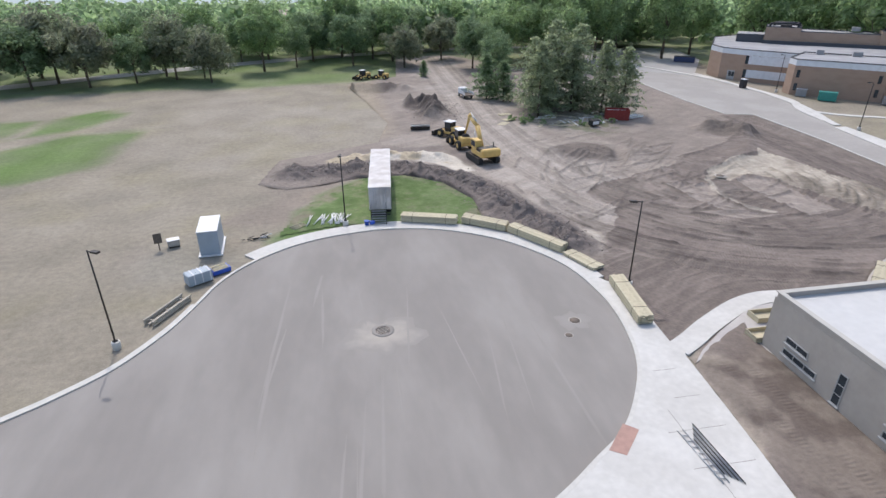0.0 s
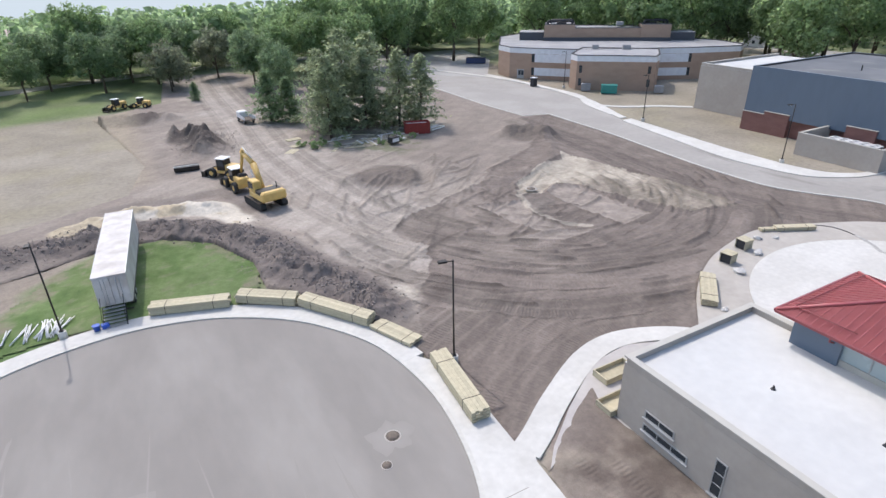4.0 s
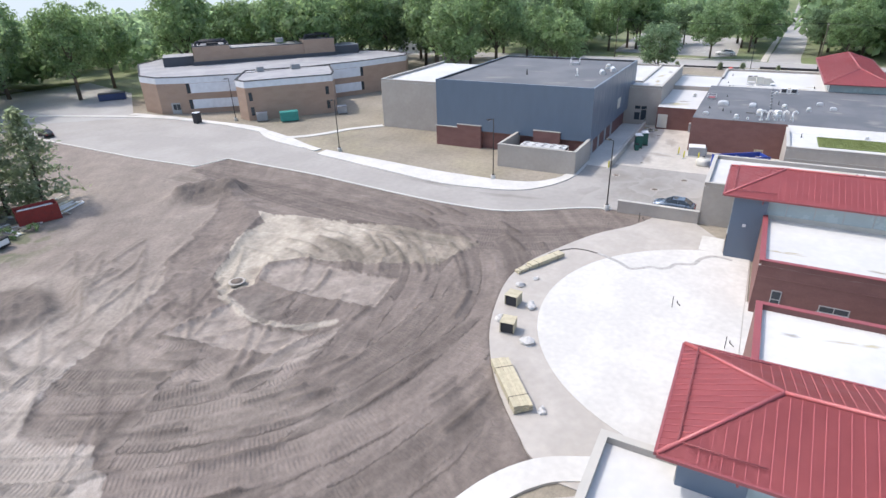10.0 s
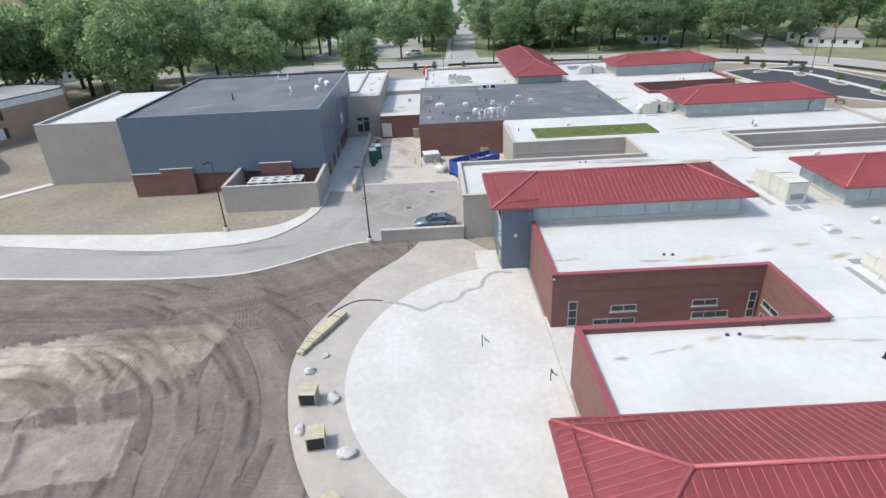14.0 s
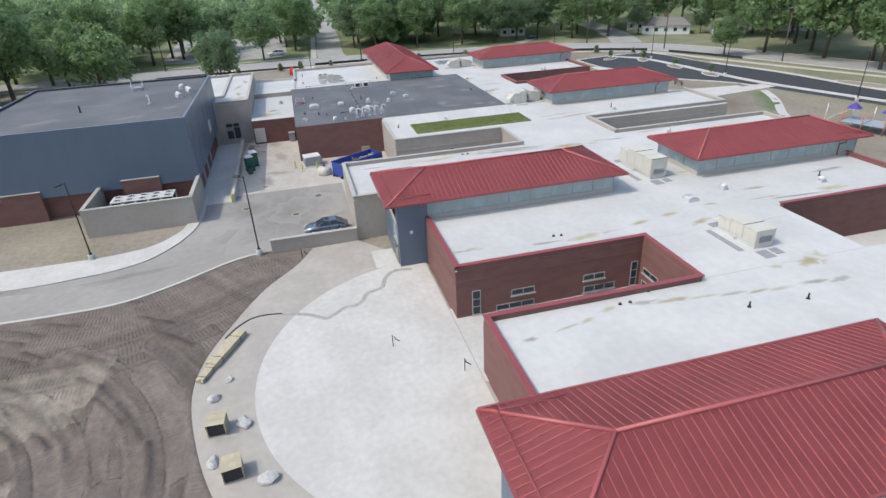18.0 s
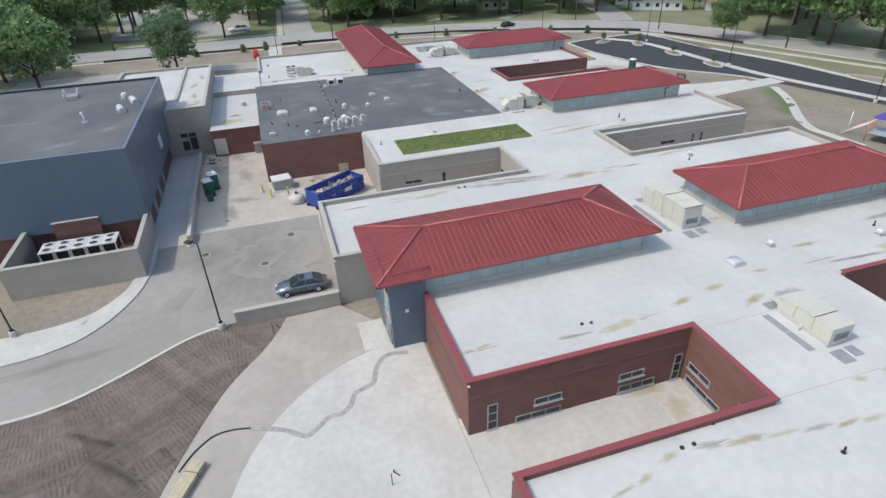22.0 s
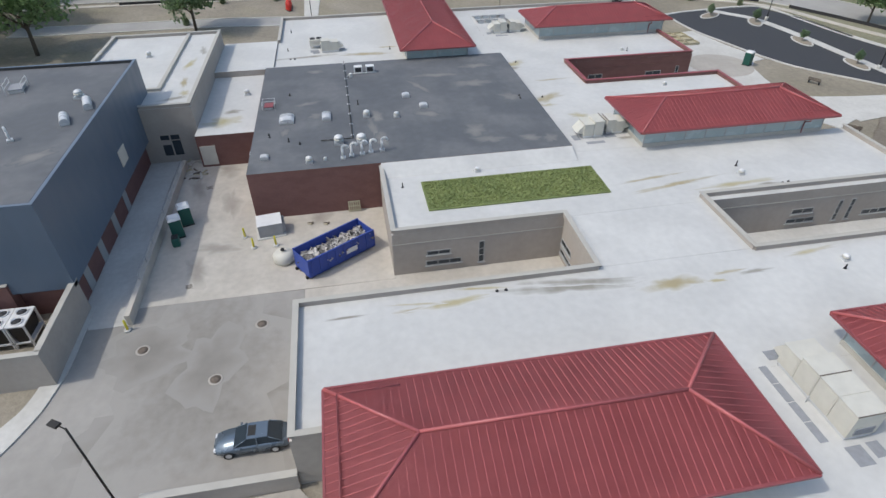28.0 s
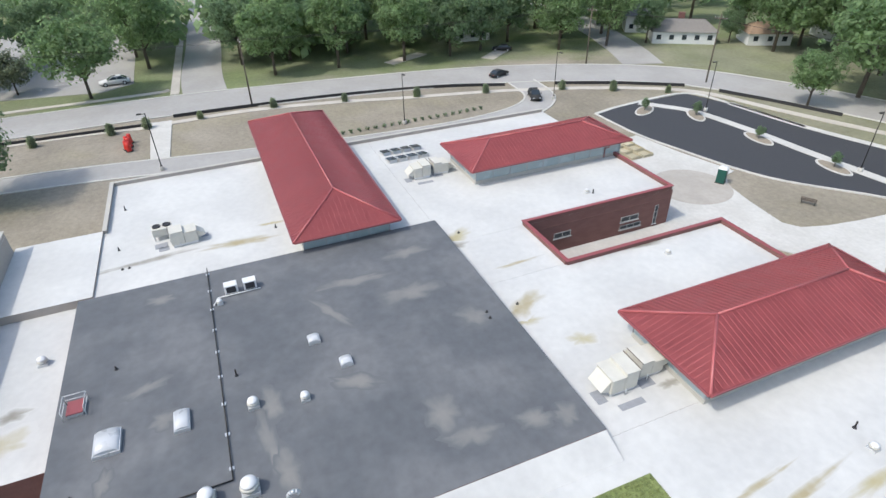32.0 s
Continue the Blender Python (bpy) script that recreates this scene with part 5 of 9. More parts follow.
def old_block(e, pts, h, band=False):
    """One prism of the school: wall, roof with its dark edge, and if asked a white fascia."""
    part("wall", slab(bmesh.new(), pts, -0.3, h - (1.25 if band else 0)), M_OLDBRICK, e)
    if band:
        part("fascia", slab(bmesh.new(), pts, h - 1.25, h), M_SHEETING, e, "white fascia band")
    part("roof", slab(bmesh.new(), pts, h, h + 0.05), M_OLDROOF, e)
    ring_ = [Vector(p) for p in pts]
    for a, b in zip(ring_, ring_[1:] + ring_[:1]):
        d = (b - a).normalized()
        nrm = Vector((-d.y, d.x))
        q = [a, b, b + nrm * 0.35, a + nrm * 0.35]
        part("roof_edge", slab(bmesh.new(), [tuple(v) for v in q], h + 0.05, h + 0.22), M_BLACKEDGE, e)


def on_wall(e, name, a, b, u0, u1, z0, z1, mat, label="", d=0.1):
    """A flat piece fixed on the wall that runs from a to b (outside to the right), between u0 and u1 along it."""
    a, b = Vector(a), Vector(b)
    t = (b - a).normalized()
    n_ = Vector((t.y, -t.x))
    p, q = a + t * u0, a + t * u1
    bm = slab(bmesh.new(), [tuple(v) for v in (p + n_ * d, q + n_ * d, q - n_ * 0.02, p - n_ * 0.02)], z0, z1)
    bmesh.ops.recalc_face_normals(bm, faces=bm.faces)
    return part(name, bm, mat, e, label)


old = thing("old_school", "two-storey orange brick school with white sheeted windows", "building")
P = [(105.2, 134.5), (104.6, 120.5), (108.8, 117.0), (117.6, 113.5)]
core = [(117.0, 158), (104.0, 139.5), (103.2, 133.0), (106.3, 127.5), (113.5, 118.5), (140, 103.5), (152.5, 98.6), (156.5, 100.5), (160, 112), (146, 150), (130, 163)]
old_block(old, core, 7.8, True)
nose = [(106.0, 109.0), (119.5, 96.8), (123.0, 99.0), (131.0, 106.5), (117.5, 120.5), (107.0, 112.5)]
old_block(old, nose, 7.9, True)
upper = [(121, 140.5), (148, 118.5), (151, 128), (128, 147)]
old_block(old, upper, 11.2)
U, W_ = (Vector((148, 118.5)) - Vector((121, 140.5))).normalized(), Vector((0.63, 0.77))


def along_upper(a, b, c, d):
    o = Vector((121, 140.5))
    return [tuple(o + U * u + W_ * v) for u, v in ((a, c), (b, c), (b, d), (a, d))]


# taller ends of the upper storey, and the dark-clad wings beside it
for a, b in ((-0.3, 8.5), (27.0, 35.1)):
    old_block(old, along_upper(a, b, -0.35, 8.2), 12.2)
for a, b in ((-7.5, -0.4), (35.2, 42.0)):
    part("dark_wing", slab(bmesh.new(), along_upper(a, b, 1.0, 8.0), 7.8, 10.0), M_CLAD, old, "dark blue-grey cladding")
    part("wing_roof", slab(bmesh.new(), along_upper(a, b, 1.0, 8.0), 10.0, 10.1), M_OLDROOF, old)
part("upstand", slab(bmesh.new(), along_upper(-0.6, 35.4, -0.75, -0.37), 7.86, 8.75), M_CLAD, old, "dark membrane upstand")
for u0, v0, u1 in ((0.6, 1.5, 7.6), (1.5, 4.5, 8.0), (27.8, 2.0, 34.2), (28.6, 5.0, 33.5)):
    bm = bmesh.new()
    pr = [(0, -0.05), (0, 0.75), (0.12, 0.95), (0.88, 0.95), (1, 0.75), (1, -0.05)]
    qs = [Vector((121, 140.5)) + U * (u0 + (u1 - u0) * f) + W_ * v0 for f, _ in pr]
    for (p_, (_, h0)), (q_, (_, h1)) in zip(zip(qs, pr), zip(qs[1:], pr[1:])):
        tube(bm, (p_.x, p_.y, 12.25 + h0), (q_.x, q_.y, 12.25 + h1), 0.3, n=8)
    part("roof_duct", bm, M_BLACKEDGE, old, "black roof duct")
for a, b in (((106.3, 127.5), (113.5, 118.5)), ((131.5, 108.3), (140, 103.5))):
    ln = (Vector(b) - Vector(a)).length
    for z0, z1 in ((1.0, 3.0), (4.4, 6.5)):
        on_wall(old, "window_sheeting", a, b, 1.0, ln - 0.8, z0, z1, M_SHEETING, "white plastic sheeting")
        on_wall(old, "window", a, b, 0.2, 0.95, z0, z1, M_GLASS)
        on_wall(old, "window", a, b, ln - 0.75, ln - 0.05, z0, z1, M_GLASS)
for u in (0.6, 16.5):
    for z0 in (1.0, 4.0):
        on_wall(old, "window", (106.0, 109.0), (119.5, 96.8), u, u + 0.7, z0, z0 + 1.7, M_GLASS)
on_wall(old, "door", (103.2, 133.0), (106.3, 127.5), 2.4, 4.4, 0, 2.4, M_FRAME, "white double door")
for u, z in ((0.5, 0), (2.6, 0)):
    on_wall(old, "door_glass", (103.2, 133.0), (106.3, 127.5), 2.6 + u * 0.4, 3.3 + u * 0.4, 0.9, 2.1, M_GLASS, d=0.13)
for x, y, s in ((126.5, 140, 1.4), (140, 130, 1.0), (146.5, 124.5, 1.6), (124, 111, 1.0), (118, 116, 0.8)):
    z = 11.65 if x > 125 else 7.95
    b = B(-s, -s * 0.7, 0, s, s * 0.7, 1.1, bevel=0.08)
    part("roof_unit", b, M_BLACKEDGE if s > 1 else M_OLDROOF, old, m=pose(x, y, z, 0, 0, -38))


def box_thing(name, label, cat, x, y, turn, w, d, h, mat, lid=None, lid_label="", z=0.0, bevel=0.04, group=""):
    """A boxy thing with a body, a separate top and skids."""
    e = thing(name, label, cat, at(x, y, z, turn), group)
    part("body", B(-w / 2, -d / 2, 0.12, w / 2, d / 2, h, bevel=bevel), mat, e)
    part("lid", B(-w / 2 - 0.04, -d / 2 - 0.04, h, w / 2 + 0.04, d / 2 + 0.04, h + 0.08, bevel=0.02), lid or mat, e, lid_label)
    for s in (-1, 1):
        part("skid", B(s * w * 0.38 - 0.06, -d / 2, 0, s * w * 0.38 + 0.06, d / 2, 0.12), M_BLACKEDGE, e)
    return e


box_thing("electric_cabinet", "teal electrical transformer cabinet on the dry lawn", "cabinet", 109.2, 100.8, -42, 3.6, 1.9, 1.9, M_TEAL)
box_thing("transformer", "grey metal cabinet against the brick wall", "cabinet", 106.9, 106.2, -42, 2.2, 1.4, 1.7, M_OLDROOF)
box_thing("transformer", "grey metal cooling unit beside the brick wall", "cabinet", 119.0, 94.6, -42, 2.0, 1.6, 1.6, M_OLDROOF)
box_thing("waste_container", "dark blue steel waste container", "container", 110, 161, -38, 6.2, 2.3, 1.7, material("blue_steel", (0.03, 0.05, 0.13), 0.5), M_BLACKEDGE)
box_thing("portable_toilet", "dark portable toilet with a white roof beside the walk", "toilet", 100.2, 118.0, 10, 1.25, 1.25, 2.15, M_BLACKEDGE, M_SHEETING, "white roof")
# walks and lawn in front of it
bm = strip(bmesh.new(), smooth_line([(98, 92), (100.5, 89), (104, 86.5), (108, 84.5), (113, 80)]), -0.7, 0.7, -0.2, 0.06)
tagged(part("pavement", bm, M_CONC), "pale concrete path to the gym annex", "pavement", kind="structure")
bm = strip(bmesh.new(), smooth_line([(94.5, 84), (97, 94), (101.5, 103), (101.5, 118), (101.4, 128), (100.5, 140)]), -0.9, 0.9, -0.2, 0.1)
tagged(part("pavement", bm, M_CONC), "pale concrete walk before the old school", "pavement", kind="structure")
bm = slab(bmesh.new(), [(79, 160), (98, 136), (118, 165), (125, 195), (70, 205)], -0.25, 0.01)
tagged(part("road", bm, M_ROAD), "grey paved yard behind the old school", "road", kind="structure")
bm = strip(bmesh.new(), smooth_line([(-130, 122), (-83, 152), (-33, 181), (5, 197), (50, 208), (110, 205)]), -3.5, 3.5, -0.2, 0.02)
tagged(part("road", bm, M_ROAD), "grey park road behind the trees", "road", kind="structure")


# ---- things on the site and round the turning circle ----
M_DARKMETAL = material("dark_bronze_metal", (0.03, 0.027, 0.025), 0.5, metal=0.4, var=0.1)
M_LUMBER = material("yellow_treated_lumber", (0.43, 0.385, 0.27), 0.8, var=0.12, scale=3, rand=0.12, stretch=(1, 1, 4), bump=0.1)
M_YELLOW = material("machine_yellow", (0.60, 0.40, 0.13), 0.5, var=0.1, scale=2)
M_BLACK = material("black_rubber", (0.022, 0.022, 0.022), 0.8, var=0.15, scale=4)
M_STEEL = material("galvanised_steel", (0.42, 0.43, 0.44), 0.4, metal=0.7, var=0.1, scale=3)
M_TRAILER = material("weathered_white_trailer", (0.52, 0.50, 0.49), 0.6, var=0.1, scale=1.2, col2=(0.40, 0.37, 0.35), mix_scale=0.5)
M_BLUEP = material("bright_blue_plastic", (0.03, 0.10, 0.48), 0.5, var=0.1)
M_WHITEP = material("white_plastic", (0.66, 0.66, 0.66), 0.5, var=0.06)
M_REDSTEEL = material("red_steel", (0.22, 0.025, 0.02), 0.6, var=0.15, scale=2)
M_ROCK = material("pale_grey_boulder", (0.46, 0.45, 0.43), 0.9, var=0.2, scale=4, bump=0.5, bump_scale=6)
M_RUST = material("rust_brown_iron", (0.13, 0.105, 0.085), 0.85, var=0.25, scale=6)
M_GREYBLUE = material("pale_blue_grey_steel", (0.33, 0.38, 0.43), 0.5, var=0.06)


def lamp_post(x, y, turn, h=8.7, base=0.65, label="dark bronze street lamp on a concrete pier"):
    e = thing("street_lamp", label, "street lamp", at(x, y, 0, turn), "street lamps")
    part("pier", lathe(bmesh.new(), [(0.33, -0.3), (0.33, base - 0.04), (0.29, base)], 18), M_CONC, e, "round concrete pier")
    part("base_plate", B(-0.16, -0.16, base, 0.16, 0.16, base + 0.12, bevel=0.02), M_DARKMETAL, e)
    bm = bmesh.new()
    tube(bm, (0, 0, base), (0, 0, h), 0.075, 0.06, 8)
    part("pole", bm, M_DARKMETAL, e)
    bm = bmesh.new()
    tube(bm, (0, 0, h - 0.1), (0.55, 0, h - 0.02), 0.04, n=6)
    part("arm", bm, M_DARKMETAL, e)
    hd = part("head", B(0.45, -0.19, h - 0.1, 1.1, 0.19, h + 0.06, bevel=0.03), M_DARKMETAL, e)
    part("lens", B(0.6, -0.13, h - 0.12, 1.02, 0.13, h - 0.095), M_WHITEP, hd)
    return e


for x, y, a in ((-18.9, 28.3, -30), (-0.4, 49.3, -95), (25.6, 30.2, 170), (91.8, 46.9, 150), (94.7, 76.6, 170), (86.8, 29.5, 60), (105.0, 112.0, 180), (186, 18.5, 90), (188.2, -20.4, 180), (188.2, -50.3, 200),
                (170.9, -70.8, 100), (143.0, -71.7, 100), (113, -76, 100)):
    lamp_post(x, y, a)


def lumber_stack(x, y, turn, ln, wide, layers, label, z=0.12):
    """Boards in layers on bearers, their ends a little uneven."""
    e = thing("lumber_stack", label, "lumber", at(x, y, z, turn), "lumber stacks by the turning circle")
    rr = random.Random(int(x * 10))
    for u in (-0.38, 0, 0.38):
        part("bearer", B(ln * u - 0.05, -wide / 2, 0, ln * u + 0.05, wide / 2, 0.09), M_LUMBER, e)
    n_ = max(2, round(wide / 0.29))
    w = wide / n_
    mesh = mesh_of("board", B(-ln / 2, -w / 2 + 0.006, 0, ln / 2, w / 2 - 0.006, 0.125), M_LUMBER)
    for k in range(layers):
        for i in range(n_):
            o = new("board", mesh)
            o.parent = e
            o.location = (rr.uniform(-0.09, 0.09), -wide / 2 + (i + 0.5) * w, 0.09 + k * 0.132)
    for u in (-0.3, 0.3):
        part("strap", B(ln * u - 0.02, -wide / 2 - 0.012, 0.05, ln * u + 0.02, wide / 2 + 0.012, 0.1 + layers * 0.132), M_DARKMETAL, e)
    return e


L = "stack of yellow treated boards on the concrete walk"
lumber_stack(9.4, 48.5, -18, 6.6, 1.25, 6, L)
lumber_stack(15.6, 46.2, -37, 5.5, 1.35, 6, L)
lumber_stack(20.2, 41.2, -57, 7.4, 1.3, 6, L)
lumber_stack(23.3, 35.7, -67, 4.4, 1.5, 2, "low stack of yellow boards on the walk")
lumber_stack(24.3, 27.4, -96, 7.2, 1.35, 6, L)
lumber_stack(50.6, 27.4, 40, 5.4, 1.35, 4, "stack of yellow boards on the patio edge", 0.05)
lumber_stack(70.2, 31.6, -27, 4.4, 0.9, 3, "loose pile of yellow boards on the patio edge", 0.05)
lumber_stack(67.5, 32.9, -24, 1.8, 0.6, 2, "short offcuts of yellow lumber on the patio", 0.05)


def planter(x, y, turn, w, d, h, label):
    e = thing("planter_box", label, "planter", at(x, y, 0.108 if x < 45 else 0.02, turn))
    for a in ((-w / 2, -d / 2, w / 2, -d / 2 + 0.09), (-w / 2, d / 2 - 0.09, w / 2, d / 2), (-w / 2, -d / 2 + 0.09, -w / 2 + 0.09, d / 2 - 0.09), (w / 2 - 0.09, -d / 2 + 0.09, w / 2, d / 2 - 0.09)):
        for k in range(3):
            part("board", B(a[0], a[1], k * h / 3 + 0.004, a[2], a[3], (k + 1) * h / 3 - 0.004), M_LUMBER, e)
    part("bottom", B(-w / 2 + 0.09, -d / 2 + 0.09, 0.0, w / 2 - 0.09, d / 2 - 0.09, 0.14), M_LUMBER, e)
    return e


for x, y in ((32.8, 20.5), (34.85, 23.0), (38.7, 22.9)):
    planter(x, y, 0, 2.9, 1.4, 0.5, "open pale timber planter box beside the wing")


def crate(x, y, turn, label):
    """A squat timber bin with slatted sides, open towards the building."""
    e = thing("timber_crate", label, "crate", at(x, y, 0.05, turn, 0.8), "timber crates on the patio")
    for k in range(5):
        for s in (-1, 1):
            part("slat", B(-0.75, s * 0.7 - 0.03, 0.1 + k * 0.24, 0.75, s * 0.7 + 0.03, 0.31 + k * 0.24), M_LUMBER, e)
        part("slat", B(-0.78, -0.66, 0.1 + k * 0.24, -0.72, 0.66, 0.31 + k * 0.24), M_LUMBER, e)
    for k in range(6):
        part("top_board", B(-0.8 + k * 0.27, -0.75, 1.3, -0.55 + k * 0.27, 0.75, 1.35), M_LUMBER, e)
    # solid black block stands in for the shade within the open crate
    part("inside", B(-0.7, -0.65, 0.06, 0.6, 0.65, 1.24), M_BLACKEDGE, e, "black block painted as shade in the crate")
    return e


crate(61.3, 31.5, 177, "square timber crate with dark open side on the patio")
crate(57.2, 30.3, 188, "square timber crate with dark open side on the patio")


def boulder(x, y, s, seed):
    bm = bmesh.new()
    bmesh.ops.create_icosphere(bm, subdivisions=2, radius=1)
    rr = random.Random(seed)
    off = Vector((rr.random() * 9, rr.random() * 9, rr.random() * 9))
    for v in bm.verts:
        v.co *= 0.78 + 0.5 * noise.noise(v.co * 1.3 + off)
        v.co = Vector((v.co.x * s, v.co.y * s * 0.75, max(v.co.z * s * 0.6, -0.12 * s)))
    ob = part("boulder", bm, M_ROCK, m=pose(x, y, 0.12, 0, 0, rr.uniform(0, 180)))
    return tagged(ob, "pale grey landscape boulder on the patio ring", "boulder", "boulders on the patio")


for k, (x, y, s) in enumerate(((64.6, 32.1, 0.62), (61.4, 29.9, 0.8), (58.5, 31.6, 0.65), (56.2, 28.3, 0.85), (49.2, 24.6, 0.5), (66.4, 31.2, 0.45))):
    boulder(x, y, s, k + 3)


def semi_trailer(x, y, turn):
    e = thing("semi_trailer", "old white box semi trailer with rear steps on the grass", "trailer", at(x, y, 0, turn))
    part("box", B(-1.3, 0, 1.2, 1.3, 16.0, 4.0, bevel=0.05), M_TRAILER, e)
    part("roof", B(-1.28, 0.02, 4.0, 1.28, 15.98, 4.03), M_TRAILER, e)
    for s in (-1, 1):
        part("rail", B(s * 1.31 - 0.03, 0, 1.1, s * 1.31 + 0.03, 16, 1.25), M_DARKMETAL, e)
        part("roof_rail", B(s * 1.31 - 0.03, 0, 3.88, s * 1.31 + 0.03, 16, 4.04), M_STEEL, e)
        d = part("door", B(s * 0.64 - 0.6, -0.07, 1.3, s * 0.64 + 0.6, -0.005, 3.85, bevel=0.01), M_TRAILER, e, "white rear door leaf")
        for u in (0.15, 0.42):
            bm = bmesh.new()
            tube(bm, (s * u + s * 0.3, -0.1, 1.32), (s * u + s * 0.3, -0.1, 3.8), 0.02, n=6)
            part("lock_bar", bm, M_STEEL, d)
    for yy in (2.2, 3.5):
        for s in (-1, 1):
            w = part("wheel", tube(bmesh.new(), (s * 0.75, yy, 0.5), (s * 1.25, yy, 0.5), 0.5, n=18), M_BLACK, e)
            part("rim", tube(bmesh.new(), (s * 1.2, yy, 0.5), (s * 1.27, yy, 0.5), 0.27, n=14), M_STEEL, w)
    for s in (-1, 1):
        part("landing_leg", B(s * 0.9 - 0.07, 12.5, 0, s * 0.9 + 0.07, 12.65, 1.2), M_DARKMETAL, e)
    part("bumper", B(-1.2, 0.02, 0.5, 1.2, 0.1, 0.62), M_DARKMETAL, e)
    return e


semi_trailer(3.8, 50.6, -5)
st = thing("entry_steps", "grey steel steps at the trailer's rear", "steps", at(3.6, 50.4, 0.1, -5))
for k in range(6):
    part("tread", B(-0.85, -0.28 * (6 - k), 0.19 * k + 0.12, 0.85, -0.28 * (6 - k) + 0.29, 0.19 * k + 0.16), M_STEEL, st)
for s in (-1, 1):
    bm = bmesh.new()
    tube(bm, (s * 0.88, -1.68, 0.0), (s * 0.88, 0, 1.15), 0.05, n=6)
    part("stringer", bm, M_DARKMETAL, st)
    bm = bmesh.new()
    tube(bm, (s * 0.88, -1.6, 1.0), (s * 0.88, 0, 2.1), 0.025, n=6)
    tube(bm, (s * 0.88, -1.6, 0.1), (s * 0.88, -1.6, 1.0), 0.025, n=6)
    part("handrail", bm, M_DARKMETAL, st)
bl = thing("blue_bucket", "blue plastic tubs beside the steps", "tub", at(2.05, 48.9, 0.12, 10))
part("tub", lathe(bmesh.new(), [(0.24, 0), (0.3, 0.5), (0.32, 0.5)], 14), M_BLUEP, bl)
part("tub", B(0.35, -0.25, 0, 0.95, 0.2, 0.4, bevel=0.04), M_BLUEP, bl)
# a bundle of white pipes thrown on the grass
pp = thing("pipe_pile", "loose pile of white plastic pipes on grass", "pipes", at(-2.3, 51.2, 0.02, 0))
prr = random.Random(3)
for k in range(34):
    x, a = prr.uniform(-2.4, 2.0), radians(prr.gauss(82, 12))
    ln = prr.uniform(1.0, 1.7)
    z = 0.06 + prr.random() * 0.22
    part("pipe", tube(bmesh.new(), (x - math.cos(a) * ln, -math.sin(a) * ln, z), (x + math.cos(a) * ln, math.sin(a) * ln, z + prr.uniform(-0.05, 0.12)), 0.045, n=7), M_WHITEP, pp)
po = thing("post_pile", "few yellow posts lying on grass", "posts", at(-5.6, 49.6, 0, 40))
for k in range(4):
    part("post", tube(bmesh.new(), (-0.9, k * 0.3, 0.08), (0.9, k * 0.3 + 0.1, 0.08), 0.07, n=8), M_LUMBER, po)
dp = thing("debris_pile", "dark tangle of pipes and brush", "debris", at(-10.4, 47.4, 0, 15))
for k in range(12):
    part("stick", tube(bmesh.new(), (prr.uniform(-1.5, 1.5), prr.uniform(-0.5, 0.5), 0.08), (prr.uniform(-1.8, 1.8), prr.uniform(-0.8, 0.8), prr.uniform(0.1, 0.35)), 0.05, n=6), M_DARKMETAL if k % 3 else M_WHITEP, dp)
# a tall steel box, a fallen blue cabin and things beside the kerb
sh = thing("storage_cabinet", "tall pale blue-grey steel storage cabinet", "cabinet", at(-14.7, 46.0, 0, 5))
part("pallet", B(-1.2, -2.3, 0.0, 1.2, 2.4, 0.14), M_WHITEP, sh)
part("body", B(-1.0, -2.1, 0.14, 1.0, 2.2, 2.75, bevel=0.03), M_GREYBLUE, sh)
for k in range(5):
    part("roof_panel", B(-1.04, -2.15 + k * 0.88, 2.75, 1.04, -1.29 + k * 0.88, 2.83, bevel=0.015), M_WHITEP, sh)
for s in (-1, 1):
    part("door", B(s * 0.48 - 0.45, -2.14, 0.25, s * 0.48 + 0.45, -2.1, 2.65), M_GREYBLUE, sh)
fc = thing("portable_toilet", "blue and white portable toilet lying on its back", "toilet", at(-14.6, 38.3, 0, 33))
part("body", B(-1.15, -0.65, 0.08, 1.15, 0.65, 1.2, bevel=0.07), M_GREYBLUE, fc)
part("door", B(1.14, -0.5, 0.15, 1.2, 0.5, 1.1, bevel=0.02), M_BLUEP, fc, "blue end panel")
for k in range(6):
    part("rib", B(-1.0 + k * 0.38, -0.68, 0.2, -0.92 + k * 0.38, 0.68, 1.23), M_WHITEP if k % 2 else M_GREYBLUE, fc)
jb = thing("job_box", "heap of pallets and blue crates by the kerb", "crates", at(-13.0, 40.2, 0, 33))
part("crate", B(-0.9, -0.6, 0, 0.9, 0.6, 0.45, bevel=0.03), M_BLUEP, jb)
for k in range(7):
    part("plank", B(-0.8, -0.6 + k * 0.17, 0.47 + (k % 3) * 0.04, 0.7, -0.47 + k * 0.17, 0.52 + (k % 3) * 0.04), M_LUMBER, jb)
sg = thing("site_sign", "small brown board on a post", "sign", at(-20.2, 46.4, 0, 20))
part("post", B(-0.06, -0.06, -0.2, 0.06, 0.06, 0.9), M_RUST, sg)
part("board", B(-0.4, -0.09, 0.8, 0.4, -0.05, 1.9), M_RUST, sg)
box_thing("utility_box", "low grey-green utility box in the field", "utility box", -18.9, 47.1, 20, 1.2, 0.9, 0.75, M_STEEL)
rl = thing("timber_rails", "weathered timber rails lying beside the kerb", "timber", at(-16.2, 33.2, 0, 62))
for k, (dy, z) in enumerate(((-0.45, 0.3), (0.45, 0.3), (-0.45, 0.02), (0.45, 0.02), (0.0, 0.02))):
    part("rail", B(-2.3, dy - 0.08, z, 2.3, dy + 0.08, z + 0.2), material("grey_timber", (0.36, 0.325, 0.27), 0.85, var=0.2, scale=4) if k == 0 else bpy.data.materials["grey_timber"], rl)
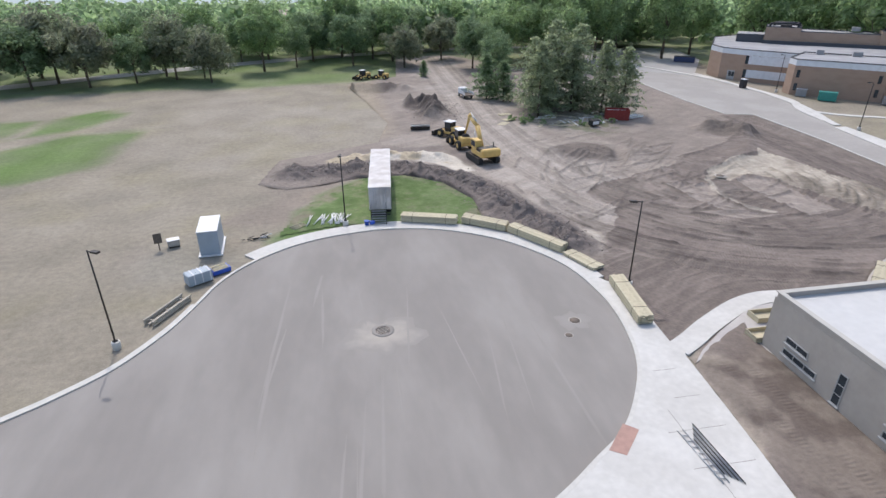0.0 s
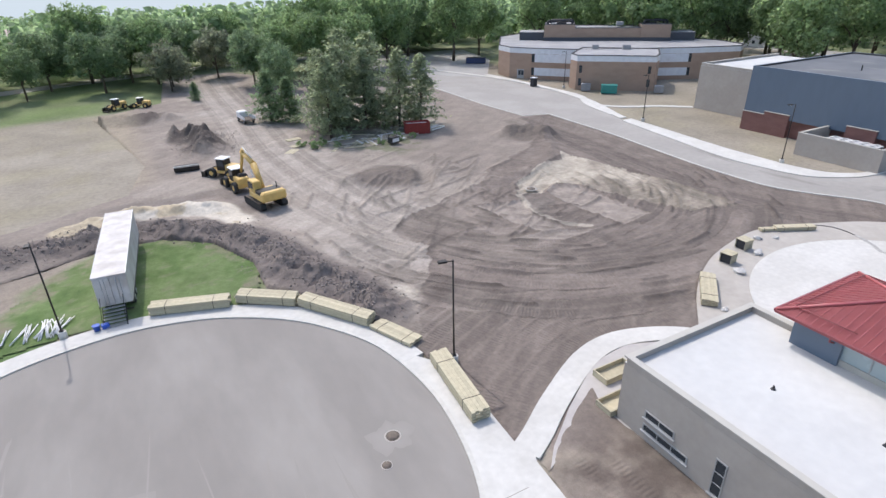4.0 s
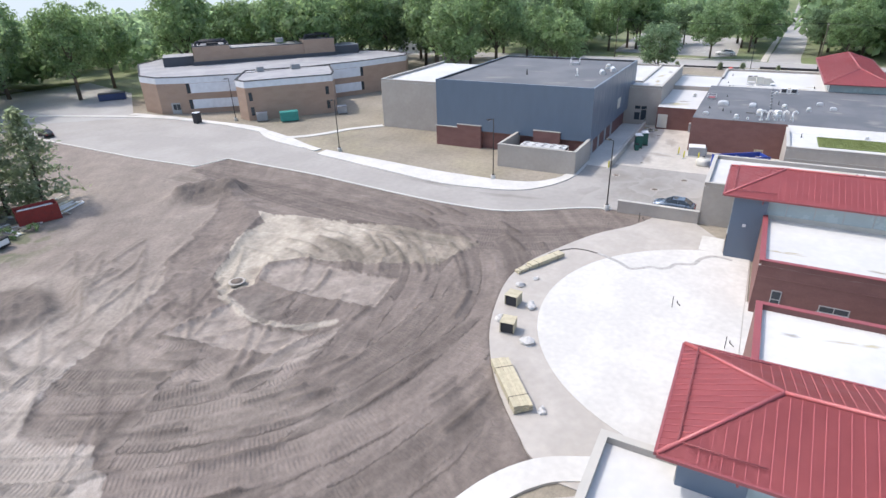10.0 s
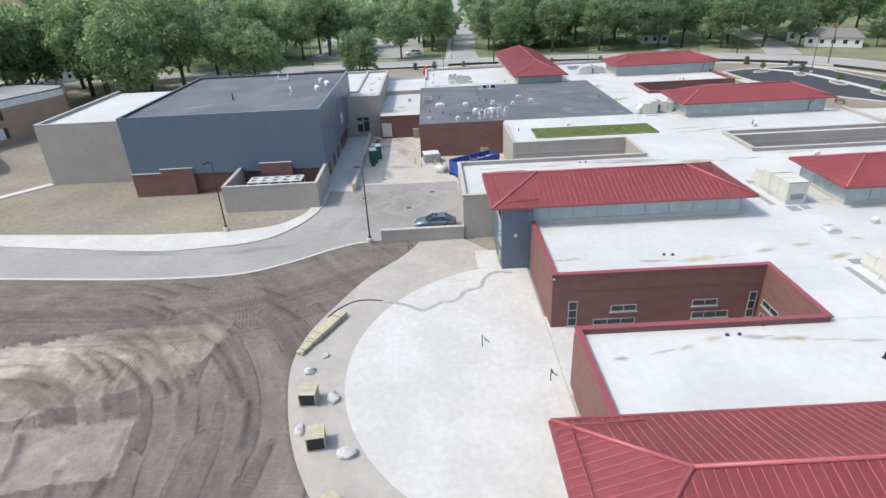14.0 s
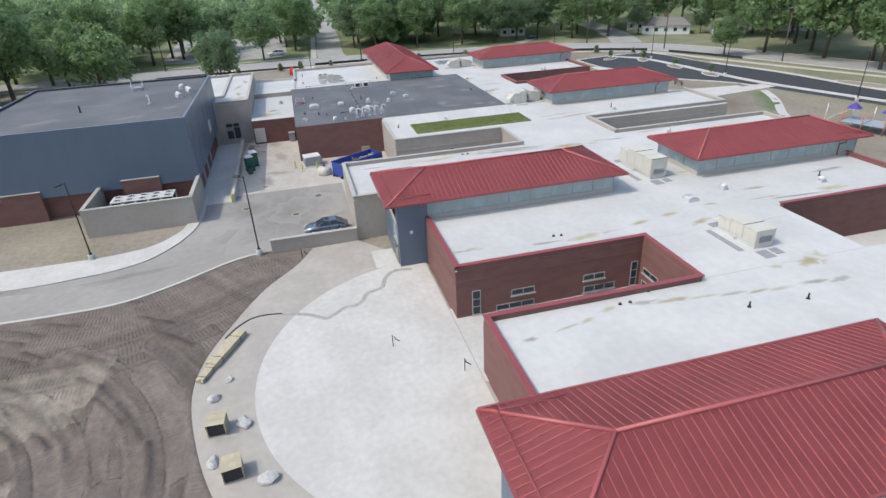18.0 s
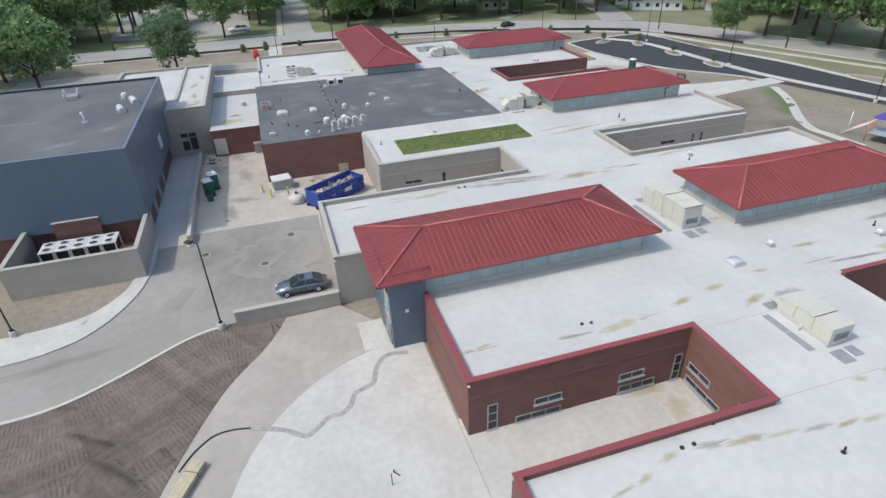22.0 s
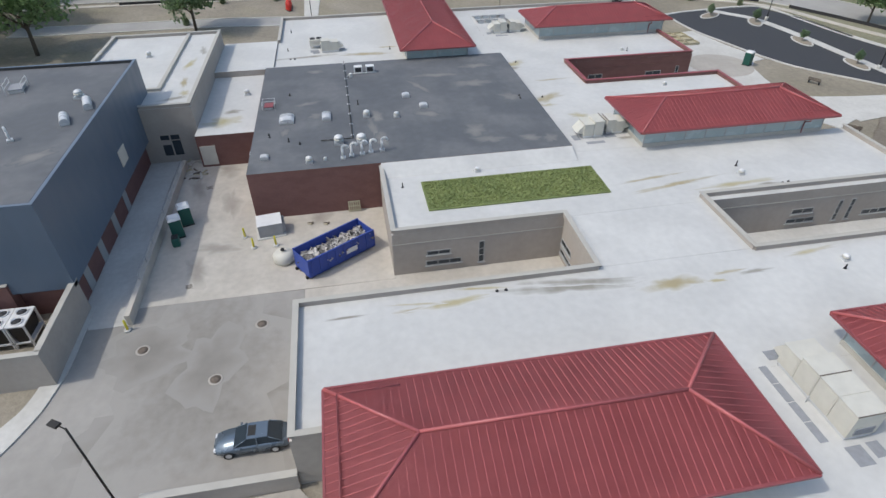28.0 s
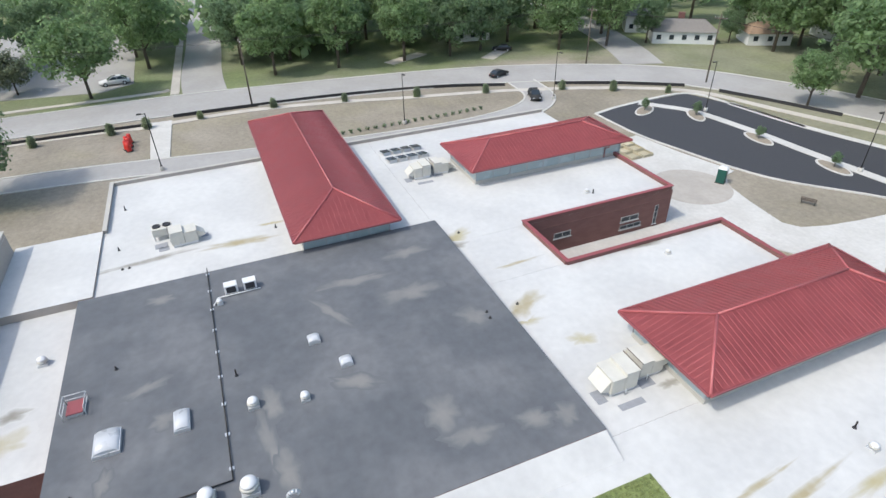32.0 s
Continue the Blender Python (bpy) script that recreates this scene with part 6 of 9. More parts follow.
for u in (-1.8, 0, 1.8):
    part("stake", B(u - 0.06, -0.6, 0.22, u + 0.06, 0.6, 0.3), bpy.data.materials["grey_timber"], rl)
# scaffold bars on the pale pavement
sc = thing("scaffold_parts", "steel scaffold bars and timbers lying on concrete", "scaffold", at(20.9, 10.0, 0.13, 94))
for k in range(7):
    part("bar", tube(bmesh.new(), (-2.6 + k * 0.15, -0.5 + k * 0.12, 0.05), (2.4 - k * 0.2, -0.55 + k * 0.13, 0.05 + 0.02 * (k % 2)), 0.035, n=6), M_STEEL if k % 2 else M_DARKMETAL, sc)
for k in range(8):
    part("rung", tube(bmesh.new(), (-2.0 + k * 0.5, 0.35, 0.08), (-1.9 + k * 0.5, 0.75, 0.08), 0.04, n=6), M_STEEL, sc)
part("side_rail", tube(bmesh.new(), (-2.3, 0.35, 0.06), (2.1, 0.4, 0.06), 0.04, n=6), M_STEEL, sc)
part("side_rail", tube(bmesh.new(), (-2.3, 0.75, 0.06), (2.1, 0.8, 0.06), 0.04, n=6), M_STEEL, sc)
tactile = slab(bmesh.new(), [(14.9, 11.3), (15.8, 10.7), (17.6, 12.6), (16.8, 13.3)], 0.1, 0.135)
tagged(part("tactile_plate", tactile, material("dull_red_plate", (0.36, 0.22, 0.18), 0.8, var=0.12, scale=3)), "dull red tactile plate at the kerb ramp", "paving plate", kind="structure")


def manhole(x, y, r, ring, label, grate=False, z=0.02, collar=None):
    e = thing("manhole", label, "manhole", at(x, y, z, 20))
    part("collar", lathe(bmesh.new(), [(ring, -0.05), (ring, 0.012), (r, 0.016), (r * 0.98, 0.0)], 28), collar or M_CONC_RING, e, "dusty collar")
    part("frame", lathe(bmesh.new(), [(r, -0.05), (r, 0.022), (r * 0.9, 0.022), (r * 0.9, 0.0)], 24), M_RUST, e)
    if grate:
        for k in range(5):
            part("bar", B(-r * 0.8, -r * 0.7 + k * r * 0.33, 0.0, r * 0.8, -r * 0.6 + k * r * 0.33, 0.035), M_DARKMETAL, e)
    else:
        part("cover", lathe(bmesh.new(), [(r * 0.88, 0.0), (r * 0.88, 0.024), (0.05, 0.028)], 24), M_RUST, e)
    return e


manhole(2.1, 27.0, 0.6, 0.95, "round storm drain with iron grate in asphalt", True, collar=M_ASPHALT)
manhole(18.4, 25.6, 0.45, 0.55, "round iron manhole cover in asphalt")
manhole(17.1, 23.6, 0.3, 0.36, "small iron valve cover in asphalt")
manhole(53.2, 57.1, 0.6, 0.82, "raised manhole ring in the graded soil", z=0.28)
for x, y in ((100.5, 31.5), (96.5, 25.5), (101.8, 22.5)):
    manhole(x, y, 0.4, 0.55, "round iron cover in the yard paving", z=0.0)


def wheel(e, x, y, z, r, w, mat=M_BLACK):
    o = part("wheel", tube(bmesh.new(), (x - w / 2, y, z), (x + w / 2, y, z), r, n=20), mat, e)
    part("tyre_wall", lathe(bmesh.new(), [(r * 0.92, -w / 2 - 0.02), (r * 1.02, -w / 4), (r * 1.02, w / 4), (r * 0.92, w / 2 + 0.02)], 20), M_BLACK, o, m=pose(x, y, z, 0, 90, 0))
    part("rim", tube(bmesh.new(), (x - w / 2 - 0.03, y, z), (x + w / 2 + 0.03, y, z), r * 0.5, n=14), M_YELLOW if mat == M_BLACK else M_STEEL, o)
    return o


def excavator(x, y, turn):
    e = thing("excavator", "yellow tracked excavator with raised boom on dirt", "excavator", at(x, y, 0.05, turn, 1.12))
    for s in (-1, 1):
        bm = bmesh.new()
        prof = arc(0, 0, 0.45, 90, 270, 8)
        pts = [(p[0] - 1.75, p[1] + 0.45) for p in prof] + [(-p[0] + 1.75, -p[1] + 0.45) for p in prof]
        lo = [bm.verts.new((s * 1.3 - 0.32, u, v)) for u, v in pts]
        hi = [bm.verts.new((s * 1.3 + 0.32, u, v)) for u, v in pts]
        bm.faces.new(lo)
        bm.faces.new(hi[::-1])
        for i in range(len(pts)):
            bm.faces.new((lo[i], hi[i], hi[(i + 1) % len(pts)], lo[(i + 1) % len(pts)]))
        bmesh.ops.recalc_face_normals(bm, faces=bm.faces)
        t = part("track", bm, M_BLACK, e)
        for k in range(11):
            part("shoe", B(s * 1.3 - 0.34, -1.8 + k * 0.34, 0.88, s * 1.3 + 0.34, -1.62 + k * 0.34, 0.94), M_RUST, t)
    part("turntable", tube(bmesh.new(), (0, 0, 0.7), (0, 0, 1.1), 0.8, n=20), M_DARKMETAL, e)
    part("house", B(-1.4, -2.4, 1.1, 1.4, 0.9, 1.75, bevel=0.06), M_YELLOW, e)
    part("counterweight", B(-1.42, -2.75, 1.15, 1.42, -1.9, 2.25, bevel=0.18), M_YELLOW, e)
    part("engine_hood", B(-1.35, -1.9, 1.75, 1.35, -0.6, 2.2, bevel=0.08), M_DARKMETAL, e)
    cab_ = part("cab", B(-1.38, -0.5, 1.75, -0.45, 1.1, 3.05, bevel=0.08), M_YELLOW, e)
    part("window", B(-1.41, -0.3, 2.15, -1.385, 0.95, 2.9), M_GLASS, cab_)
    part("window", B(-1.3, 1.1, 1.95, -0.53, 1.125, 2.9), M_GLASS, cab_)
    part("exhaust", tube(bmesh.new(), (0.9, -1.4, 2.2), (0.9, -1.4, 2.9), 0.06, n=8), M_DARKMETAL, e)
    b = [Vector((0.1, 0.5, 1.7)), Vector((0.1, 2.2, 4.3)), Vector((0.1, 5.2, 5.1))]
    bm = bmesh.new()
    for p, q, w0, w1 in ((b[0], b[1], 0.28, 0.4), (b[1], b[2], 0.4, 0.24)):
        tube(bm, p, q, w0, w1, 4)
    part("boom", bm, M_YELLOW, e)
    bm = bmesh.new()
    tube(bm, Vector((0.1, 4.6, 5.5)), Vector((0.1, 6.3, 2.3)), 0.26, 0.16, 4)
    part("stick", bm, M_YELLOW, e)
    bm = bmesh.new()
    tube(bm, (-0.35, 1.2, 1.6), (-0.25, 2.4, 3.6), 0.07, n=8)
    tube(bm, (0.55, 1.2, 1.6), (0.45, 2.4, 3.6), 0.07, n=8)
    tube(bm, (0.1, 2.6, 4.9), (0.1, 4.5, 5.7), 0.08, n=8)
    part("cylinder", bm, M_STEEL, e)
    bm = B(-0.5, 5.7, 0.9, 0.7, 6.7, 2.2, bevel=0.25)
    part("bucket", bm, M_DARKMETAL, e)
    return e


excavator(21.4, 71.0, 12)


def wheel_loader(x, y, turn, s, label):
    e = thing("wheel_loader", label, "loader", at(x, y, 0.05, turn, s))
    part("chassis", B(-0.85, -2.8, 0.7, 0.85, 1.6, 1.15, bevel=0.05), M_YELLOW, e)
    part("engine_hood", B(-0.8, -3.0, 1.15, 0.8, -1.0, 2.1, bevel=0.12), M_YELLOW, e)
    c = part("cab", B(-0.75, -1.0, 1.15, 0.75, 0.55, 2.9, bevel=0.08), M_DARKMETAL, e)
    part("cab_roof", B(-0.85, -1.1, 2.9, 0.85, 0.7, 3.02, bevel=0.03), M_WHITEP, c, "white cab roof")
    for s2 in (-1, 1):
        part("window", B(s2 * 0.76 - 0.01, -0.85, 1.8, s2 * 0.76 + 0.01, 0.4, 2.75), M_GLASS, c)
        for yy in (-2.0, 1.3):
            wheel(e, s2 * 1.05, yy, 0.75, 0.75, 0.5)
        bm = bmesh.new()
        tube(bm, (s2 * 0.5, 0.7, 1.5), (s2 * 0.55, 2.6, 0.7), 0.13, n=4)
        part("lift_arm", bm, M_YELLOW, e)
    bm = bmesh.new()
    box(bm, -1.35, 2.4, 0.1, 1.35, 2.5, 1.1)
    box(bm, -1.35, 2.5, 0.05, 1.35, 3.3, 0.14)
    box(bm, -1.35, 2.4, 0.1, -1.27, 3.2, 0.9)
    box(bm, 1.27, 2.4, 0.1, 1.35, 3.2, 0.9)
    part("bucket", bm, M_DARKMETAL, e)
    return e


wheel_loader(19.5, 79.4, 10, 1.0, "yellow wheel loader with white roof on dirt")
wheel_loader(18.8, 85.6, 40, 0.95, "yellow backhoe loader standing behind the excavator")
wheel_loader(6.5, 147.5, 120, 0.8, "small yellow compact loader at the field's end")
wheel_loader(11.5, 147.2, 60, 0.75, "small yellow compact loader at the field's end")
gp = thing("steel_bucket", "black steel excavator bucket lying on the dirt", "bucket", at(14.4, 91.5, 0.05, -5))
part("shell", B(-1.8, -0.6, 0, 1.8, 0.6, 0.9, bevel=0.2), M_DARKMETAL, gp)
part("lip", B(-1.8, -0.68, 0.75, 1.8, -0.55, 0.95), M_STEEL, gp)
pk = thing("flatbed_truck", "small white flatbed truck on the haul road", "truck", at(29.0, 119.0, 0.05, 8))
part("bed", B(-1.1, -2.4, 0.7, 1.1, 1.0, 0.9, bevel=0.03), M_RUST, pk)
part("cab", B(-0.95, 1.0, 0.55, 0.95, 2.7, 2.0, bevel=0.2), M_WHITEP, pk)
for s in (-1, 1):
    part("stake_side", B(s * 1.08 - 0.04, -2.4, 0.9, s * 1.08 + 0.04, 1.0, 1.5), M_WHITEP, pk)
    for yy in (-1.5, 1.9):
        wheel(pk, s * 0.9, yy, 0.42, 0.42, 0.28, M_DARKMETAL)
rc = thing("waste_skip", "red steel waste skip under the conifers", "skip", at(54.2, 92.8, 0.05, -18))
for a in ((-2.3, -1.1, 2.3, -1.02), (-2.3, 1.02, 2.3, 1.1), (-2.3, -1.02, -2.22, 1.02), (2.22, -1.02, 2.3, 1.02)):
    part("side", B(a[0], a[1], 0.1, a[2], a[3], 2.0), M_REDSTEEL, rc)
part("floor", B(-2.3, -1.1, 0, 2.3, 1.1, 0.1), M_REDSTEEL, rc)
part("rubble", B(-2.15, -1.0, 0.1, 2.15, 1.0, 1.7, bevel=0.3), M_WHITEP, rc)
for k in range(7):
    part("rib", B(-2.1 + k * 0.68, -1.16, 0.15, -1.98 + k * 0.68, -1.1, 1.95), M_REDSTEEL, rc)
# weeds and low bushes round the planks
wd_ = random.Random(19)
for x, y, sz in ((33.3, 94.8, 0.9), (34.2, 92.0, 1.1), (36.5, 93.6, 1.0), (38.4, 91.6, 0.7), (45.4, 89.2, 0.8), (49.0, 90.2, 1.0), (52.0, 90.0, 0.7), (55.4, 95.5, 0.9)):
    e = thing("bush", "low green weeds and brush among stored planks", "bush", at(x, y, 0.0, wd_.uniform(0, 360), sz), "bushes round the planks")
    V, F = crown_arrays(int(x * 10), 1.25, 1.5, 0.02, 16, 34, 0.13)
    o = new("foliage", mesh_from("foliage", V, F, M_LEAF))
    o.parent = e
    bm = bmesh.new()
    for k in range(4):
        tube(bm, (0, 0, -0.05), (math.cos(k * 1.6) * 0.6, math.sin(k * 1.6) * 0.6, 0.8), 0.03, 0.01, 5)
    part("stem", bm, M_BARK, e)
# timbers, mats and clutter under the conifers
cl = random.Random(8)
for k in range(60):
    x, y = cl.uniform(35, 59), 0
    y = 88.5 + (x - 36) * 0.18 + cl.uniform(-0.5, 7)
    e = thing("timber_pile", "pale planks and offcuts lying under the conifers", "timber", at(x, y, 0.03, cl.uniform(0, 180)), "planks under the conifers")
    ln = cl.uniform(0.8, 2.6)
    for i in range(cl.randint(1, 4)):
        part("plank", B(-ln, i * 0.3 - 0.3, 0.02 + 0.06 * (i % 2), ln, i * 0.3 - 0.04, 0.14 + 0.06 * (i % 2)), cl.choice([M_LUMBER, M_WHITEP, bpy.data.materials["grey_timber"]]), e)
for x, y, a in ((30.8, 92.6, 50), (32.7, 95.8, 20), (33.2, 100.2, 10)):
    e = thing("timber_mat", "pale timber access mat on dirt", "mat", at(x, y, 0.06, a), "timber mats on the haul road")
    for i in range(5):
        part("plank", B(-1.3, i * 0.3 - 0.75, 0, 1.3, i * 0.3 - 0.48, 0.14), M_LUMBER, e)
bx = thing("generator", "black and white site generator", "generator", at(47.3, 88.0, 0.05, 15))
part("body", B(-0.9, -0.6, 0.2, 0.9, 0.6, 1.3, bevel=0.08), M_BLACK, bx)
part("panel", B(-0.7, -0.63, 0.5, 0.7, -0.6, 1.1), M_WHITEP, bx)
# the clods of the topsoil bank
rb = np.random.RandomState(4)
Vc, Fc, off = [], [], 0
cube = np.array([(-1, -1, -1), (1, -1, -1), (1, 1, -1), (-1, 1, -1), (-1, -1, 1), (1, -1, 1), (1, 1, 1), (-1, 1, 1)], float)
faces8 = np.array([(3, 2, 1, 0), (4, 5, 6, 7), (0, 1, 5, 4), (1, 2, 6, 5), (2, 3, 7, 6), (3, 0, 4, 7)])
cx, cy = [], []
for k in range(3200):
    p = Vector(BERM[rb.randint(len(BERM))])
    if rb.rand() < 0.18:
        p = Vector((rb.uniform(14, 25), rb.uniform(98, 114)))
    x, y = p.x + rb.normal() * 1.5, p.y + rb.normal() * 1.5
    if math.hypot(x - CUL[0], y - CUL[1]) > CUL[2] + 2.6:
        cx.append(x)
        cy.append(y)
cx, cy = np.array([cx]), np.array([cy])
cz = np.where(inside(cx, cy, SITE_POLY), soil_height(cx, cy), 0.0)
for x, y, z in zip(cx[0], cy[0], cz[0]):
    s = rb.uniform(0.02, 0.085)
    q = Euler(rb.rand(3) * 6).to_matrix()
    Vc.append((cube * rb.uniform(0.6, 1.1, (8, 3)) * s) @ np.array(q).T + np.array([x, y, z + s * 0.3]))
    Fc.append(faces8 + off)
    off += 8
clods = new("soil_clods", mesh_from("soil_clods", np.concatenate(Vc), np.concatenate(Fc), material("dark_clods", (0.19, 0.163, 0.147), 0.95, var=0.15, scale=4, island=0.2)))
tagged(clods, "dark clods of topsoil on the banks", "soil", kind="stuff")


# ---- windows, doors and things on and round the school ----
M_UNIT = material("cream_metal_unit", (0.55, 0.53, 0.47), 0.55, var=0.05, scale=1.5)
M_PAD = material("grey_walk_pad", (0.27, 0.28, 0.30), 0.85, var=0.1, scale=3)
M_ALU = material("bright_aluminium", (0.62, 0.63, 0.64), 0.35, metal=0.5, var=0.06)
M_SEDUM = material("yellow_green_sedum", (0.19, 0.225, 0.08), 0.95, var=0.3, scale=5.0, col2=(0.155, 0.195, 0.07), mix_scale=0.5, bump=0.9, bump_scale=9)
M_STAIN = material("ochre_stain", (0.45, 0.41, 0.32), 0.8, var=0.25, scale=1.4)
M_GREENP = material("dark_green_plastic", (0.012, 0.085, 0.065), 0.5, var=0.08)
M_YELLOWP = material("safety_yellow", (0.62, 0.55, 0.05), 0.5, var=0.06)
M_CAR = material("blue_grey_car_paint", (0.15, 0.19, 0.235), 0.25, metal=0.5, var=0.04)
M_BLUESTEEL = material("blue_skip_paint", (0.025, 0.06, 0.30), 0.5, var=0.12, scale=2)


def window(name, axis, v, u0, u1, z0, z1, panes, out, upright=False):
    """A framed window set in a wall at axis = v, facing out (+1 or -1), with a pale frame, a sill and dark panes."""
    e = thing(name, "dark window with pale frame and sill in the wall", "window", kind="structure")
    f, d = 0.07, 0.05 * out

    def bar(nm, a0, a1, b0, b1, dd, mat):
        lo, hi = min(v - 0.03 * out, v + dd), max(v - 0.03 * out, v + dd)
        part(nm, B(lo, a0, b0, hi, a1, b1) if axis == "x" else B(a0, lo, b0, a1, hi, b1), mat, e)

    bar("frame", u0, u1, z0, z0 + f, d, M_FRAME)
    bar("frame", u0, u1, z1 - f, z1, d, M_FRAME)
    bar("frame", u0, u0 + f, z0 + f, z1 - f, d, M_FRAME)
    bar("frame", u1 - f, u1, z0 + f, z1 - f, d, M_FRAME)
    bar("sill", u0 - 0.08, u1 + 0.08, z0 - 0.09, z0, 0.14 * out, M_FRAME)
    for k in range(panes):
        if upright:
            a, b = z0 + f + (z1 - z0 - 2 * f) * k / panes, z0 + f + (z1 - z0 - 2 * f) * (k + 1) / panes
            bar("pane", u0 + f, u1 - f, a, b - 0.05, d * 0.4, M_GLASS)
            if k:
                bar("mullion", u0 + f, u1 - f, a - 0.05, a, d, M_FRAME)
        else:
            a, b = u0 + f + (u1 - u0 - 2 * f) * k / panes, u0 + f + (u1 - u0 - 2 * f) * (k + 1) / panes
            bar("pane", a + 0.025, b - 0.025, z0 + f, z1 - f, d * 0.4, M_GLASS)
            if k:
                bar("mullion", a - 0.025, a + 0.025, z0 + f, z1 - f, d, M_FRAME)
    return e


WINDOW_NO = iter(range(1, 100))


def windows(rows):
    for axis, v, u0, u1, z0, z1, n_, out, up in rows:
        window("window_%d" % next(WINDOW_NO), axis, v, u0, u1, z0, z1, n_, out, up)


# the tan wing beside the turning circle
windows([('x', 31.8, 15.4, 17.6, 1.75, 2.3, 2, -1, False), ('x', 31.8, 14.3, 17.6, 0.75, 1.3, 3, -1, False), ('x', 31.8, 12.0, 12.7, 0.25, 2.75, 3, -1, True), ('x', 31.8, 6.6, 8.8, 1.75, 2.3, 2, -1, False), ('x', 31.8, 5.5, 8.8, 0.75, 1.3, 3, -1, False), ('x', 31.8, 3.2, 3.9, 0.25, 2.75, 3, -1, True), ('y', -3.78, 66.0, 68.2, 1.6, 2.15, 2, 1, False), ('y', -3.78, 64.7, 68.2, 0.35, 0.9, 3, 1, False), ('y', -3.78, 62.6, 63.4, 0.2, 2.6, 3, 1, True), ('y', -4.5, 103.4, 105.7, 1.7, 2.3, 2, 1, False), ('y', -4.5, 102.5, 105.7, 0.7, 1.2, 3, 1, False)])
# the brick court
windows([('x', 68.7, 11.0, 11.75, 0.15, 2.5, 3, -1, True), ('x', 68.7, 6.2, 8.3, 1.35, 1.95, 2, -1, False), ('x', 68.7, 6.2, 9.65, 0.12, 0.7, 3, -1, False), ('x', 68.7, -0.35, 1.7, 1.5, 2.1, 2, -1, False), ('x', 68.7, -1.4, 1.6, 0.3, 0.95, 3, -1, False), ('x', 68.7, -3.5, -2.85, 0.15, 2.6, 3, -1, True)])
# the green court and the wing south of it
windows([('x', 105.9, 5.9, 8.1, 1.9, 2.4, 2, -1, False), ('x', 105.9, 4.9, 8.2, 0.75, 1.3, 3, -1, False), ('x', 105.9, 2.8, 3.35, 0.5, 2.9, 3, -1, True)])
# the long tan court
windows([('x', 105.9, -30.5, -28.1, 1.8, 2.4, 2, -1, False), ('x', 105.9, -31.0, -27.9, 0.7, 1.25, 3, -1, False), ('x', 105.9, -33.6, -33.1, 0.5, 2.9, 3, -1, True), ('x', 105.9, -35.0, -34.5, 0.5, 2.9, 3, -1, True), ('x', 105.9, -39.3, -36.3, 0.8, 1.4, 3, -1, False)])
# the far brick court
windows([('x', 143.2, -24.1, -21.9, 1.8, 2.5, 2, -1, False), ('x', 143.2, -33.4, -30.9, 1.7, 2.4, 2, -1, False), ('x', 143.2, -33.9, -30.9, 0.7, 1.25, 3, -1, False), ('x', 143.2, -36.2, -35.7, 0.4, 2.9, 3, -1, True)])
# the blue entrance towers under the red roofs
for x0, x1 in ((79.1, 87.4), (42.4, 50.4)):
    e = thing("entrance_tower", "blue-grey panelled entrance bay below the red roof", "entrance")
    part("wall", B(x0, 12.9, -0.3, x1, 15.85, 6.63), M_BLUE, e)
    dr = part("door", B(x0 + 0.5, 15.82, 0.05, x0 + 2.4, 15.9, 2.3), M_GLASS, e, "dark glazed door")
    part("frame", B(x0 + 0.4, 15.84, 2.3, x0 + 2.5, 15.94, 2.42), M_FRAME, dr)
    part("upper_window", B(x0 + 0.5, 15.82, 2.6, x0 + 2.4, 15.89, 4.6), M_FROST, e)
    part("lamp", B(x0 - 0.1, 14.4, 3.5, x0 + 0.02, 14.7, 3.8, bevel=0.02), M_WHITEP, e)
bm = slab(bmesh.new(), [(79.6, 16.0), (83.4, 16.0), (83.4, 18.2), (79.6, 18.2)], 0.0, 0.075)
tagged(part("door_step", bm, M_CONC), "pale concrete slab before the entrance", "pavement", kind="structure")
# downpipes and snow guards of the red roofs
for x0, x1, y0, y1 in ((41.7, 51.2, -8, 16.8), (78.6, 88.5, -7.9, 16.8), (79.5, 88.8, -39.5, -16.7), (116.0, 125.5, -39.6, -16.3), (153.1, 162.5, -39.4, -16.6)):
    south = y1 < 0
    yy = y0 + 3.4 if south else y1 - 3.4
    e = thing("downpipe", "dark red rain pipe below the eave", "downpipe", group="downpipes")
    bm = bmesh.new()
    tube(bm, (x0 + 0.12, yy, 6.7), (x0 + 0.12, yy, 6.25), 0.06, n=6)
    tube(bm, (x0 + 0.12, yy, 6.25), (x0 + 0.85, yy, 5.9), 0.06, n=6)
    tube(bm, (x0 + 0.85, yy, 5.9), (x0 + 0.85, yy, 4.56), 0.06, n=6)
    part("pipe", bm, M_COPING, e)
    ye = y0 if south else y1
    sgn = 1 if south else -1
    slope = (8.4 - 6.75) / ((x1 - x0) / 2)
    e = thing("snow_guard", "dull red metal snow guard rail on the red roof", "snow guard", group="snow guards")
    bm = bmesh.new()
    zz = 6.75 + 0.75 * slope + 0.16
    tube(bm, (x0 + 0.8, ye + sgn * 0.75, zz), (x1 - 0.8, ye + sgn * 0.75, zz), 0.04, n=6)
    part("rail", bm, M_COPING, e)
    for xx in (x0 + 0.75, x1 - 0.75):
        bm = bmesh.new()
        tube(bm, (xx, ye + sgn * 0.9, zz), (xx, ye + sgn * 4.4, zz), 0.035, n=6)
        part("rail", bm, M_COPING, e)


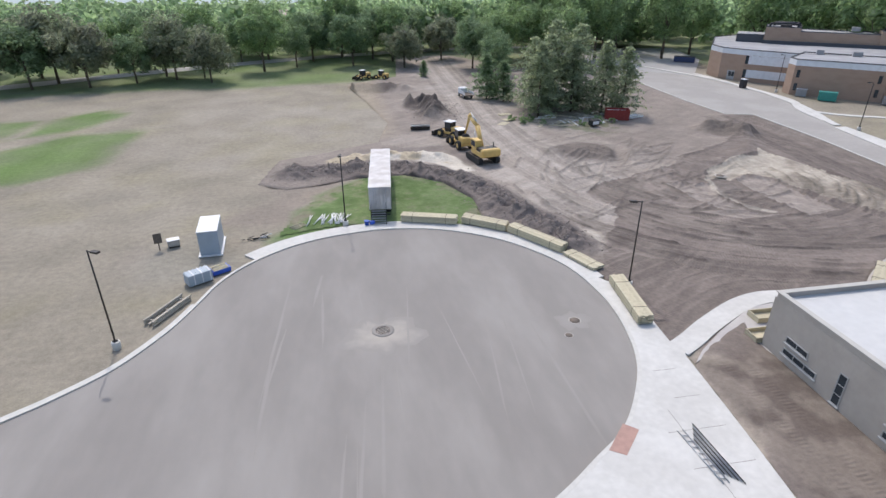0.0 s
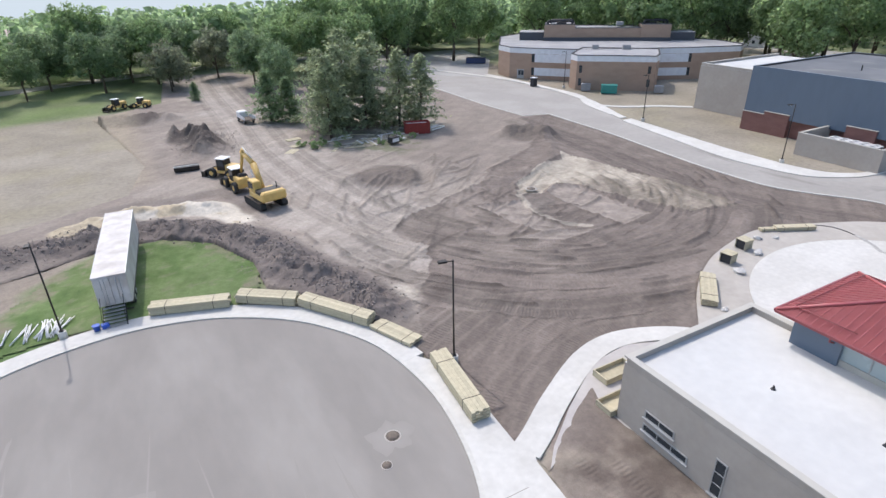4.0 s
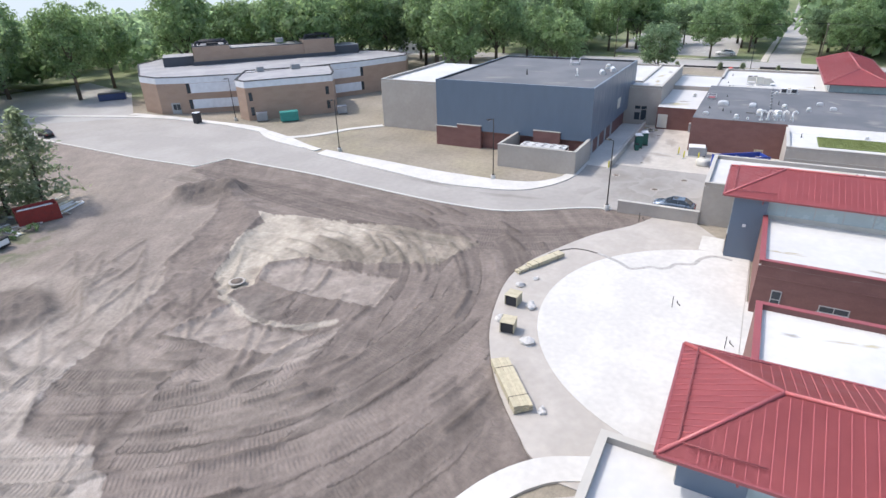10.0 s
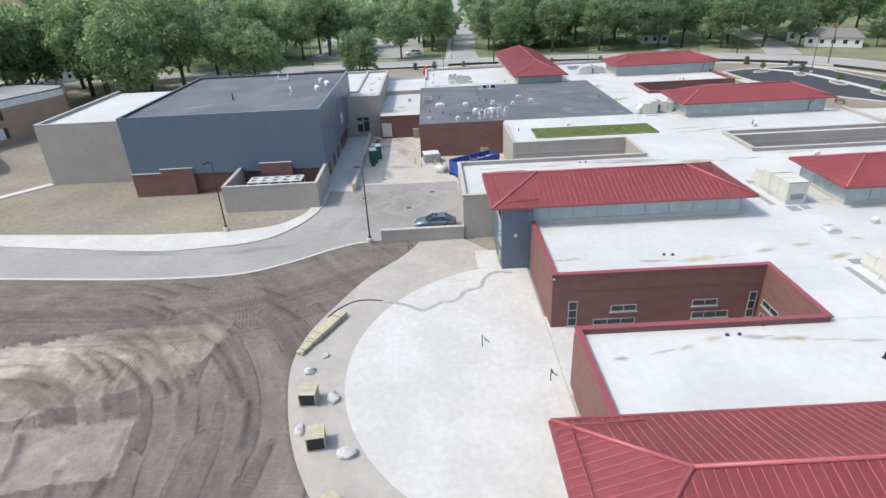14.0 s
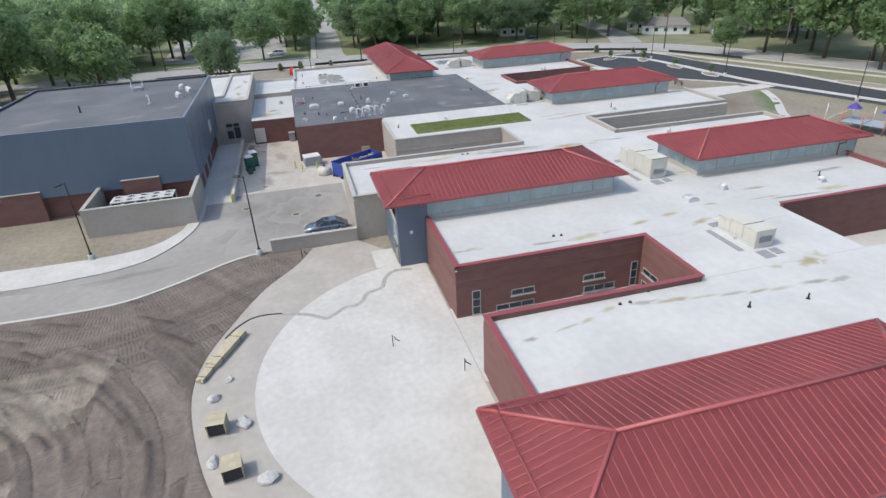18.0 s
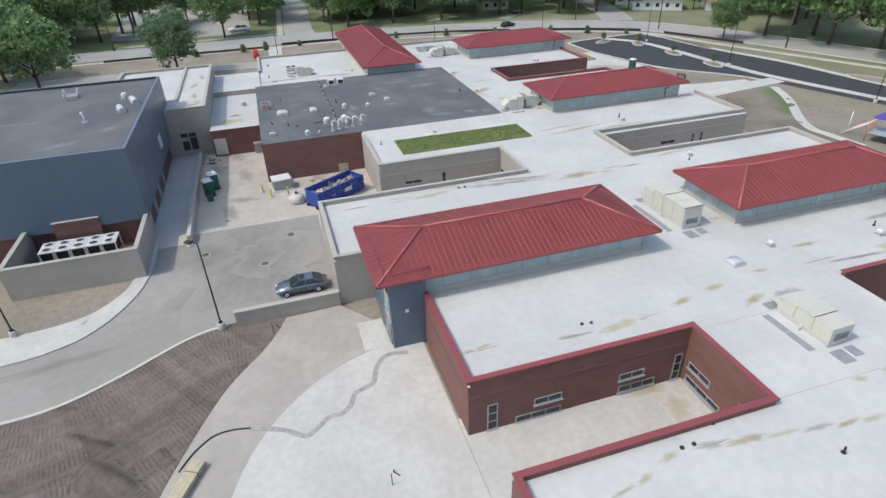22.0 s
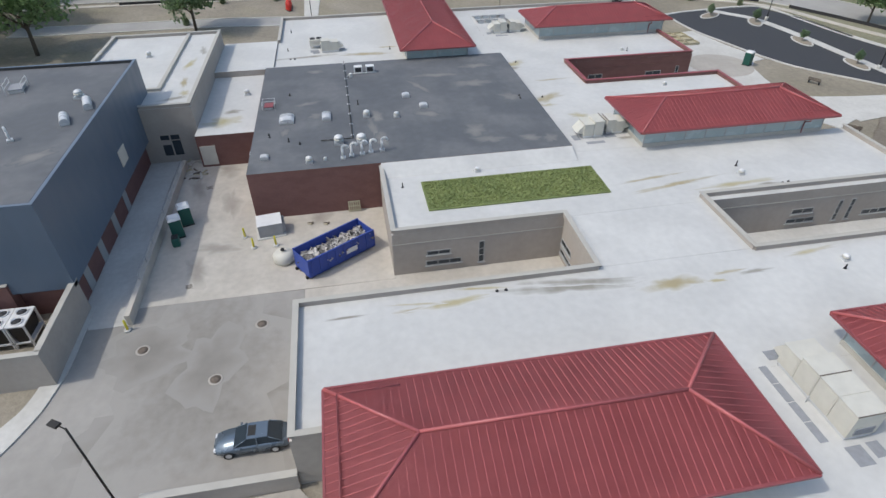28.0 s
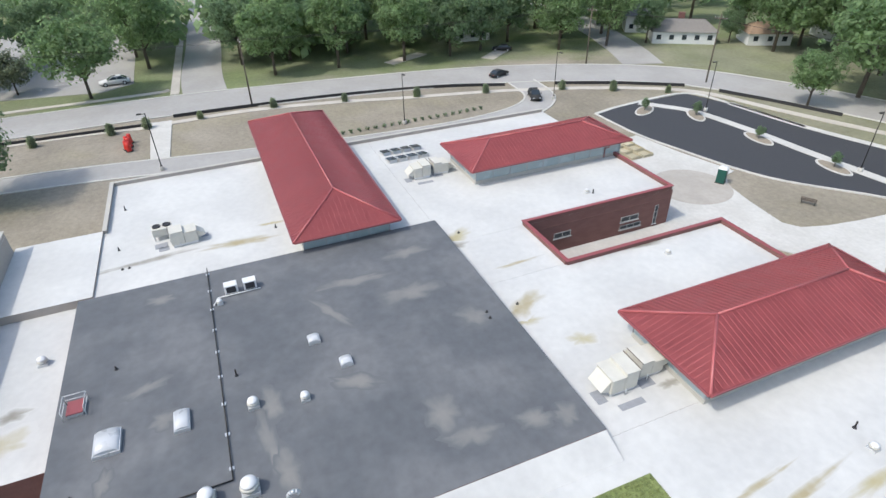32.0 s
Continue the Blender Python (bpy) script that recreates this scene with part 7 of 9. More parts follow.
def rooftop_unit(x, y, turn, ln, w, h, label, z=ROOF_Z, pads=True, n_=3):
    """A packaged air unit on a curb: cabinet sections with raised lids, hood, grilles, and grey walk pads beside it."""
    e = thing("rooftop_unit", label, "air unit", at(x, y, z, turn), "rooftop air units")
    part("curb", B(-ln / 2 + 0.1, -w / 2 + 0.1, -0.02, ln / 2 - 0.1, w / 2 - 0.1, 0.3), M_ALU, e)
    for k in range(n_):
        a, b = -ln / 2 + ln * k / n_, -ln / 2 + ln * (k + 1) / n_
        hh = h * (1.0 if k else 0.86)
        s = part("section", B(a + 0.01, -w / 2, 0.3, b - 0.01, w / 2, hh, bevel=0.03), M_UNIT, e)
        part("lid", B(a - 0.01, -w / 2 - 0.06, hh, b + 0.01, w / 2 + 0.06, hh + 0.05), M_UNIT, s)
        part("door", B(a + 0.12, -w / 2 - 0.025, 0.42, b - 0.12, -w / 2, hh - 0.15), M_UNIT, s)
        part("seam", B(b - 0.03, -w / 2 - 0.08, hh + 0.05, b + 0.03, w / 2 + 0.08, hh + 0.09), M_RUST if k % 2 else M_UNIT, s)
    hood = bmesh.new()
    slab(hood, [(-ln / 2 - 0.75, 0.7), (-ln / 2, 0.5), (-ln / 2, h * 0.8)], -w / 2 + 0.15, w / 2 - 0.15)
    bmesh.ops.transform(hood, matrix=Matrix(((1, 0, 0, 0), (0, 0, 1, 0), (0, 1, 0, 0), (0, 0, 0, 1))), verts=hood.verts)
    bmesh.ops.recalc_face_normals(hood, faces=hood.faces)
    part("hood", hood, M_UNIT, e)
    for k in range(5):
        part("louvre", B(ln / 2 - 0.01, -w / 2 + 0.35, 0.55 + k * 0.12, ln / 2 + 0.05, w / 2 - 0.35, 0.61 + k * 0.12), M_PAD, e)
    if pads:
        n_pad = 4 if ln > 4.9 else 2 if ln > 4 else 1
        for k in range(n_pad):
            p0 = -ln / 2 + 0.1 + k * (ln - 0.2) / n_pad
            part("walk_pad", B(p0, -w / 2 - 1.3, 0.004, p0 + (ln - 0.2) / n_pad - 0.06, -w / 2 - 0.75, 0.02), M_PAD, e)
        part("walk_pad", B(-ln / 2 - 1.05, -w / 2 - 0.2, 0.004, -ln / 2 - 0.25, w / 2 - 0.9, 0.02), M_PAD, e)
        part("walk_pad", B(ln / 2 + 0.35, -w / 2 - 0.2, 0.004, ln / 2 + 1.6, -w / 2 + 0.85, 0.02), M_PAD, e)
        part("walk_pad", B(ln / 2 + 0.3, w / 2 - 0.8, 0.004, ln / 2 + 1.3, w / 2, 0.02), M_PAD, e)
    for u, v in ((0.1, -w / 2 - 0.12), (ln * 0.2, w / 2 + 0.1)):
        part("service_valve", tube(bmesh.new(), (u, v, 0), (u, v, 0.55), 0.05, n=8), M_ALU, e)
    return e


rooftop_unit(84.15, -13.23, 181, 6.0, 2.0, 2.2, "long cream rooftop air unit with grey walk pads", n_=4)
rooftop_unit(66.4, -11.95, 181, 4.4, 1.9, 1.55, "long cream rooftop air unit with grey walk pads")
rooftop_unit(120.9, -12.8, 270, 2.3, 1.9, 1.9, "square cream rooftop air unit beside the red roof", n_=2)
rooftop_unit(121.3, -15.6, 90, 2.1, 1.7, 1.7, "square cream rooftop air unit beside the red roof", pads=False, n_=2)
rooftop_unit(159.0, -12.3, 270, 2.2, 1.8, 1.7, "square cream rooftop air unit beside the solar panels", n_=2)
rooftop_unit(159.2, -14.9, 90, 2.0, 1.7, 1.6, "square cream rooftop air unit beside the solar panels", pads=False, n_=2)
rooftop_unit(154.8, 15.2, 95, 2.6, 1.5, 1.7, "cream condensing unit on the white roof", n_=2)
fu = thing("fan_unit", "pair of black fans on a cream frame", "fan", at(156.9, 17.2, ROOF_Z, 95))
part("frame", B(-1.0, -0.7, 0.5, 1.0, 0.7, 1.3, bevel=0.04), M_UNIT, fu)
for k in (-0.5, 0.5):
    part("fan", lathe(bmesh.new(), [(0.4, 1.3), (0.4, 1.42), (0.34, 1.42), (0.32, 1.34)], 18, (k, 0, 0)), M_BLACKEDGE, fu)
for a in (-0.9, 0.9):
    for b in (-0.6, 0.6):
        part("leg", B(a - 0.05, b - 0.05, 0, a + 0.05, b + 0.05, 0.5), M_ALU, fu)
# solar panels
for i in range(4):
    for j in range(2):
        e = thing("solar_panel", "tilted dark solar panel on the white roof", "solar panel", pose(167.6 - 2.6 * j, -10.5 - i * 1.45, ROOF_Z + 0.25, 0, 12, 0), "solar panels")
        part("frame", B(-1.05, -0.62, -0.02, 1.05, 0.62, 0.02), M_ALU, e)
        for k in range(3):
            part("cell", B(-1.0 + k * 0.67, -0.57, 0.02, -0.36 + k * 0.67, 0.57, 0.028), M_GLASS, e)
        part("stand", B(-0.95, -0.5, -0.5, -0.85, 0.5, -0.02), M_ALU, e)


M_DOME = material("milky_dome", (0.50, 0.51, 0.53), 0.3, var=0.04)


def skylight(x, y, z, w, d, label="white domed skylight on the roof", turn=0):
    e = thing("skylight", label, "skylight", at(x, y, z, turn), "skylights")
    part("curb", B(-w / 2, -d / 2, -0.02, w / 2, d / 2, 0.28), M_ALU, e)
    bm = bmesh.new()
    n_ = 8
    rows = []
    for i in range(n_ + 1):
        a = math.pi * i / n_
        rows.append([bm.verts.new((u * w / 2 * 0.94, -d / 2 * 0.94 * math.cos(a), 0.28 + min(0.22, 0.12 * d) * math.sin(a) * 1.3)) for u in (-1, 1)])
    for r, s in zip(rows, rows[1:]):
        bm.faces.new((r[0], r[1], s[1], s[0])).smooth = True
    bm.faces.new([r[0] for r in rows])
    bm.faces.new([r[1] for r in rows][::-1])
    bmesh.ops.recalc_face_normals(bm, faces=bm.faces)
    part("dome", bm, M_DOME, e)
    return e


def roof_vent(x, y, z, s=1.0, tall=1.0, label="round white mushroom vent on the roof"):
    e = thing("roof_vent", label, "vent", at(x, y, z, 0, s), "roof vents")
    part("curb", B(-0.42, -0.42, -0.02, 0.42, 0.42, 0.25), M_ALU, e)
    part("stack", lathe(bmesh.new(), [(0.3, 0.2), (0.26, 0.5 * tall)], 16), M_ALU, e)
    part("skirt", lathe(bmesh.new(), [(0.3, 0.42 * tall), (0.46, 0.44 * tall), (0.42, 0.54 * tall), (0.24, 0.6 * tall)], 18), M_UNIT, e)
    part("cap", lathe(bmesh.new(), [(0.24, 0.58 * tall), (0.4, 0.62 * tall), (0.37, 0.74 * tall), (0.16, 0.86 * tall), (0.03, 0.88 * tall)], 18), M_WHITEP, e)
    return e


def roof_pipe(x, y, z, h, r=0.06, mat=None, label="short vent pipe on the roof"):
    e = thing("vent_pipe", label, "pipe", at(x, y, z), "vent pipes")
    part("boot", lathe(bmesh.new(), [(r * 2.6, -0.01), (r * 1.5, 0.1)], 12), M_BLACKEDGE, e)
    bm = bmesh.new()
    tube(bm, (0, 0, 0), (0, 0, h), r, n=10)
    part("pipe", bm, mat or M_DARKMETAL, e)
    return e


KZ = 5.3
skylight(129.2, 20.6, KZ, 2.0, 1.6)
skylight(129.2, 16.1, KZ, 1.8, 1.0)
skylight(133.6, 6.3, KZ, 0.9, 0.9)
skylight(130.2, 4.6, KZ, 0.9, 0.9)
skylight(120.4, 22.5, KZ, 0.7, 0.8)
for x, y, s in ((122.4, 14.9, 1.15), (122.1, 12.5, 1.25), (118.8, 18.0, 0.8), (128.7, 11.5, 0.9), (127.9, 8.1, 0.75), (119.0, 16.4, 0.4)):
    roof_vent(x, y, KZ, s)
for k, (x, y) in enumerate(((119.0, 14.6), (119.4, 13.7), (119.6, 12.6), (119.8, 11.7), (120.0, 10.5))):
    e = thing("gooseneck_vent", "white gooseneck exhaust pipe on the dark roof", "vent", at(x, y, KZ, 0), "gooseneck vents")
    bm = bmesh.new()
    tube(bm, (0, 0, 0), (0, 0, 1.15), 0.13, n=10)
    pr = [(0.3 * math.cos(radians(a)) - 0.3, 1.15 + 0.3 * math.sin(radians(a))) for a in range(0, 181, 36)]
    for a, b in zip(pr, pr[1:]):
        tube(bm, (0, a[0], a[1]), (0, b[0], b[1]), 0.13, n=10)
    part("pipe", bm, M_WHITEP if k % 2 else M_ALU, e)
    part("base", B(-0.25, -0.25, -0.01, 0.25, 0.25, 0.16), M_ALU, e)
for x, y, h in ((132.2, 12.3, 0.6), (125.8, 22.4, 0.2), (125.2, 22.3, 0.2), (123.8, 20.2, 0.45), (130.4, -7.5, 0.2), (131.2, -7.6, 0.2), (123.0, 19.0, 0.3), (136.5, 20.5, 0.3)):
    roof_pipe(x, y, KZ, h)
e = thing("condenser_pair", "two small white condenser units on the dark roof", "air unit", at(142.9, 10.8, KZ, 0))
for k in (-0.8, 0.8):
    u = part("unit", B(-0.4, k - 0.55, 0.1, 0.4, k + 0.55, 0.9, bevel=0.03), M_WHITEP, e)
    part("grille", B(-0.43, k - 0.4, 0.2, -0.4, k + 0.4, 0.8), M_BLACKEDGE, u)
bm = bmesh.new()
tube(bm, (-0.6, -1.6, 0.12), (-0.6, 2.0, 0.12), 0.05, n=6)
tube(bm, (-0.6, 2.0, 0.12), (-1.6, 2.4, 0.12), 0.05, n=6)
part("pipe", bm, M_WHITEP, e)
roof_vent(141.5, 12.7, KZ, 0.6)
e = thing("gas_line", "dark gas pipe on blocks across the roof", "pipe", at(0, 0, KZ))
bm = bmesh.new()
tube(bm, (147.5, 13.4, 0.12), (123.2, 13.4, 0.12), 0.04, n=8)
tube(bm, (123.2, 13.4, 0.12), (123.2, 16.8, 0.12), 0.05, n=8)
part("pipe", bm, M_DARKMETAL, e)
for k in range(9):
    part("block", B(124 + k * 2.8, 13.25, 0, 124.25 + k * 2.8, 13.55, 0.07), M_ALU, e)
rh = thing("roof_hatch", "red roof hatch with white safety rails", "roof hatch", at(133.3, 22.8, KZ, 0, 0.78))
part("curb", B(-0.8, -0.6, 0, 0.8, 0.6, 0.35), M_ALU, rh)
part("cover", B(-0.85, -0.65, 0.35, 0.85, 0.65, 0.45), M_COPING, rh)
for a, b in (((-1, -0.9), (1, -0.9)), ((-1, 0.9), (1, 0.9)), ((1, -0.9), (1, 0.9))):
    bm = bmesh.new()
    for zz in (0.55, 1.05):
        tube(bm, (*a, zz), (*b, zz), 0.03, n=6)
    for p in (a, b):
        tube(bm, (*p, 0), (*p, 1.05), 0.03, n=6)
    part("rail", bm, M_WHITEP, rh)
M_ROOFDUST = stain_material("pale_roof_dust", (0.20, 0.196, 0.187), (0.119, 0.124, 0.132), 0.8)
# gym roof
for x, y, w, d in ((124.4, 38.6, 2.3, 0.8), (120.9, 39.6, 2.0, 0.8)):
    e = thing("barrel_vent", "half-round white exhaust vent on the gym roof", "vent", at(x, y, 10.65, 20), "gym roof vents")
    part("curb", B(-w / 2, -d / 2, 0, w / 2, d / 2, 0.25), M_ALU, e)
    bm = bmesh.new()
    slab(bm, [(d * 0.5 * math.cos(a), 0.25 + d * 0.5 * math.sin(a)) for a in np.linspace(0, math.pi, 11)], -w / 2, w / 2)
    bmesh.ops.transform(bm, matrix=Matrix(((0, 0, 1, 0), (1, 0, 0, 0), (0, 1, 0, 0), (0, 0, 0, 1))), verts=bm.verts)
    bmesh.ops.recalc_face_normals(bm, faces=bm.faces)
    part("hood", bm, M_DOME, e)
roof_vent(126.6, 40.0, 10.65, 1.0)
roof_pipe(116.5, 51.5, 10.65, 0.9, 0.09)
gh = thing("roof_hatch", "grey roof hatch with pale guard rails on the gym", "roof hatch", at(130.0, 47.0, 10.65, 10))
part("curb", B(-0.9, -0.6, 0, 0.9, 0.6, 0.3), M_ALU, gh)
part("cover", B(-0.95, -0.65, 0.3, 0.95, 0.65, 0.4), M_PAD, gh)
for yy in (-0.8, 0.8):
    for zz in (0.6, 1.05):
        bm = bmesh.new()
        tube(bm, (-1.2, yy, zz), (1.2, yy, zz), 0.03, n=6)
        part("rail", bm, M_WHITEP, gh)
    for xx in (-1.2, 1.2):
        bm = bmesh.new()
        tube(bm, (xx, yy, 0), (xx, yy, 1.05), 0.03, n=6)
        part("post", bm, M_WHITEP, gh)
gn = thing("gooseneck_vent", "white bent exhaust pipe on the gym roof", "vent", at(117.6, 43.0, 10.65, 30), "gooseneck vents")
part("base", B(-0.25, -0.25, 0, 0.25, 0.25, 0.15), M_ALU, gn)
bm = bmesh.new()
pr = [(0, 0.1), (0, 0.9), (0.1, 1.1), (0.3, 1.18), (0.5, 1.1), (0.6, 0.85)]
for a, b in zip(pr, pr[1:]):
    tube(bm, (a[0], 0, a[1]), (b[0], 0, b[1]), 0.1, n=10)
part("pipe", bm, M_WHITEP, gn)
for x, y, rx, ry, a in ((112, 55, 1.2, 3.0, 20), (120, 50, 0.6, 2.6, -10), (110, 44, 1.0, 2.4, 30), (126, 56, 0.8, 2.0, 0), (114, 40, 0.7, 1.8, 40)):
    mark(x, y, 10.655, rx, ry, a, int(x), M_ROOFDUST, "pale dried dust on the gym roof")
# white roof bits
for x, y, s in ((115.2, 1.4, 0.6), (109.8, -24.3, 0.7), (95.9, -24.6, 0.7), (76.1, -17.6, 0.75), (74.3, -27.9, 0.8), (141.1, 26.3, 0.0), (158.0, 17.6, 0.0), (146.7, -28.3, 0.6), (132.8, -28.0, 0.6), (59.0, -11, 0.0)):
    if s:
        roof_vent(x, y, ROOF_Z, s, 0.9)
roof_vent(141.1, 26.3, 4.0, 0.85)
for x, y, h in ((113.5, 9.2, 0.5), (97.3, 4.0, 0.16), (97.3, 3.3, 0.16), (111.4, -24.8, 0.6), (107.5, -27.3, 0.16), (107.6, -28.0, 0.16), (94.9, -23.8, 0.4), (75.8, -29.1, 0.5), (72.0, 3.1, 0.16), (71.9, 2.4, 0.16), (61.4, 1.2, 0.18), (61.3, 0.5, 0.18),
                (57.3, -4.8, 0.45), (56.9, -9.3, 0.45), (60.4, 3.3, 0.14), (60.4, 2.5, 0.14), (165, 21.3, 0.5), (155.9, 21.5, 0.4), (152, 21, 0.16), (152, 20.4, 0.16), (153.9, 6.2, 0.4), (146.3, -28.9, 0.5), (144.7, -11.1, 0.2), (131.9, -10.9, 0.2), (38, 8, 0.25), (37.2, 13.5, 0.25)):
    roof_pipe(x, y, ROOF_Z, h)
skylight(74.8, -12.8, ROOF_Z, 1.1, 1.2, "grey louvred roof curb on the white roof")
# the planted strip and the stains round it
gr = part("green_roof", B(108.9, -10.2, ROOF_Z, 114.0, 7.35, ROOF_Z + 0.14, bevel=0.03), M_SEDUM)
tagged(gr, "strip of yellow-green sedum planting on the roof", "green roof")
gt = np.random.RandomState(2)
Vg, Fg = [], []
for k in range(9000):
    x, y = gt.uniform(109.0, 113.9), gt.uniform(-10.1, 7.25)
    a, s = gt.rand() * 6.28, gt.uniform(0.03, 0.08)
    n0 = len(Vg) * 4
    Vg.append([(x - math.cos(a) * s, y - math.sin(a) * s, ROOF_Z + 0.13), (x + math.cos(a) * s, y + math.sin(a) * s, ROOF_Z + 0.13), (x + math.cos(a) * s * 0.6, y + math.sin(a) * s * 0.6 + 0.04, ROOF_Z + 0.13 + s), (x - math.cos(a) * s * 0.5, y - 0.05, ROOF_Z + 0.13 + s * 1.2)])
    Fg.append((n0, n0 + 1, n0 + 2, n0 + 3))
sed = new("sedum", mesh_from("sedum", np.array(Vg).reshape(-1, 3), np.array(Fg), material("sedum_tufts", (0.20, 0.235, 0.085), 0.9, var=0.15, scale=3, island=0.16)))
tagged(sed, "low tufts of yellow-green sedum", "plants", kind="stuff")


M_STAINS = [stain_material("ochre_stain_%d" % k, c, (0.527, 0.522, 0.505), 0.7) for k, c in enumerate(((0.345, 0.295, 0.18), (0.39, 0.345, 0.21), (0.25, 0.235, 0.20)))]


def stain(x, y, z, rx, ry, turn, seed):
    return mark(x, y, z, rx * 1.15, ry * 1.35, turn, seed, M_STAINS[seed % 3], "ochre dried puddle stain on the white roof", "roof_stain")


S4 = ROOF_Z + 0.003
def stains(rows, lift, seed):
    for k, (x, y, rx, ry, a) in enumerate(rows):
        stain(x, y, S4 + lift, rx, ry, a, seed + k)


# the two western wings
stains([(71.9, 11.2, 0.2, 0.9, 0), (71.0, 4.4, 0.22, 1.0, 0), (71.1, -0.4, 0.35, 1.6, 8), (71.9, -5.4, 0.22, 0.9, 15), (72.6, -8.9, 0.25, 0.9, 10), (70.1, -13.6, 0.5, 0.9, 0), (70.3, -10.6, 0.4, 0.8, 20)], 0.0, 0)
stains([(61.5, -14.6, 0.6, 0.9, 30), (60.0, 1.4, 0.2, 1.0, -6), (59.7, -0.6, 0.22, 1.2, -6), (59.4, -2.9, 0.16, 0.9, -6), (59.1, -4.9, 0.18, 0.8, -6), (58.8, -6.9, 0.14, 0.7, 0), (58.6, -8.6, 0.16, 0.8, 0), (58.6, -11.6, 0.2, 0.9, 0), (59.0, 8.0, 0.14, 0.6, 15), (59.3, 6.4, 0.16, 0.5, 15), (77, -31.5, 0.3, 1.6, 0), (75.3, -20.5, 0.2, 1.3, 0)], 0.0, 7)
# the middle wings
stains([(96.4, 10.8, 0.25, 0.9, 0), (96.7, 7.2, 0.3, 2.2, 5), (96.7, -1.5, 0.55, 3.4, -5), (95.7, -9.6, 0.7, 1.6, 0), (95.4, -13, 0.15, 0.6, 0), (95.9, -16.5, 0.2, 1.0, 0), (109.2, -17, 0.3, 3.2, 8), (108.2, -23, 0.35, 3.0, 5), (107.6, -26, 0.25, 1.2, 0)], 0.0, 24)
# the eastern wings
stains([(144, -10.5, 0.8, 1.6, 20), (142.5, -9.9, 0.5, 1.0, 0), (131.5, -11.3, 0.9, 1.7, 25), (129.6, -10.6, 0.45, 1.0, 0), (152.6, 19, 0.35, 4.0, 4), (152.4, 10, 0.5, 3.0, -5), (155, 6.5, 0.3, 1.0, 0), (135.0, -27, 0.3, 2.2, -5), (137.4, -14, 0.25, 1.6, 0), (126, -13.5, 0.6, 0.9, 0)], 0.0, 40)
stains([(97.8, 4.9, 0.15, 1.6, -8), (97.2, -2.6, 0.4, 2.8, -6), (96.2, -14.5, 0.18, 1.0, 0), (97.0, 10.4, 0.12, 1.4, -8), (96.5, 15.4, 0.1, 1.2, 0), (73.3, -14.0, 0.2, 0.6, 0), (72.6, -27.8, 0.45, 1.4, 5), (72.2, -23.2, 0.2, 2.4, -4), (72.9, -19.5, 0.12, 1.4, 0), (81.9, -17.0, 0.3, 0.6, 0)], 0.005, 61)
stains([(72.1, 10.7, 0.12, 0.6, 10), (71.0, 0.4, 0.35, 1.4, 8), (71.0, 4.3, 0.18, 0.9, 0), (110.7, -15.2, 0.2, 2.6, 6), (97.4, -22.7, 0.2, 1.8, 6), (119.4, -16.5, 0.4, 0.6, 0), (123.0, -16.0, 0.5, 0.8, 0), (60.1, 4.4, 0.2, 0.6, 20), (58.5, 10.9, 0.16, 0.45, 0), (61.2, -13.6, 0.55, 0.8, 0), (61.3, -10.6, 0.2, 0.4, 0), (58.3, -13.6, 0.3, 0.7, 0)], 0.005, 72)
for k, (x, y, rx, ry, a) in enumerate(((128.4, 10.3, 1.0, 0.5, 0), (125.1, 10.9, 1.9, 0.35, 4), (122.6, 10.2, 1.2, 0.5, 10), (128.0, 4.3, 1.4, 0.4, 60), (126.2, 20.7, 0.7, 0.3, 0), (136.4, -2.7, 0.9, 1.4, 0), (123.0, -0.2, 1.0, 0.8, 0), (144.2, 17.4, 0.4, 0.8, 0), (129.9, 17.2, 0.5, 0.6, 0), (136.6, 4.3, 1.6, 0.3, 30),
                                      (131.3, -6.4, 0.8, 0.8, 0), (119.5, -7.7, 0.7, 0.5, 0), (120.0, -5.6, 0.5, 0.8, 0), (120.5, -1.2, 0.6, 1.0, 0), (140, 1.5, 0.5, 1.8, 0), (133.5, 18.5, 0.4, 0.9, 20), (142.5, -4.5, 0.7, 1.2, 0))):
    mark(x, y, KZ + 0.004, rx * 1.3, ry * 1.5, a, k + 90, M_ROOFDUST, "pale dried dust on the dark roof")
for yy in np.arange(-6.2, 23, 3.05):
    tagged(part("roof_seam", B(117.7, yy - 0.06, KZ, 146.6, yy + 0.06, KZ + 0.006), M_BLACKROOF), "lapped seam between dark roof sheets", "seam", kind="structure")
stain(133.2, 28.4, 4.003, 1.1, 1.7, 0, 40)
stain(136, 27.6, 4.003, 0.5, 0.9, 0, 41)

# ---- the service yard ----
def porta(x, y, turn, label="dark green portable toilet with white roof"):
    e = thing("portable_toilet", label, "toilet", at(x, y, 0.02, turn), "portable toilets")
    part("base", B(-0.58, -0.58, 0, 0.58, 0.58, 0.14), M_BLACK, e)
    part("cabin", B(-0.55, -0.55, 0.14, 0.55, 0.55, 2.1, bevel=0.04), M_GREENP, e)
    d = part("door", B(-0.4, -0.58, 0.2, 0.4, -0.55, 1.95, bevel=0.01), M_GREENP, e)
    part("latch", B(0.28, -0.61, 1.0, 0.36, -0.58, 1.15), M_WHITEP, d)
    bm = bmesh.new()
    bmesh.ops.create_cone(bm, segments=4, radius1=0.86, radius2=0.6, depth=0.22, cap_ends=True)
    bmesh.ops.rotate(bm, matrix=Matrix.Rotation(radians(45), 3, "Z"), verts=bm.verts)
    part("roof", bm, M_WHITEP, e, "white roof", pose(0, 0, 2.2))
    return e


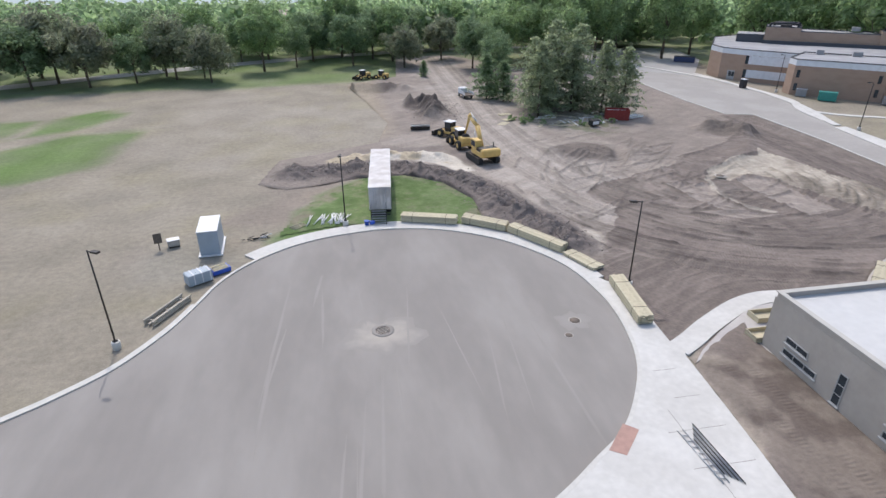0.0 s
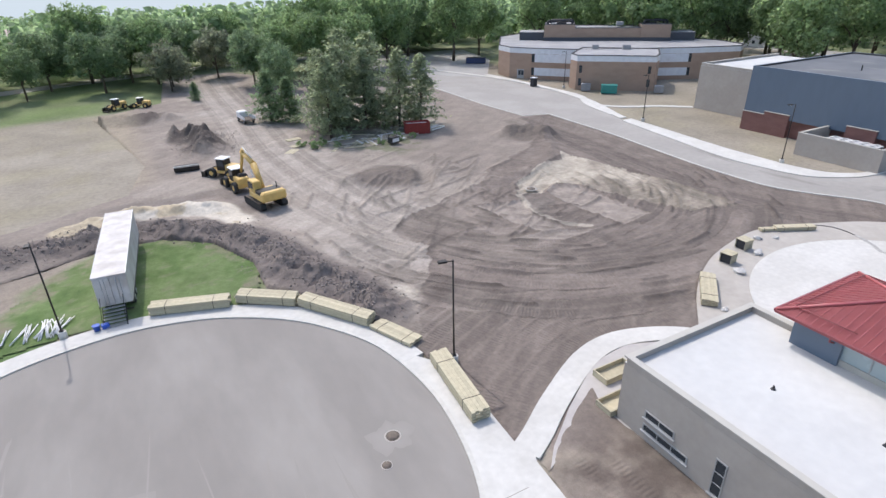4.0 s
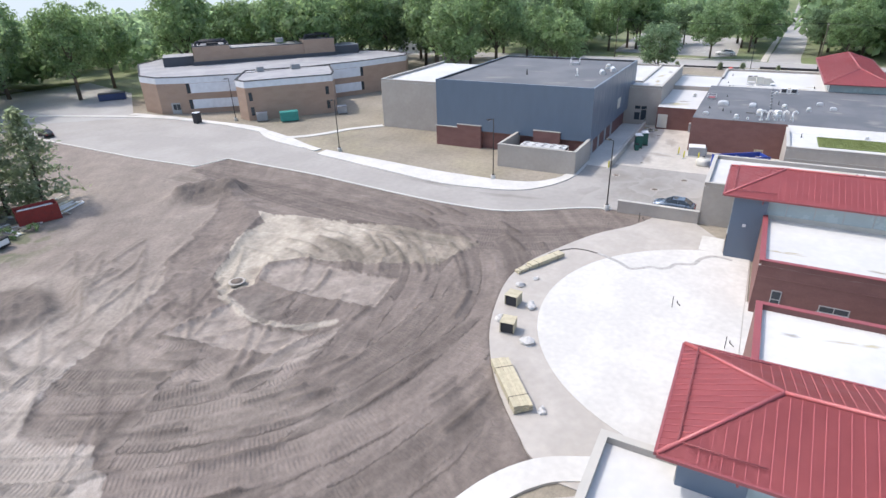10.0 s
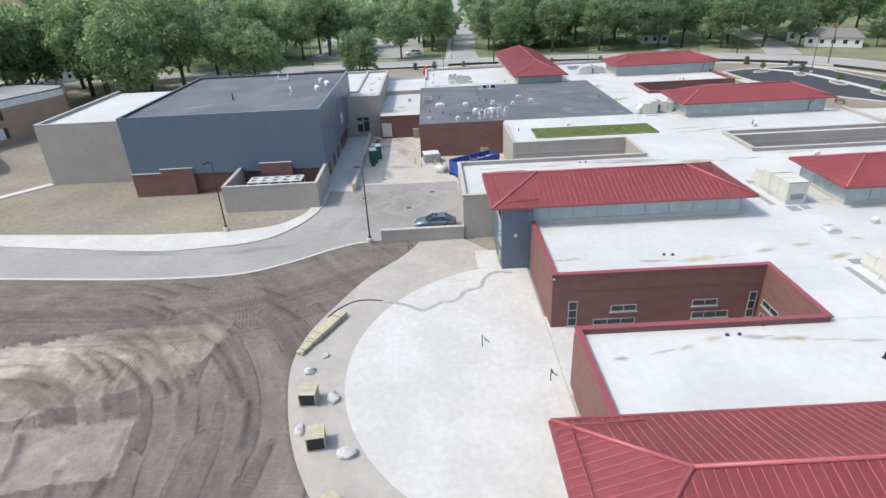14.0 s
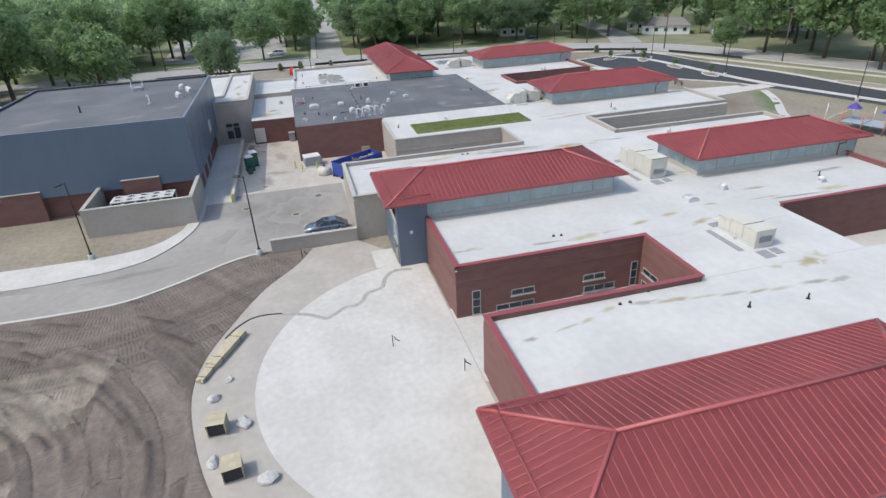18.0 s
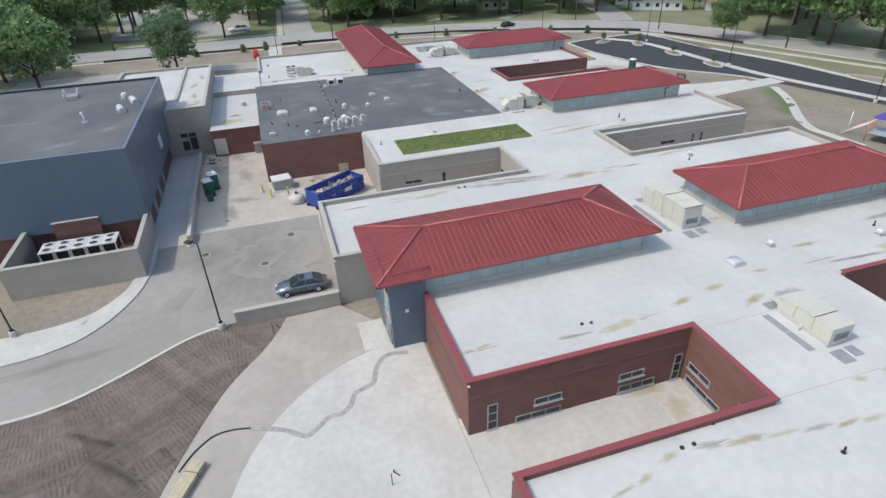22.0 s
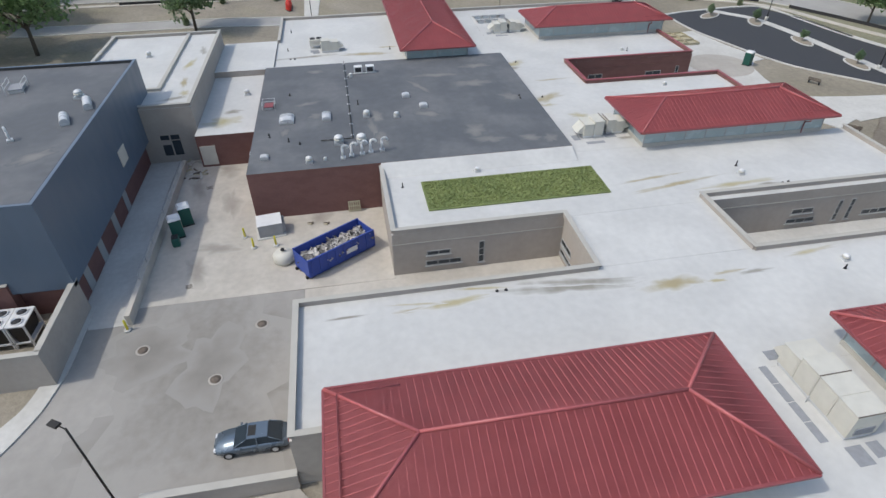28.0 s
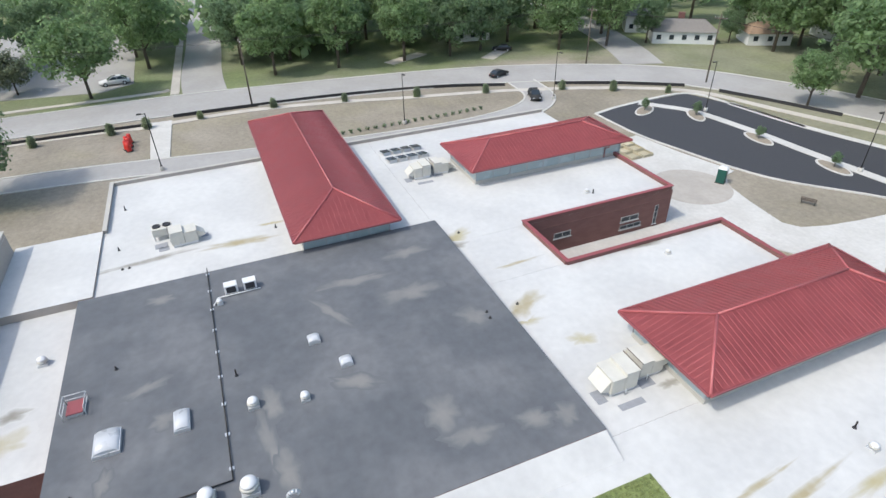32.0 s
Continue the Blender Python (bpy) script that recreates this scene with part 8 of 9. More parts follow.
porta(115.9, 31.5, 200)
porta(118.0, 31.0, 200)
porta(148.6, -51.9, 30)
hw = thing("hand_wash_station", "small dark green wash stand", "wash stand", at(114.3, 31.4, 0.02, 10))
part("tank", B(-0.4, -0.35, 0, 0.4, 0.35, 0.95, bevel=0.08), M_GREENP, hw)
part("basin", B(-0.35, -0.3, 0.95, 0.35, 0.3, 1.05, bevel=0.02), M_BLACK, hw)
tf = thing("transformer", "pale grey transformer cabinet on a concrete pad", "transformer", at(114.9, 22.5, 0.02, 8, 1.0, 0.78))
part("pad", B(-1.2, -1.4, 0, 1.2, 1.4, 0.15), M_CONC, tf)
part("cabinet", B(-0.95, -1.15, 0.15, 0.95, 1.15, 1.85, bevel=0.04), M_OLDROOF, tf)
part("lid", B(-1.0, -1.2, 1.85, 1.0, 1.2, 1.93), M_WHITEP, tf)
for k in range(6):
    part("fin", B(-0.7 + k * 0.28, -1.45, 0.4, -0.64 + k * 0.28, -1.15, 1.6), M_OLDROOF, tf)
for x, y in ((114.4, 25.0), (112.5, 24.0), (112.5, 21.9), (103.0, 33.2)):
    e = thing("bollard", "yellow steel bollard on a white base", "bollard", at(x, y, 0.0), "yellow bollards")
    part("foot", lathe(bmesh.new(), [(0.3, 0), (0.3, 0.12), (0.12, 0.16)], 14), M_CONC, e)
    part("post", lathe(bmesh.new(), [(0.1, 0.1), (0.1, 1.1), (0.06, 1.18), (0.01, 1.2)], 14), M_YELLOWP, e)
wt = thing("water_tank", "squat white plastic water tank", "tank", at(110.0, 21.0, 0.02))
part("tank", lathe(bmesh.new(), [(0.85, 0), (1.0, 0.15), (1.0, 0.7), (0.75, 1.0), (0.2, 1.08)], 24), M_UNIT, wt)
part("cap", lathe(bmesh.new(), [(0.2, 1.24), (0.2, 1.32), (0.05, 1.33)], 14), M_BLACK, wt)


def skip(x, y, turn):
    e = thing("waste_skip", "open blue roll-off skip full of rubble and scrap", "skip", at(x, y, 0.02, turn))
    w, ln, h = 1.25, 3.6, 2.05
    for a in ((-ln, -w, ln, -w + 0.08), (-ln, w - 0.08, ln, w), (-ln, -w + 0.08, -ln + 0.08, w - 0.08), (ln - 0.08, -w + 0.08, ln, w - 0.08)):
        part("side", B(a[0], a[1], 0.2, a[2], a[3], h), M_BLUESTEEL, e)
    part("floor", B(-ln, -w, 0.18, ln, w, 0.28), M_BLUESTEEL, e)
    for s in (-1, 1):
        for k in range(9):
            part("rib", B(-ln + 0.3 + k * 0.85, s * (w + 0.04) - 0.04, 0.25, -ln + 0.42 + k * 0.85, s * (w + 0.04) + 0.04, h - 0.1), M_BLUESTEEL, e)
        part("top_rail", B(-ln, s * w - 0.07, h - 0.02, ln, s * w + 0.07, h + 0.1), M_BLUESTEEL, e)
        part("runner", B(-ln, s * 0.5 - 0.08, 0, ln, s * 0.5 + 0.08, 0.18), M_DARKMETAL, e)
        part("roller", tube(bmesh.new(), (-ln - 0.1, s * 0.9 - 0.1, 0.14), (-ln - 0.1, s * 0.9 + 0.1, 0.14), 0.14, n=12), M_DARKMETAL, e)
    part("label_panel", B(0.4, -w - 0.1, 0.9, 1.6, -w - 0.085, 1.4), M_WHITEP, e)
    rr = random.Random(12)
    V_, F_ = [], []
    for k in range(420):
        c_ = np.array([rr.uniform(-ln + 0.3, ln - 0.3), rr.uniform(-w + 0.2, w - 0.2), 1.15 + 0.28 * rr.random()])
        long_ = rr.random() < 0.5
        sz = np.array([rr.uniform(0.3, 0.8), 0.05, 0.03]) if long_ else np.array([rr.uniform(0.08, 0.3), rr.uniform(0.08, 0.25), rr.uniform(0.03, 0.12)])
        q = Euler((rr.gauss(0, 0.4), rr.gauss(0, 0.4), rr.uniform(0, 6.3))).to_matrix()
        F_.append(faces8 + 8 * k)
        V_.append((cube * sz) @ np.array(q).T + c_)
    o = new("rubble", mesh_from("rubble", np.concatenate(V_), np.concatenate(F_), material("mixed_rubble", (0.33, 0.31, 0.285), 0.9, var=0.3, scale=6, island=0.85)))
    o.parent = e
    part("fill", B(-ln + 0.1, -w + 0.1, 0.28, ln - 0.1, w - 0.1, 1.12), M_RUST, e)
    return e


skip(109.6, 16.2, -58)
pl = thing("pallet", "wooden pallet leaning against the brick wall", "pallet", pose(117.1, 14.0, 0.05, 0, -80, 0))
for k in range(6):
    part("slat", B(0, -0.6 + k * 0.22, 0.1, 1.2, -0.46 + k * 0.22, 0.13), M_LUMBER, pl)
for k in range(3):
    part("runner", B(0.05 + k * 0.5, -0.6, 0, 0.15 + k * 0.5, 0.66, 0.1), M_LUMBER, pl)


def car(x, y, turn, paint, label, s=1.0):
    """A saloon: lofted body, glasshouse, wheels, lamps and plates left plain."""
    e = thing("car", label, "car", at(x, y, 0.0, turn, s))
    secs = ((-2.42, 0.45, 0.62, 0.62), (-2.3, 0.3, 0.78, 0.78), (-1.6, 0.25, 0.9, 0.93), (-0.9, 0.24, 0.91, 0.98), (0.6, 0.24, 0.91, 0.96), (1.6, 0.25, 0.89, 0.86), (2.25, 0.3, 0.76, 0.74), (2.45, 0.42, 0.58, 0.62))
    bm = bmesh.new()
    rings = []
    for xx, z0, w, z1 in secs:
        rings.append([bm.verts.new((xx, yy, zz)) for yy, zz in ((-w, z0 + 0.1), (-w, z1 - 0.22), (-w * 0.93, z1), (w * 0.93, z1), (w, z1 - 0.22), (w, z0 + 0.1), (w * 0.8, z0), (-w * 0.8, z0))])
    for a, b in zip(rings, rings[1:]):
        for i in range(8):
            bm.faces.new((a[i], a[(i + 1) % 8], b[(i + 1) % 8], b[i])).smooth = True
    bm.faces.new(rings[0])
    bm.faces.new(rings[-1][::-1])
    bmesh.ops.recalc_face_normals(bm, faces=bm.faces)
    body = part("body", bm, paint, e)
    bm = bmesh.new()
    rings = []
    for xx, w0, w1, zt in ((-1.95, 0.78, 0.74, 0.95), (-1.15, 0.84, 0.64, 1.4), (0.25, 0.84, 0.64, 1.43), (1.1, 0.82, 0.76, 0.94)):
        rings.append([bm.verts.new((xx, yy, zz)) for yy, zz in ((-w0, 0.9), (-w1, zt), (w1, zt), (w0, 0.9))])
    for a, b in zip(rings, rings[1:]):
        for i in range(4):
            bm.faces.new((a[i], a[(i + 1) % 4], b[(i + 1) % 4], b[i]))
    bm.faces.new(rings[0])
    bm.faces.new(rings[-1][::-1])
    bmesh.ops.recalc_face_normals(bm, faces=bm.faces)
    gl = part("glasshouse", bm, M_GLASS, e, "dark car windows")
    rf = part("roof", B(-1.12, -0.62, 1.4, 0.22, 0.62, 1.46, bevel=0.02), paint, e)
    part("sunroof", B(-0.35, -0.4, 1.46, 0.15, 0.4, 1.467), M_BLACK, rf)
    for s2 in (-1, 1):
        for a, b in (((-1.15, 0.65, 1.4), (-1.95, 0.76, 0.95)), ((0.25, 0.65, 1.42), (1.1, 0.79, 0.94)), ((-0.4, 0.68, 1.4), (-0.4, 0.85, 0.92))):
            bm = bmesh.new()
            tube(bm, (a[0], s2 * a[1], a[2]), (b[0], s2 * b[1], b[2]), 0.035, n=6)
            part("pillar", bm, paint, e)
        part("headlamp", B(2.2, s2 * 0.55 - 0.16, 0.58, 2.42, s2 * 0.55 + 0.16, 0.7, bevel=0.02), M_WHITEP, e)
        part("tail_lamp", B(-2.42, s2 * 0.55 - 0.16, 0.62, -2.3, s2 * 0.55 + 0.16, 0.76, bevel=0.02), M_REDSTEEL, e)
        part("mirror", B(0.65, s2 * 0.98 - 0.09, 0.92, 0.8, s2 * 0.98 + 0.09, 1.05, bevel=0.02), paint, e)
        for xx in (-1.45, 1.5):
            w = part("wheel", tube(bmesh.new(), (xx, s2 * 0.7, 0.33), (xx, s2 * 0.93, 0.33), 0.33, n=20), M_BLACK, e)
            part("rim", tube(bmesh.new(), (xx, s2 * 0.85, 0.33), (xx, s2 * 0.94, 0.33), 0.2, n=14), M_ALU, w)
    return e


car(90.4, 22.2, 90, M_CAR, "blue-grey saloon car parked on the drive")
car(80.3, 138, 80, M_BLACK, "dark car parked beside the far drive")
car(190.5, -47.5, 160, M_BLACK, "black pickup-sized car at the school entrance", 1.1)
car(206, -48, -70, M_BLACK, "dark car on the street before the school")
# ramp wall beside the gym, its doors and the chillers
rwl = thing("ramp_wall", "low concrete wall between ramp and yard", "wall")
part("wall", B(103.6, 32.95, -0.2, 130.0, 33.35, 1.05), M_CONC_OLD, rwl)
part("rail", tube(bmesh.new(), (108, 33.15, 1.75), (129.5, 33.15, 1.75), 0.03, n=6), M_STEEL, rwl)
for k in range(9):
    part("post", tube(bmesh.new(), (108.2 + k * 2.6, 33.15, 1.0), (108.2 + k * 2.6, 33.15, 1.75), 0.025, n=6), M_STEEL, rwl)
bm = slab(bmesh.new(), [(103.6, 33.35), (132, 33.35), (132, 37.5), (106.4, 37.5), (103.6, 36.4)], -0.1, 0.03)
tagged(part("ramp", bm, M_CONC), "pale concrete ramp along the gym", "pavement", kind="structure")
dn = 1
for x0 in (108.6, 112.6, 117.0, 121.2):
    e = thing("door_%d" % dn, "pale grey steel door in the brick base", "door", kind="structure")
    part("leaf", B(x0, 37.44, 0.05, x0 + 1.1, 37.5, 2.3), M_FRAME, e)
    part("handle", B(x0 + 0.1, 37.4, 1.0, x0 + 0.22, 37.44, 1.05), M_STEEL, e)
    dn += 1
e = thing("door_%d" % dn, "pale loading door in the low brick block", "door", kind="structure")
part("leaf", B(129.74, 29.3, 0.3, 129.82, 31.0, 2.7), M_UNIT, e)
e = thing("door_%d" % (dn + 1), "dark glazed entrance in the link block", "door", kind="structure")
for k in range(2):
    part("pane", B(131.72, 33.4 + k * 1.15, 0.95, 131.79, 34.35 + k * 1.15, 2.3 + 0.5 * (1 - k)), M_GLASS, e)
    part("transom", B(131.72, 33.4 + k * 1.15, 2.95, 131.79, 34.35 + k * 1.15, 3.5), M_GLASS, e)
e = thing("wall_panel", "white framed panel high on the gym wall", "panel")
part("panel", B(122.6, 36.84, 4.6, 124.6, 36.9, 6.3), M_UNIT, e)
for y0, y1, z1 in ((55.2, 59.6, 3.75), (41.6, 46.0, 3.95), (59.6, 63.6, 3.2)):
    e = thing("brick_pier", "projecting brick bay with pale coping on the gym", "brick bay")
    part("brickwork", B(105.45, y0, -0.3, 106.45, y1, z1), M_BRICK, e)
    part("coping", B(105.38, y0 - 0.05, z1, 105.75, y1 + 0.05, z1 + 0.08), M_TANCOP, e)
for k in range(5):
    e = thing("chiller", "white twin-fan chiller with dark coils inside the pen", "chiller", at(103.6, 40.6 + k * 1.45, 0.0, 0, 1.0, 1.12), "chillers in the pen")
    part("top_plate", B(-1.15, -0.7, 1.95, 1.15, 0.7, 2.05), M_WHITEP, e)
    bm = bmesh.new()
    slab(bm, [(-0.35, 0.55), (0.35, 0.55), (0.62, 1.95), (-0.62, 1.95)], -1.05, 1.05)
    bmesh.ops.transform(bm, matrix=Matrix(((0, 0, 1, 0), (1, 0, 0, 0), (0, 1, 0, 0), (0, 0, 0, 1))), verts=bm.verts)
    bmesh.ops.recalc_face_normals(bm, faces=bm.faces)
    part("coil", bm, M_DARKMETAL, e)
    part("base_rail", B(-1.15, -0.7, 0.4, 1.15, 0.7, 0.52), M_WHITEP, e)
    for s in (-0.55, 0.55):
        f = part("fan_ring", lathe(bmesh.new(), [(0.46, 2.05), (0.46, 2.14), (0.4, 2.14), (0.4, 2.06)], 18, (s, 0, 0)), M_WHITEP, e)
        part("fan", lathe(bmesh.new(), [(0.39, 2.06), (0.1, 2.09), (0.05, 2.11)], 14, (s, 0, 0)), M_BLACKEDGE, f)
    for a in (-1.08, 1.08):
        for b in (-0.63, 0.63):
            part("leg", B(a - 0.07, b - 0.06, 0, a + 0.07, b + 0.06, 1.95), M_WHITEP, e)
# patio pipes, hose and small clutter
for x, y in ((66.6, 18.9), (62.1, 14.4), (84.5, 25.2)):
    e = thing("stub_pipe", "thin upright pipe with a low elbow on the patio", "pipe", at(x, y, 0.08))
    bm = bmesh.new()
    tube(bm, (0, 0, 0), (0, 0, 1.1), 0.035, n=6)
    tube(bm, (0.5, -0.6, 0.04), (0.9, -0.3, 0.04), 0.04, n=6)
    tube(bm, (0.9, -0.3, 0), (0.9, -0.3, 0.25), 0.04, n=6)
    part("pipe", bm, M_DARKMETAL, e)
hose = smooth_line([(78.3, 14.9), (78.5, 16.6), (77.4, 17.7), (75.8, 18.3), (75.2, 19.7), (74.1, 20.3), (73.5, 21.1), (73.5, 21.9), (72.7, 22.9), (72.3, 23.7), (73.2, 24.9), (73.9, 26.3), (74.3, 27.3)], 8)
bm = strip(bmesh.new(), hose, -0.2, 0.2, 0.085, 0.105)
tagged(part("wet_trail", bm, material("wet_sand_trail", (0.345, 0.335, 0.315), 0.8, var=0.2, scale=3)), "winding grey sand trail across the pale patio", "stain", kind="structure")
bm = strip(bmesh.new(), smooth_line([(74.3, 27.3), (74.55, 28.6), (74.4, 29.8), (73.7, 30.7), (73.0, 31.3), (72.0, 31.9)], 6), -0.06, 0.06, 0.045, 0.1)
tagged(part("hose", bm, M_DARKMETAL), "dark hose over the patio edge", "hose")

for x, y, r in ((107.7, 29.2, 0.35), (124.8, 29.8, 0.4)):
    e = thing("drain_cover", "square iron drain grate in the yard", "drain", at(x, y, 0.02, 12))
    part("frame", B(-r, -r, -0.05, r, r, 0.008), M_CONC_OLD, e)
    for k in range(5):
        part("grate_bar", B(-r * 0.8, -r * 0.72 + k * r * 0.34, 0.008, r * 0.8, -r * 0.72 + k * r * 0.34 + r * 0.18, 0.025), M_RUST, e)
dh = thing("debris_heap", "scattered boards and rubble along the yard wall", "debris")
hr = random.Random(61)
for k in range(34):
    x, y = hr.uniform(126.5, 131.6), hr.uniform(30.6, 33.2)
    ln = hr.choice((0.3, 0.4, 0.9, 1.6))
    part("board" if ln > 0.5 else "rubble_piece", B(-ln / 2, -0.09, 0, ln / 2, 0.09, hr.uniform(0.05, 0.18)), hr.choice((M_LUMBER, M_CONC_OLD, M_RUST, M_CONC)), dh, m=at(x, y, 0.021 + 0.002 * k, hr.uniform(0, 180)))
for x, y in ((115.6, 18.6), (115.3, 17.0), (119.8, 14.5)):
    e = thing("scrap_heap", "small heap of offcuts on the yard concrete", "debris", at(x, y, 0.022, x * 13))
    for k in range(5):
        part("offcut", B(-0.3, -0.06 + 0.12 * (k % 3) - 0.1, 0.03 * k, 0.3, 0.06 + 0.12 * (k % 3) - 0.1, 0.03 * k + 0.03), M_LUMBER if k % 2 else M_RUST, e, m=pose(0, 0, 0, 0, 0, 50 * k))
ac = thing("wall_unit", "grey electrical cabinet at the brick corner", "cabinet", at(129.5, 25.0, 0.02))
part("cabinet", B(-0.5, -0.5, 0, 0.5, 0.5, 1.5, bevel=0.03), M_OLDROOF, ac)
part("lid", B(-0.54, -0.54, 1.5, 0.54, 0.54, 1.56), M_ALU, ac)
M_YARDSTAIN = stain_material("yard_stain", (0.30, 0.27, 0.235), (0.46, 0.425, 0.375), 0.6)
for k, (x, y, rx, ry, a) in enumerate(((116.5, 17.6, 1.6, 1.0, 0), (110, 29, 2.0, 1.0, 20), (121, 27, 2.6, 0.9, 5), (113, 27.5, 0.8, 2.0, 0), (125, 31, 2.4, 1.0, 10), (128.5, 28, 1.6, 1.4, 0))):
    mark(x, y, 0.021, rx, ry, a, 300 + k, M_YARDSTAIN, "dark damp stain on the yard concrete")
M_ROADSTAIN = stain_material("road_stain", (0.215, 0.2, 0.18), (0.28, 0.265, 0.243), 0.5)
for k, (x, y, rx, ry, a) in enumerate(((98, 26, 3.0, 2.0, 0), (100, 31, 2.0, 3.0, 20), (92, 30, 2.0, 3.4, 0), (102, 22.5, 1.6, 2.0, 0), (95, 22, 1.2, 2.2, 0), (86.5, 42, 0.6, 3.6, 5), (87, 55, 0.5, 4.0, -4))):
    mark(x, y, 0.002, rx, ry, a, 320 + k, M_ROADSTAIN, "brown mud stain on the grey drive")

M_COURTSTAIN = stain_material("court_stain", (0.40, 0.34, 0.245), (0.527, 0.516, 0.492), 0.6)
mark(66.2, -1.8, 0.0855, 1.3, 1.0, 0, 401, M_COURTSTAIN, "tan damp stain on the courtyard floor")
mark(68.3, -0.6, 0.0855, 0.5, 1.6, 0, 402, M_COURTSTAIN, "tan damp stain on the courtyard floor")
mark(97.2, 26.6, 0.001, 7.6, 6.6, 0, 403, stain_material("mud_film", (0.222, 0.207, 0.186), (0.305, 0.289, 0.266), 1.2), "broad brown mud stain on the grey drive")


# ---- courtyards ----
for pts, lb in (([(98.4, -4.6), (106.1, -4.6), (106.1, 10.98), (105.46, 10.98), (105.46, 19.06), (98.4, 19.06)], "stained pale concrete courtyard between tan wings"), ([(98.4, -42.5), (106.6, -42.5), (106.6, -18.1), (98.4, -18.1)], "pale concrete courtyard between tan wings"),
                ([(135.3, -38), (143.3, -38), (143.3, -18), (135.3, -18)], "pale concrete floor of a brick courtyard"), ([(61.5, -42), (70.5, -42), (70.5, -19.4), (61.5, -19.4)], "pale concrete floor of a brick courtyard")):
    tagged(part("courtyard_floor", slab(bmesh.new(), pts, -0.2, 0.03), M_CONC_OLD if "stained" in lb else M_CONC), lb, "pavement", kind="structure")
# bare soil bed along the tan wing
BED = [(23.9, -14), (32.2, -14), (32.2, 20.6), (33.6, 24.0), (30.2, 22.2), (27.0, 20.4), (25.4, 19.0), (25.0, 17.0), (24.7, 13.3), (24.4, 10), (24.0, 6)]
BED_TRACKS = [[(27.0, -14), (27.2, 18)], [(28.6, -14), (28.9, 17)]]


def bed_tread(x, y):
    out, al = np.zeros(x.shape), np.zeros(x.shape)
    for ln in BED_TRACKS:
        d, s = seg_dist(x, y, ln)
        w = np.exp(-(d / 0.42) ** 4)
        al, out = np.where(w > 0.0005, s, al), np.maximum(out, w * (0.4 + 0.6 * step(fnoise(x, y, 1.8, 66), 0.35, 0.6)))
    return out, al


bed = sheet("planting_bed", np.arange(23.6, 34, 0.2), np.arange(-14, 25, 0.2),
            lambda x, y: 0.02 + (0.08 + 0.1 * fnoise(x, y, 2.5, 61) + 0.08 * fnoise(x, y, 0.7, 62) - 0.05 * np.exp(-((x - 27.1) / 0.4) ** 2) - 0.05 * np.exp(-((x - 28.7) / 0.4) ** 2)) * inside(x, y, BED) * step(seg_dist(x, y, BED + BED[:1])[0], 0.15, 0.9),
            lambda x, y: lerp3(lerp3((0.125, 0.102, 0.087), (0.19, 0.16, 0.135), step(fnoise(x, y, 1.7, 67), 0.4, 0.65)), lerp3((0.34, 0.295, 0.24), DARK, step(fnoise(x, y, 3, 64), 0.4, 0.6)), np.clip(step(y, 17, 20) + step(25.6 - x, 0, 1.2) * 0.8, 0, 1)), M_SOIL,
            keep=lambda x, y: inside(x, y, BED), extra=(("tread", lambda x, y: bed_tread(x, y)[0]), ("along", lambda x, y: bed_tread(x, y)[1])))
tagged(bed, "bare brown soil bed beside the tan wing", "ground", kind="structure")

tagged(part("pavement", slab(bmesh.new(), [(25.3, 18.4), (26.6, 19.7), (29.7, 21.9), (34.5, 24.8), (38.3, 25.2), (41.4, 23.9), (43.5, 20.6), (43.5, 18.4), (31.5, 18.4), (30.4, 19.9), (28.4, 20.0), (27.4, 19.4)][::-1], -0.1, 0.105), material("grey_slab", (0.385, 0.36, 0.342), 0.88, var=0.06, scale=2, col2=(0.42, 0.395, 0.37), mix_scale=0.3)), "smooth grey slab under the planter boxes", "pavement", kind="structure")

# ---- streets east of the school ----
MAIN = smooth_line([(216, 190), (216.5, 90), (216.8, 40), (217, 20), (215.6, 2), (210.4, -36), (203, -60), (191, -80), (174, -91.5), (150, -101), (110, -115), (30, -138)], 8)
SIDE = smooth_line([(222, 10.3), (240, 10), (302, 6.5), (620, -6)], 6)
BRANCH = smooth_line([(200, -81), (216, -87), (244, -94), (330, -110)], 6)


def road(line, half, z, label, kerb=True):
    tagged(part("road", strip(bmesh.new(), line, -half, half, -0.25, z), M_ROAD), label, "road", kind="structure")
    if kerb:
        for s in (-1, 1):
            tagged(part("kerb", strip(bmesh.new(), line, s * half, s * (half + 0.35), -0.2, z + 0.07), M_CURB), "pale concrete kerb of the street", "kerb", kind="structure")


road(MAIN, 6.0, 0.02, "grey asphalt street past the school")
road(SIDE, 4.3, 0.035, "grey shaded side street between trees", False)
road(BRANCH, 4.6, 0.035, "grey residential street", False)
DRIVE = smooth_line([(190.5, 75), (190.2, 50), (190, 38), (188.6, 25), (185.6, 6), (183.4, -10), (182.6, -28), (185, -42), (191, -49), (201, -50.5)], 6)
road(DRIVE, 2.7, 0.01, "narrow grey service drive behind the school")
tagged(part("pavement", strip(bmesh.new(), smooth_line([(206.6, 17), (207.2, 3.4), (204.6, -13), (201.6, -24), (196.6, -44.6), (190, -62), (180, -77), (162, -84), (120, -101)], 6), -0.8, 0.8, -0.2, 0.07), M_CONC_OLD), "pale concrete street walk", "pavement", kind="structure")
tagged(part("pavement", strip(bmesh.new(), smooth_line([(205.8, 20), (207, 30), (207.4, 60), (207, 100)], 6), -0.8, 0.8, -0.2, 0.07), M_CONC_OLD), "pale concrete street walk", "pavement", kind="structure")
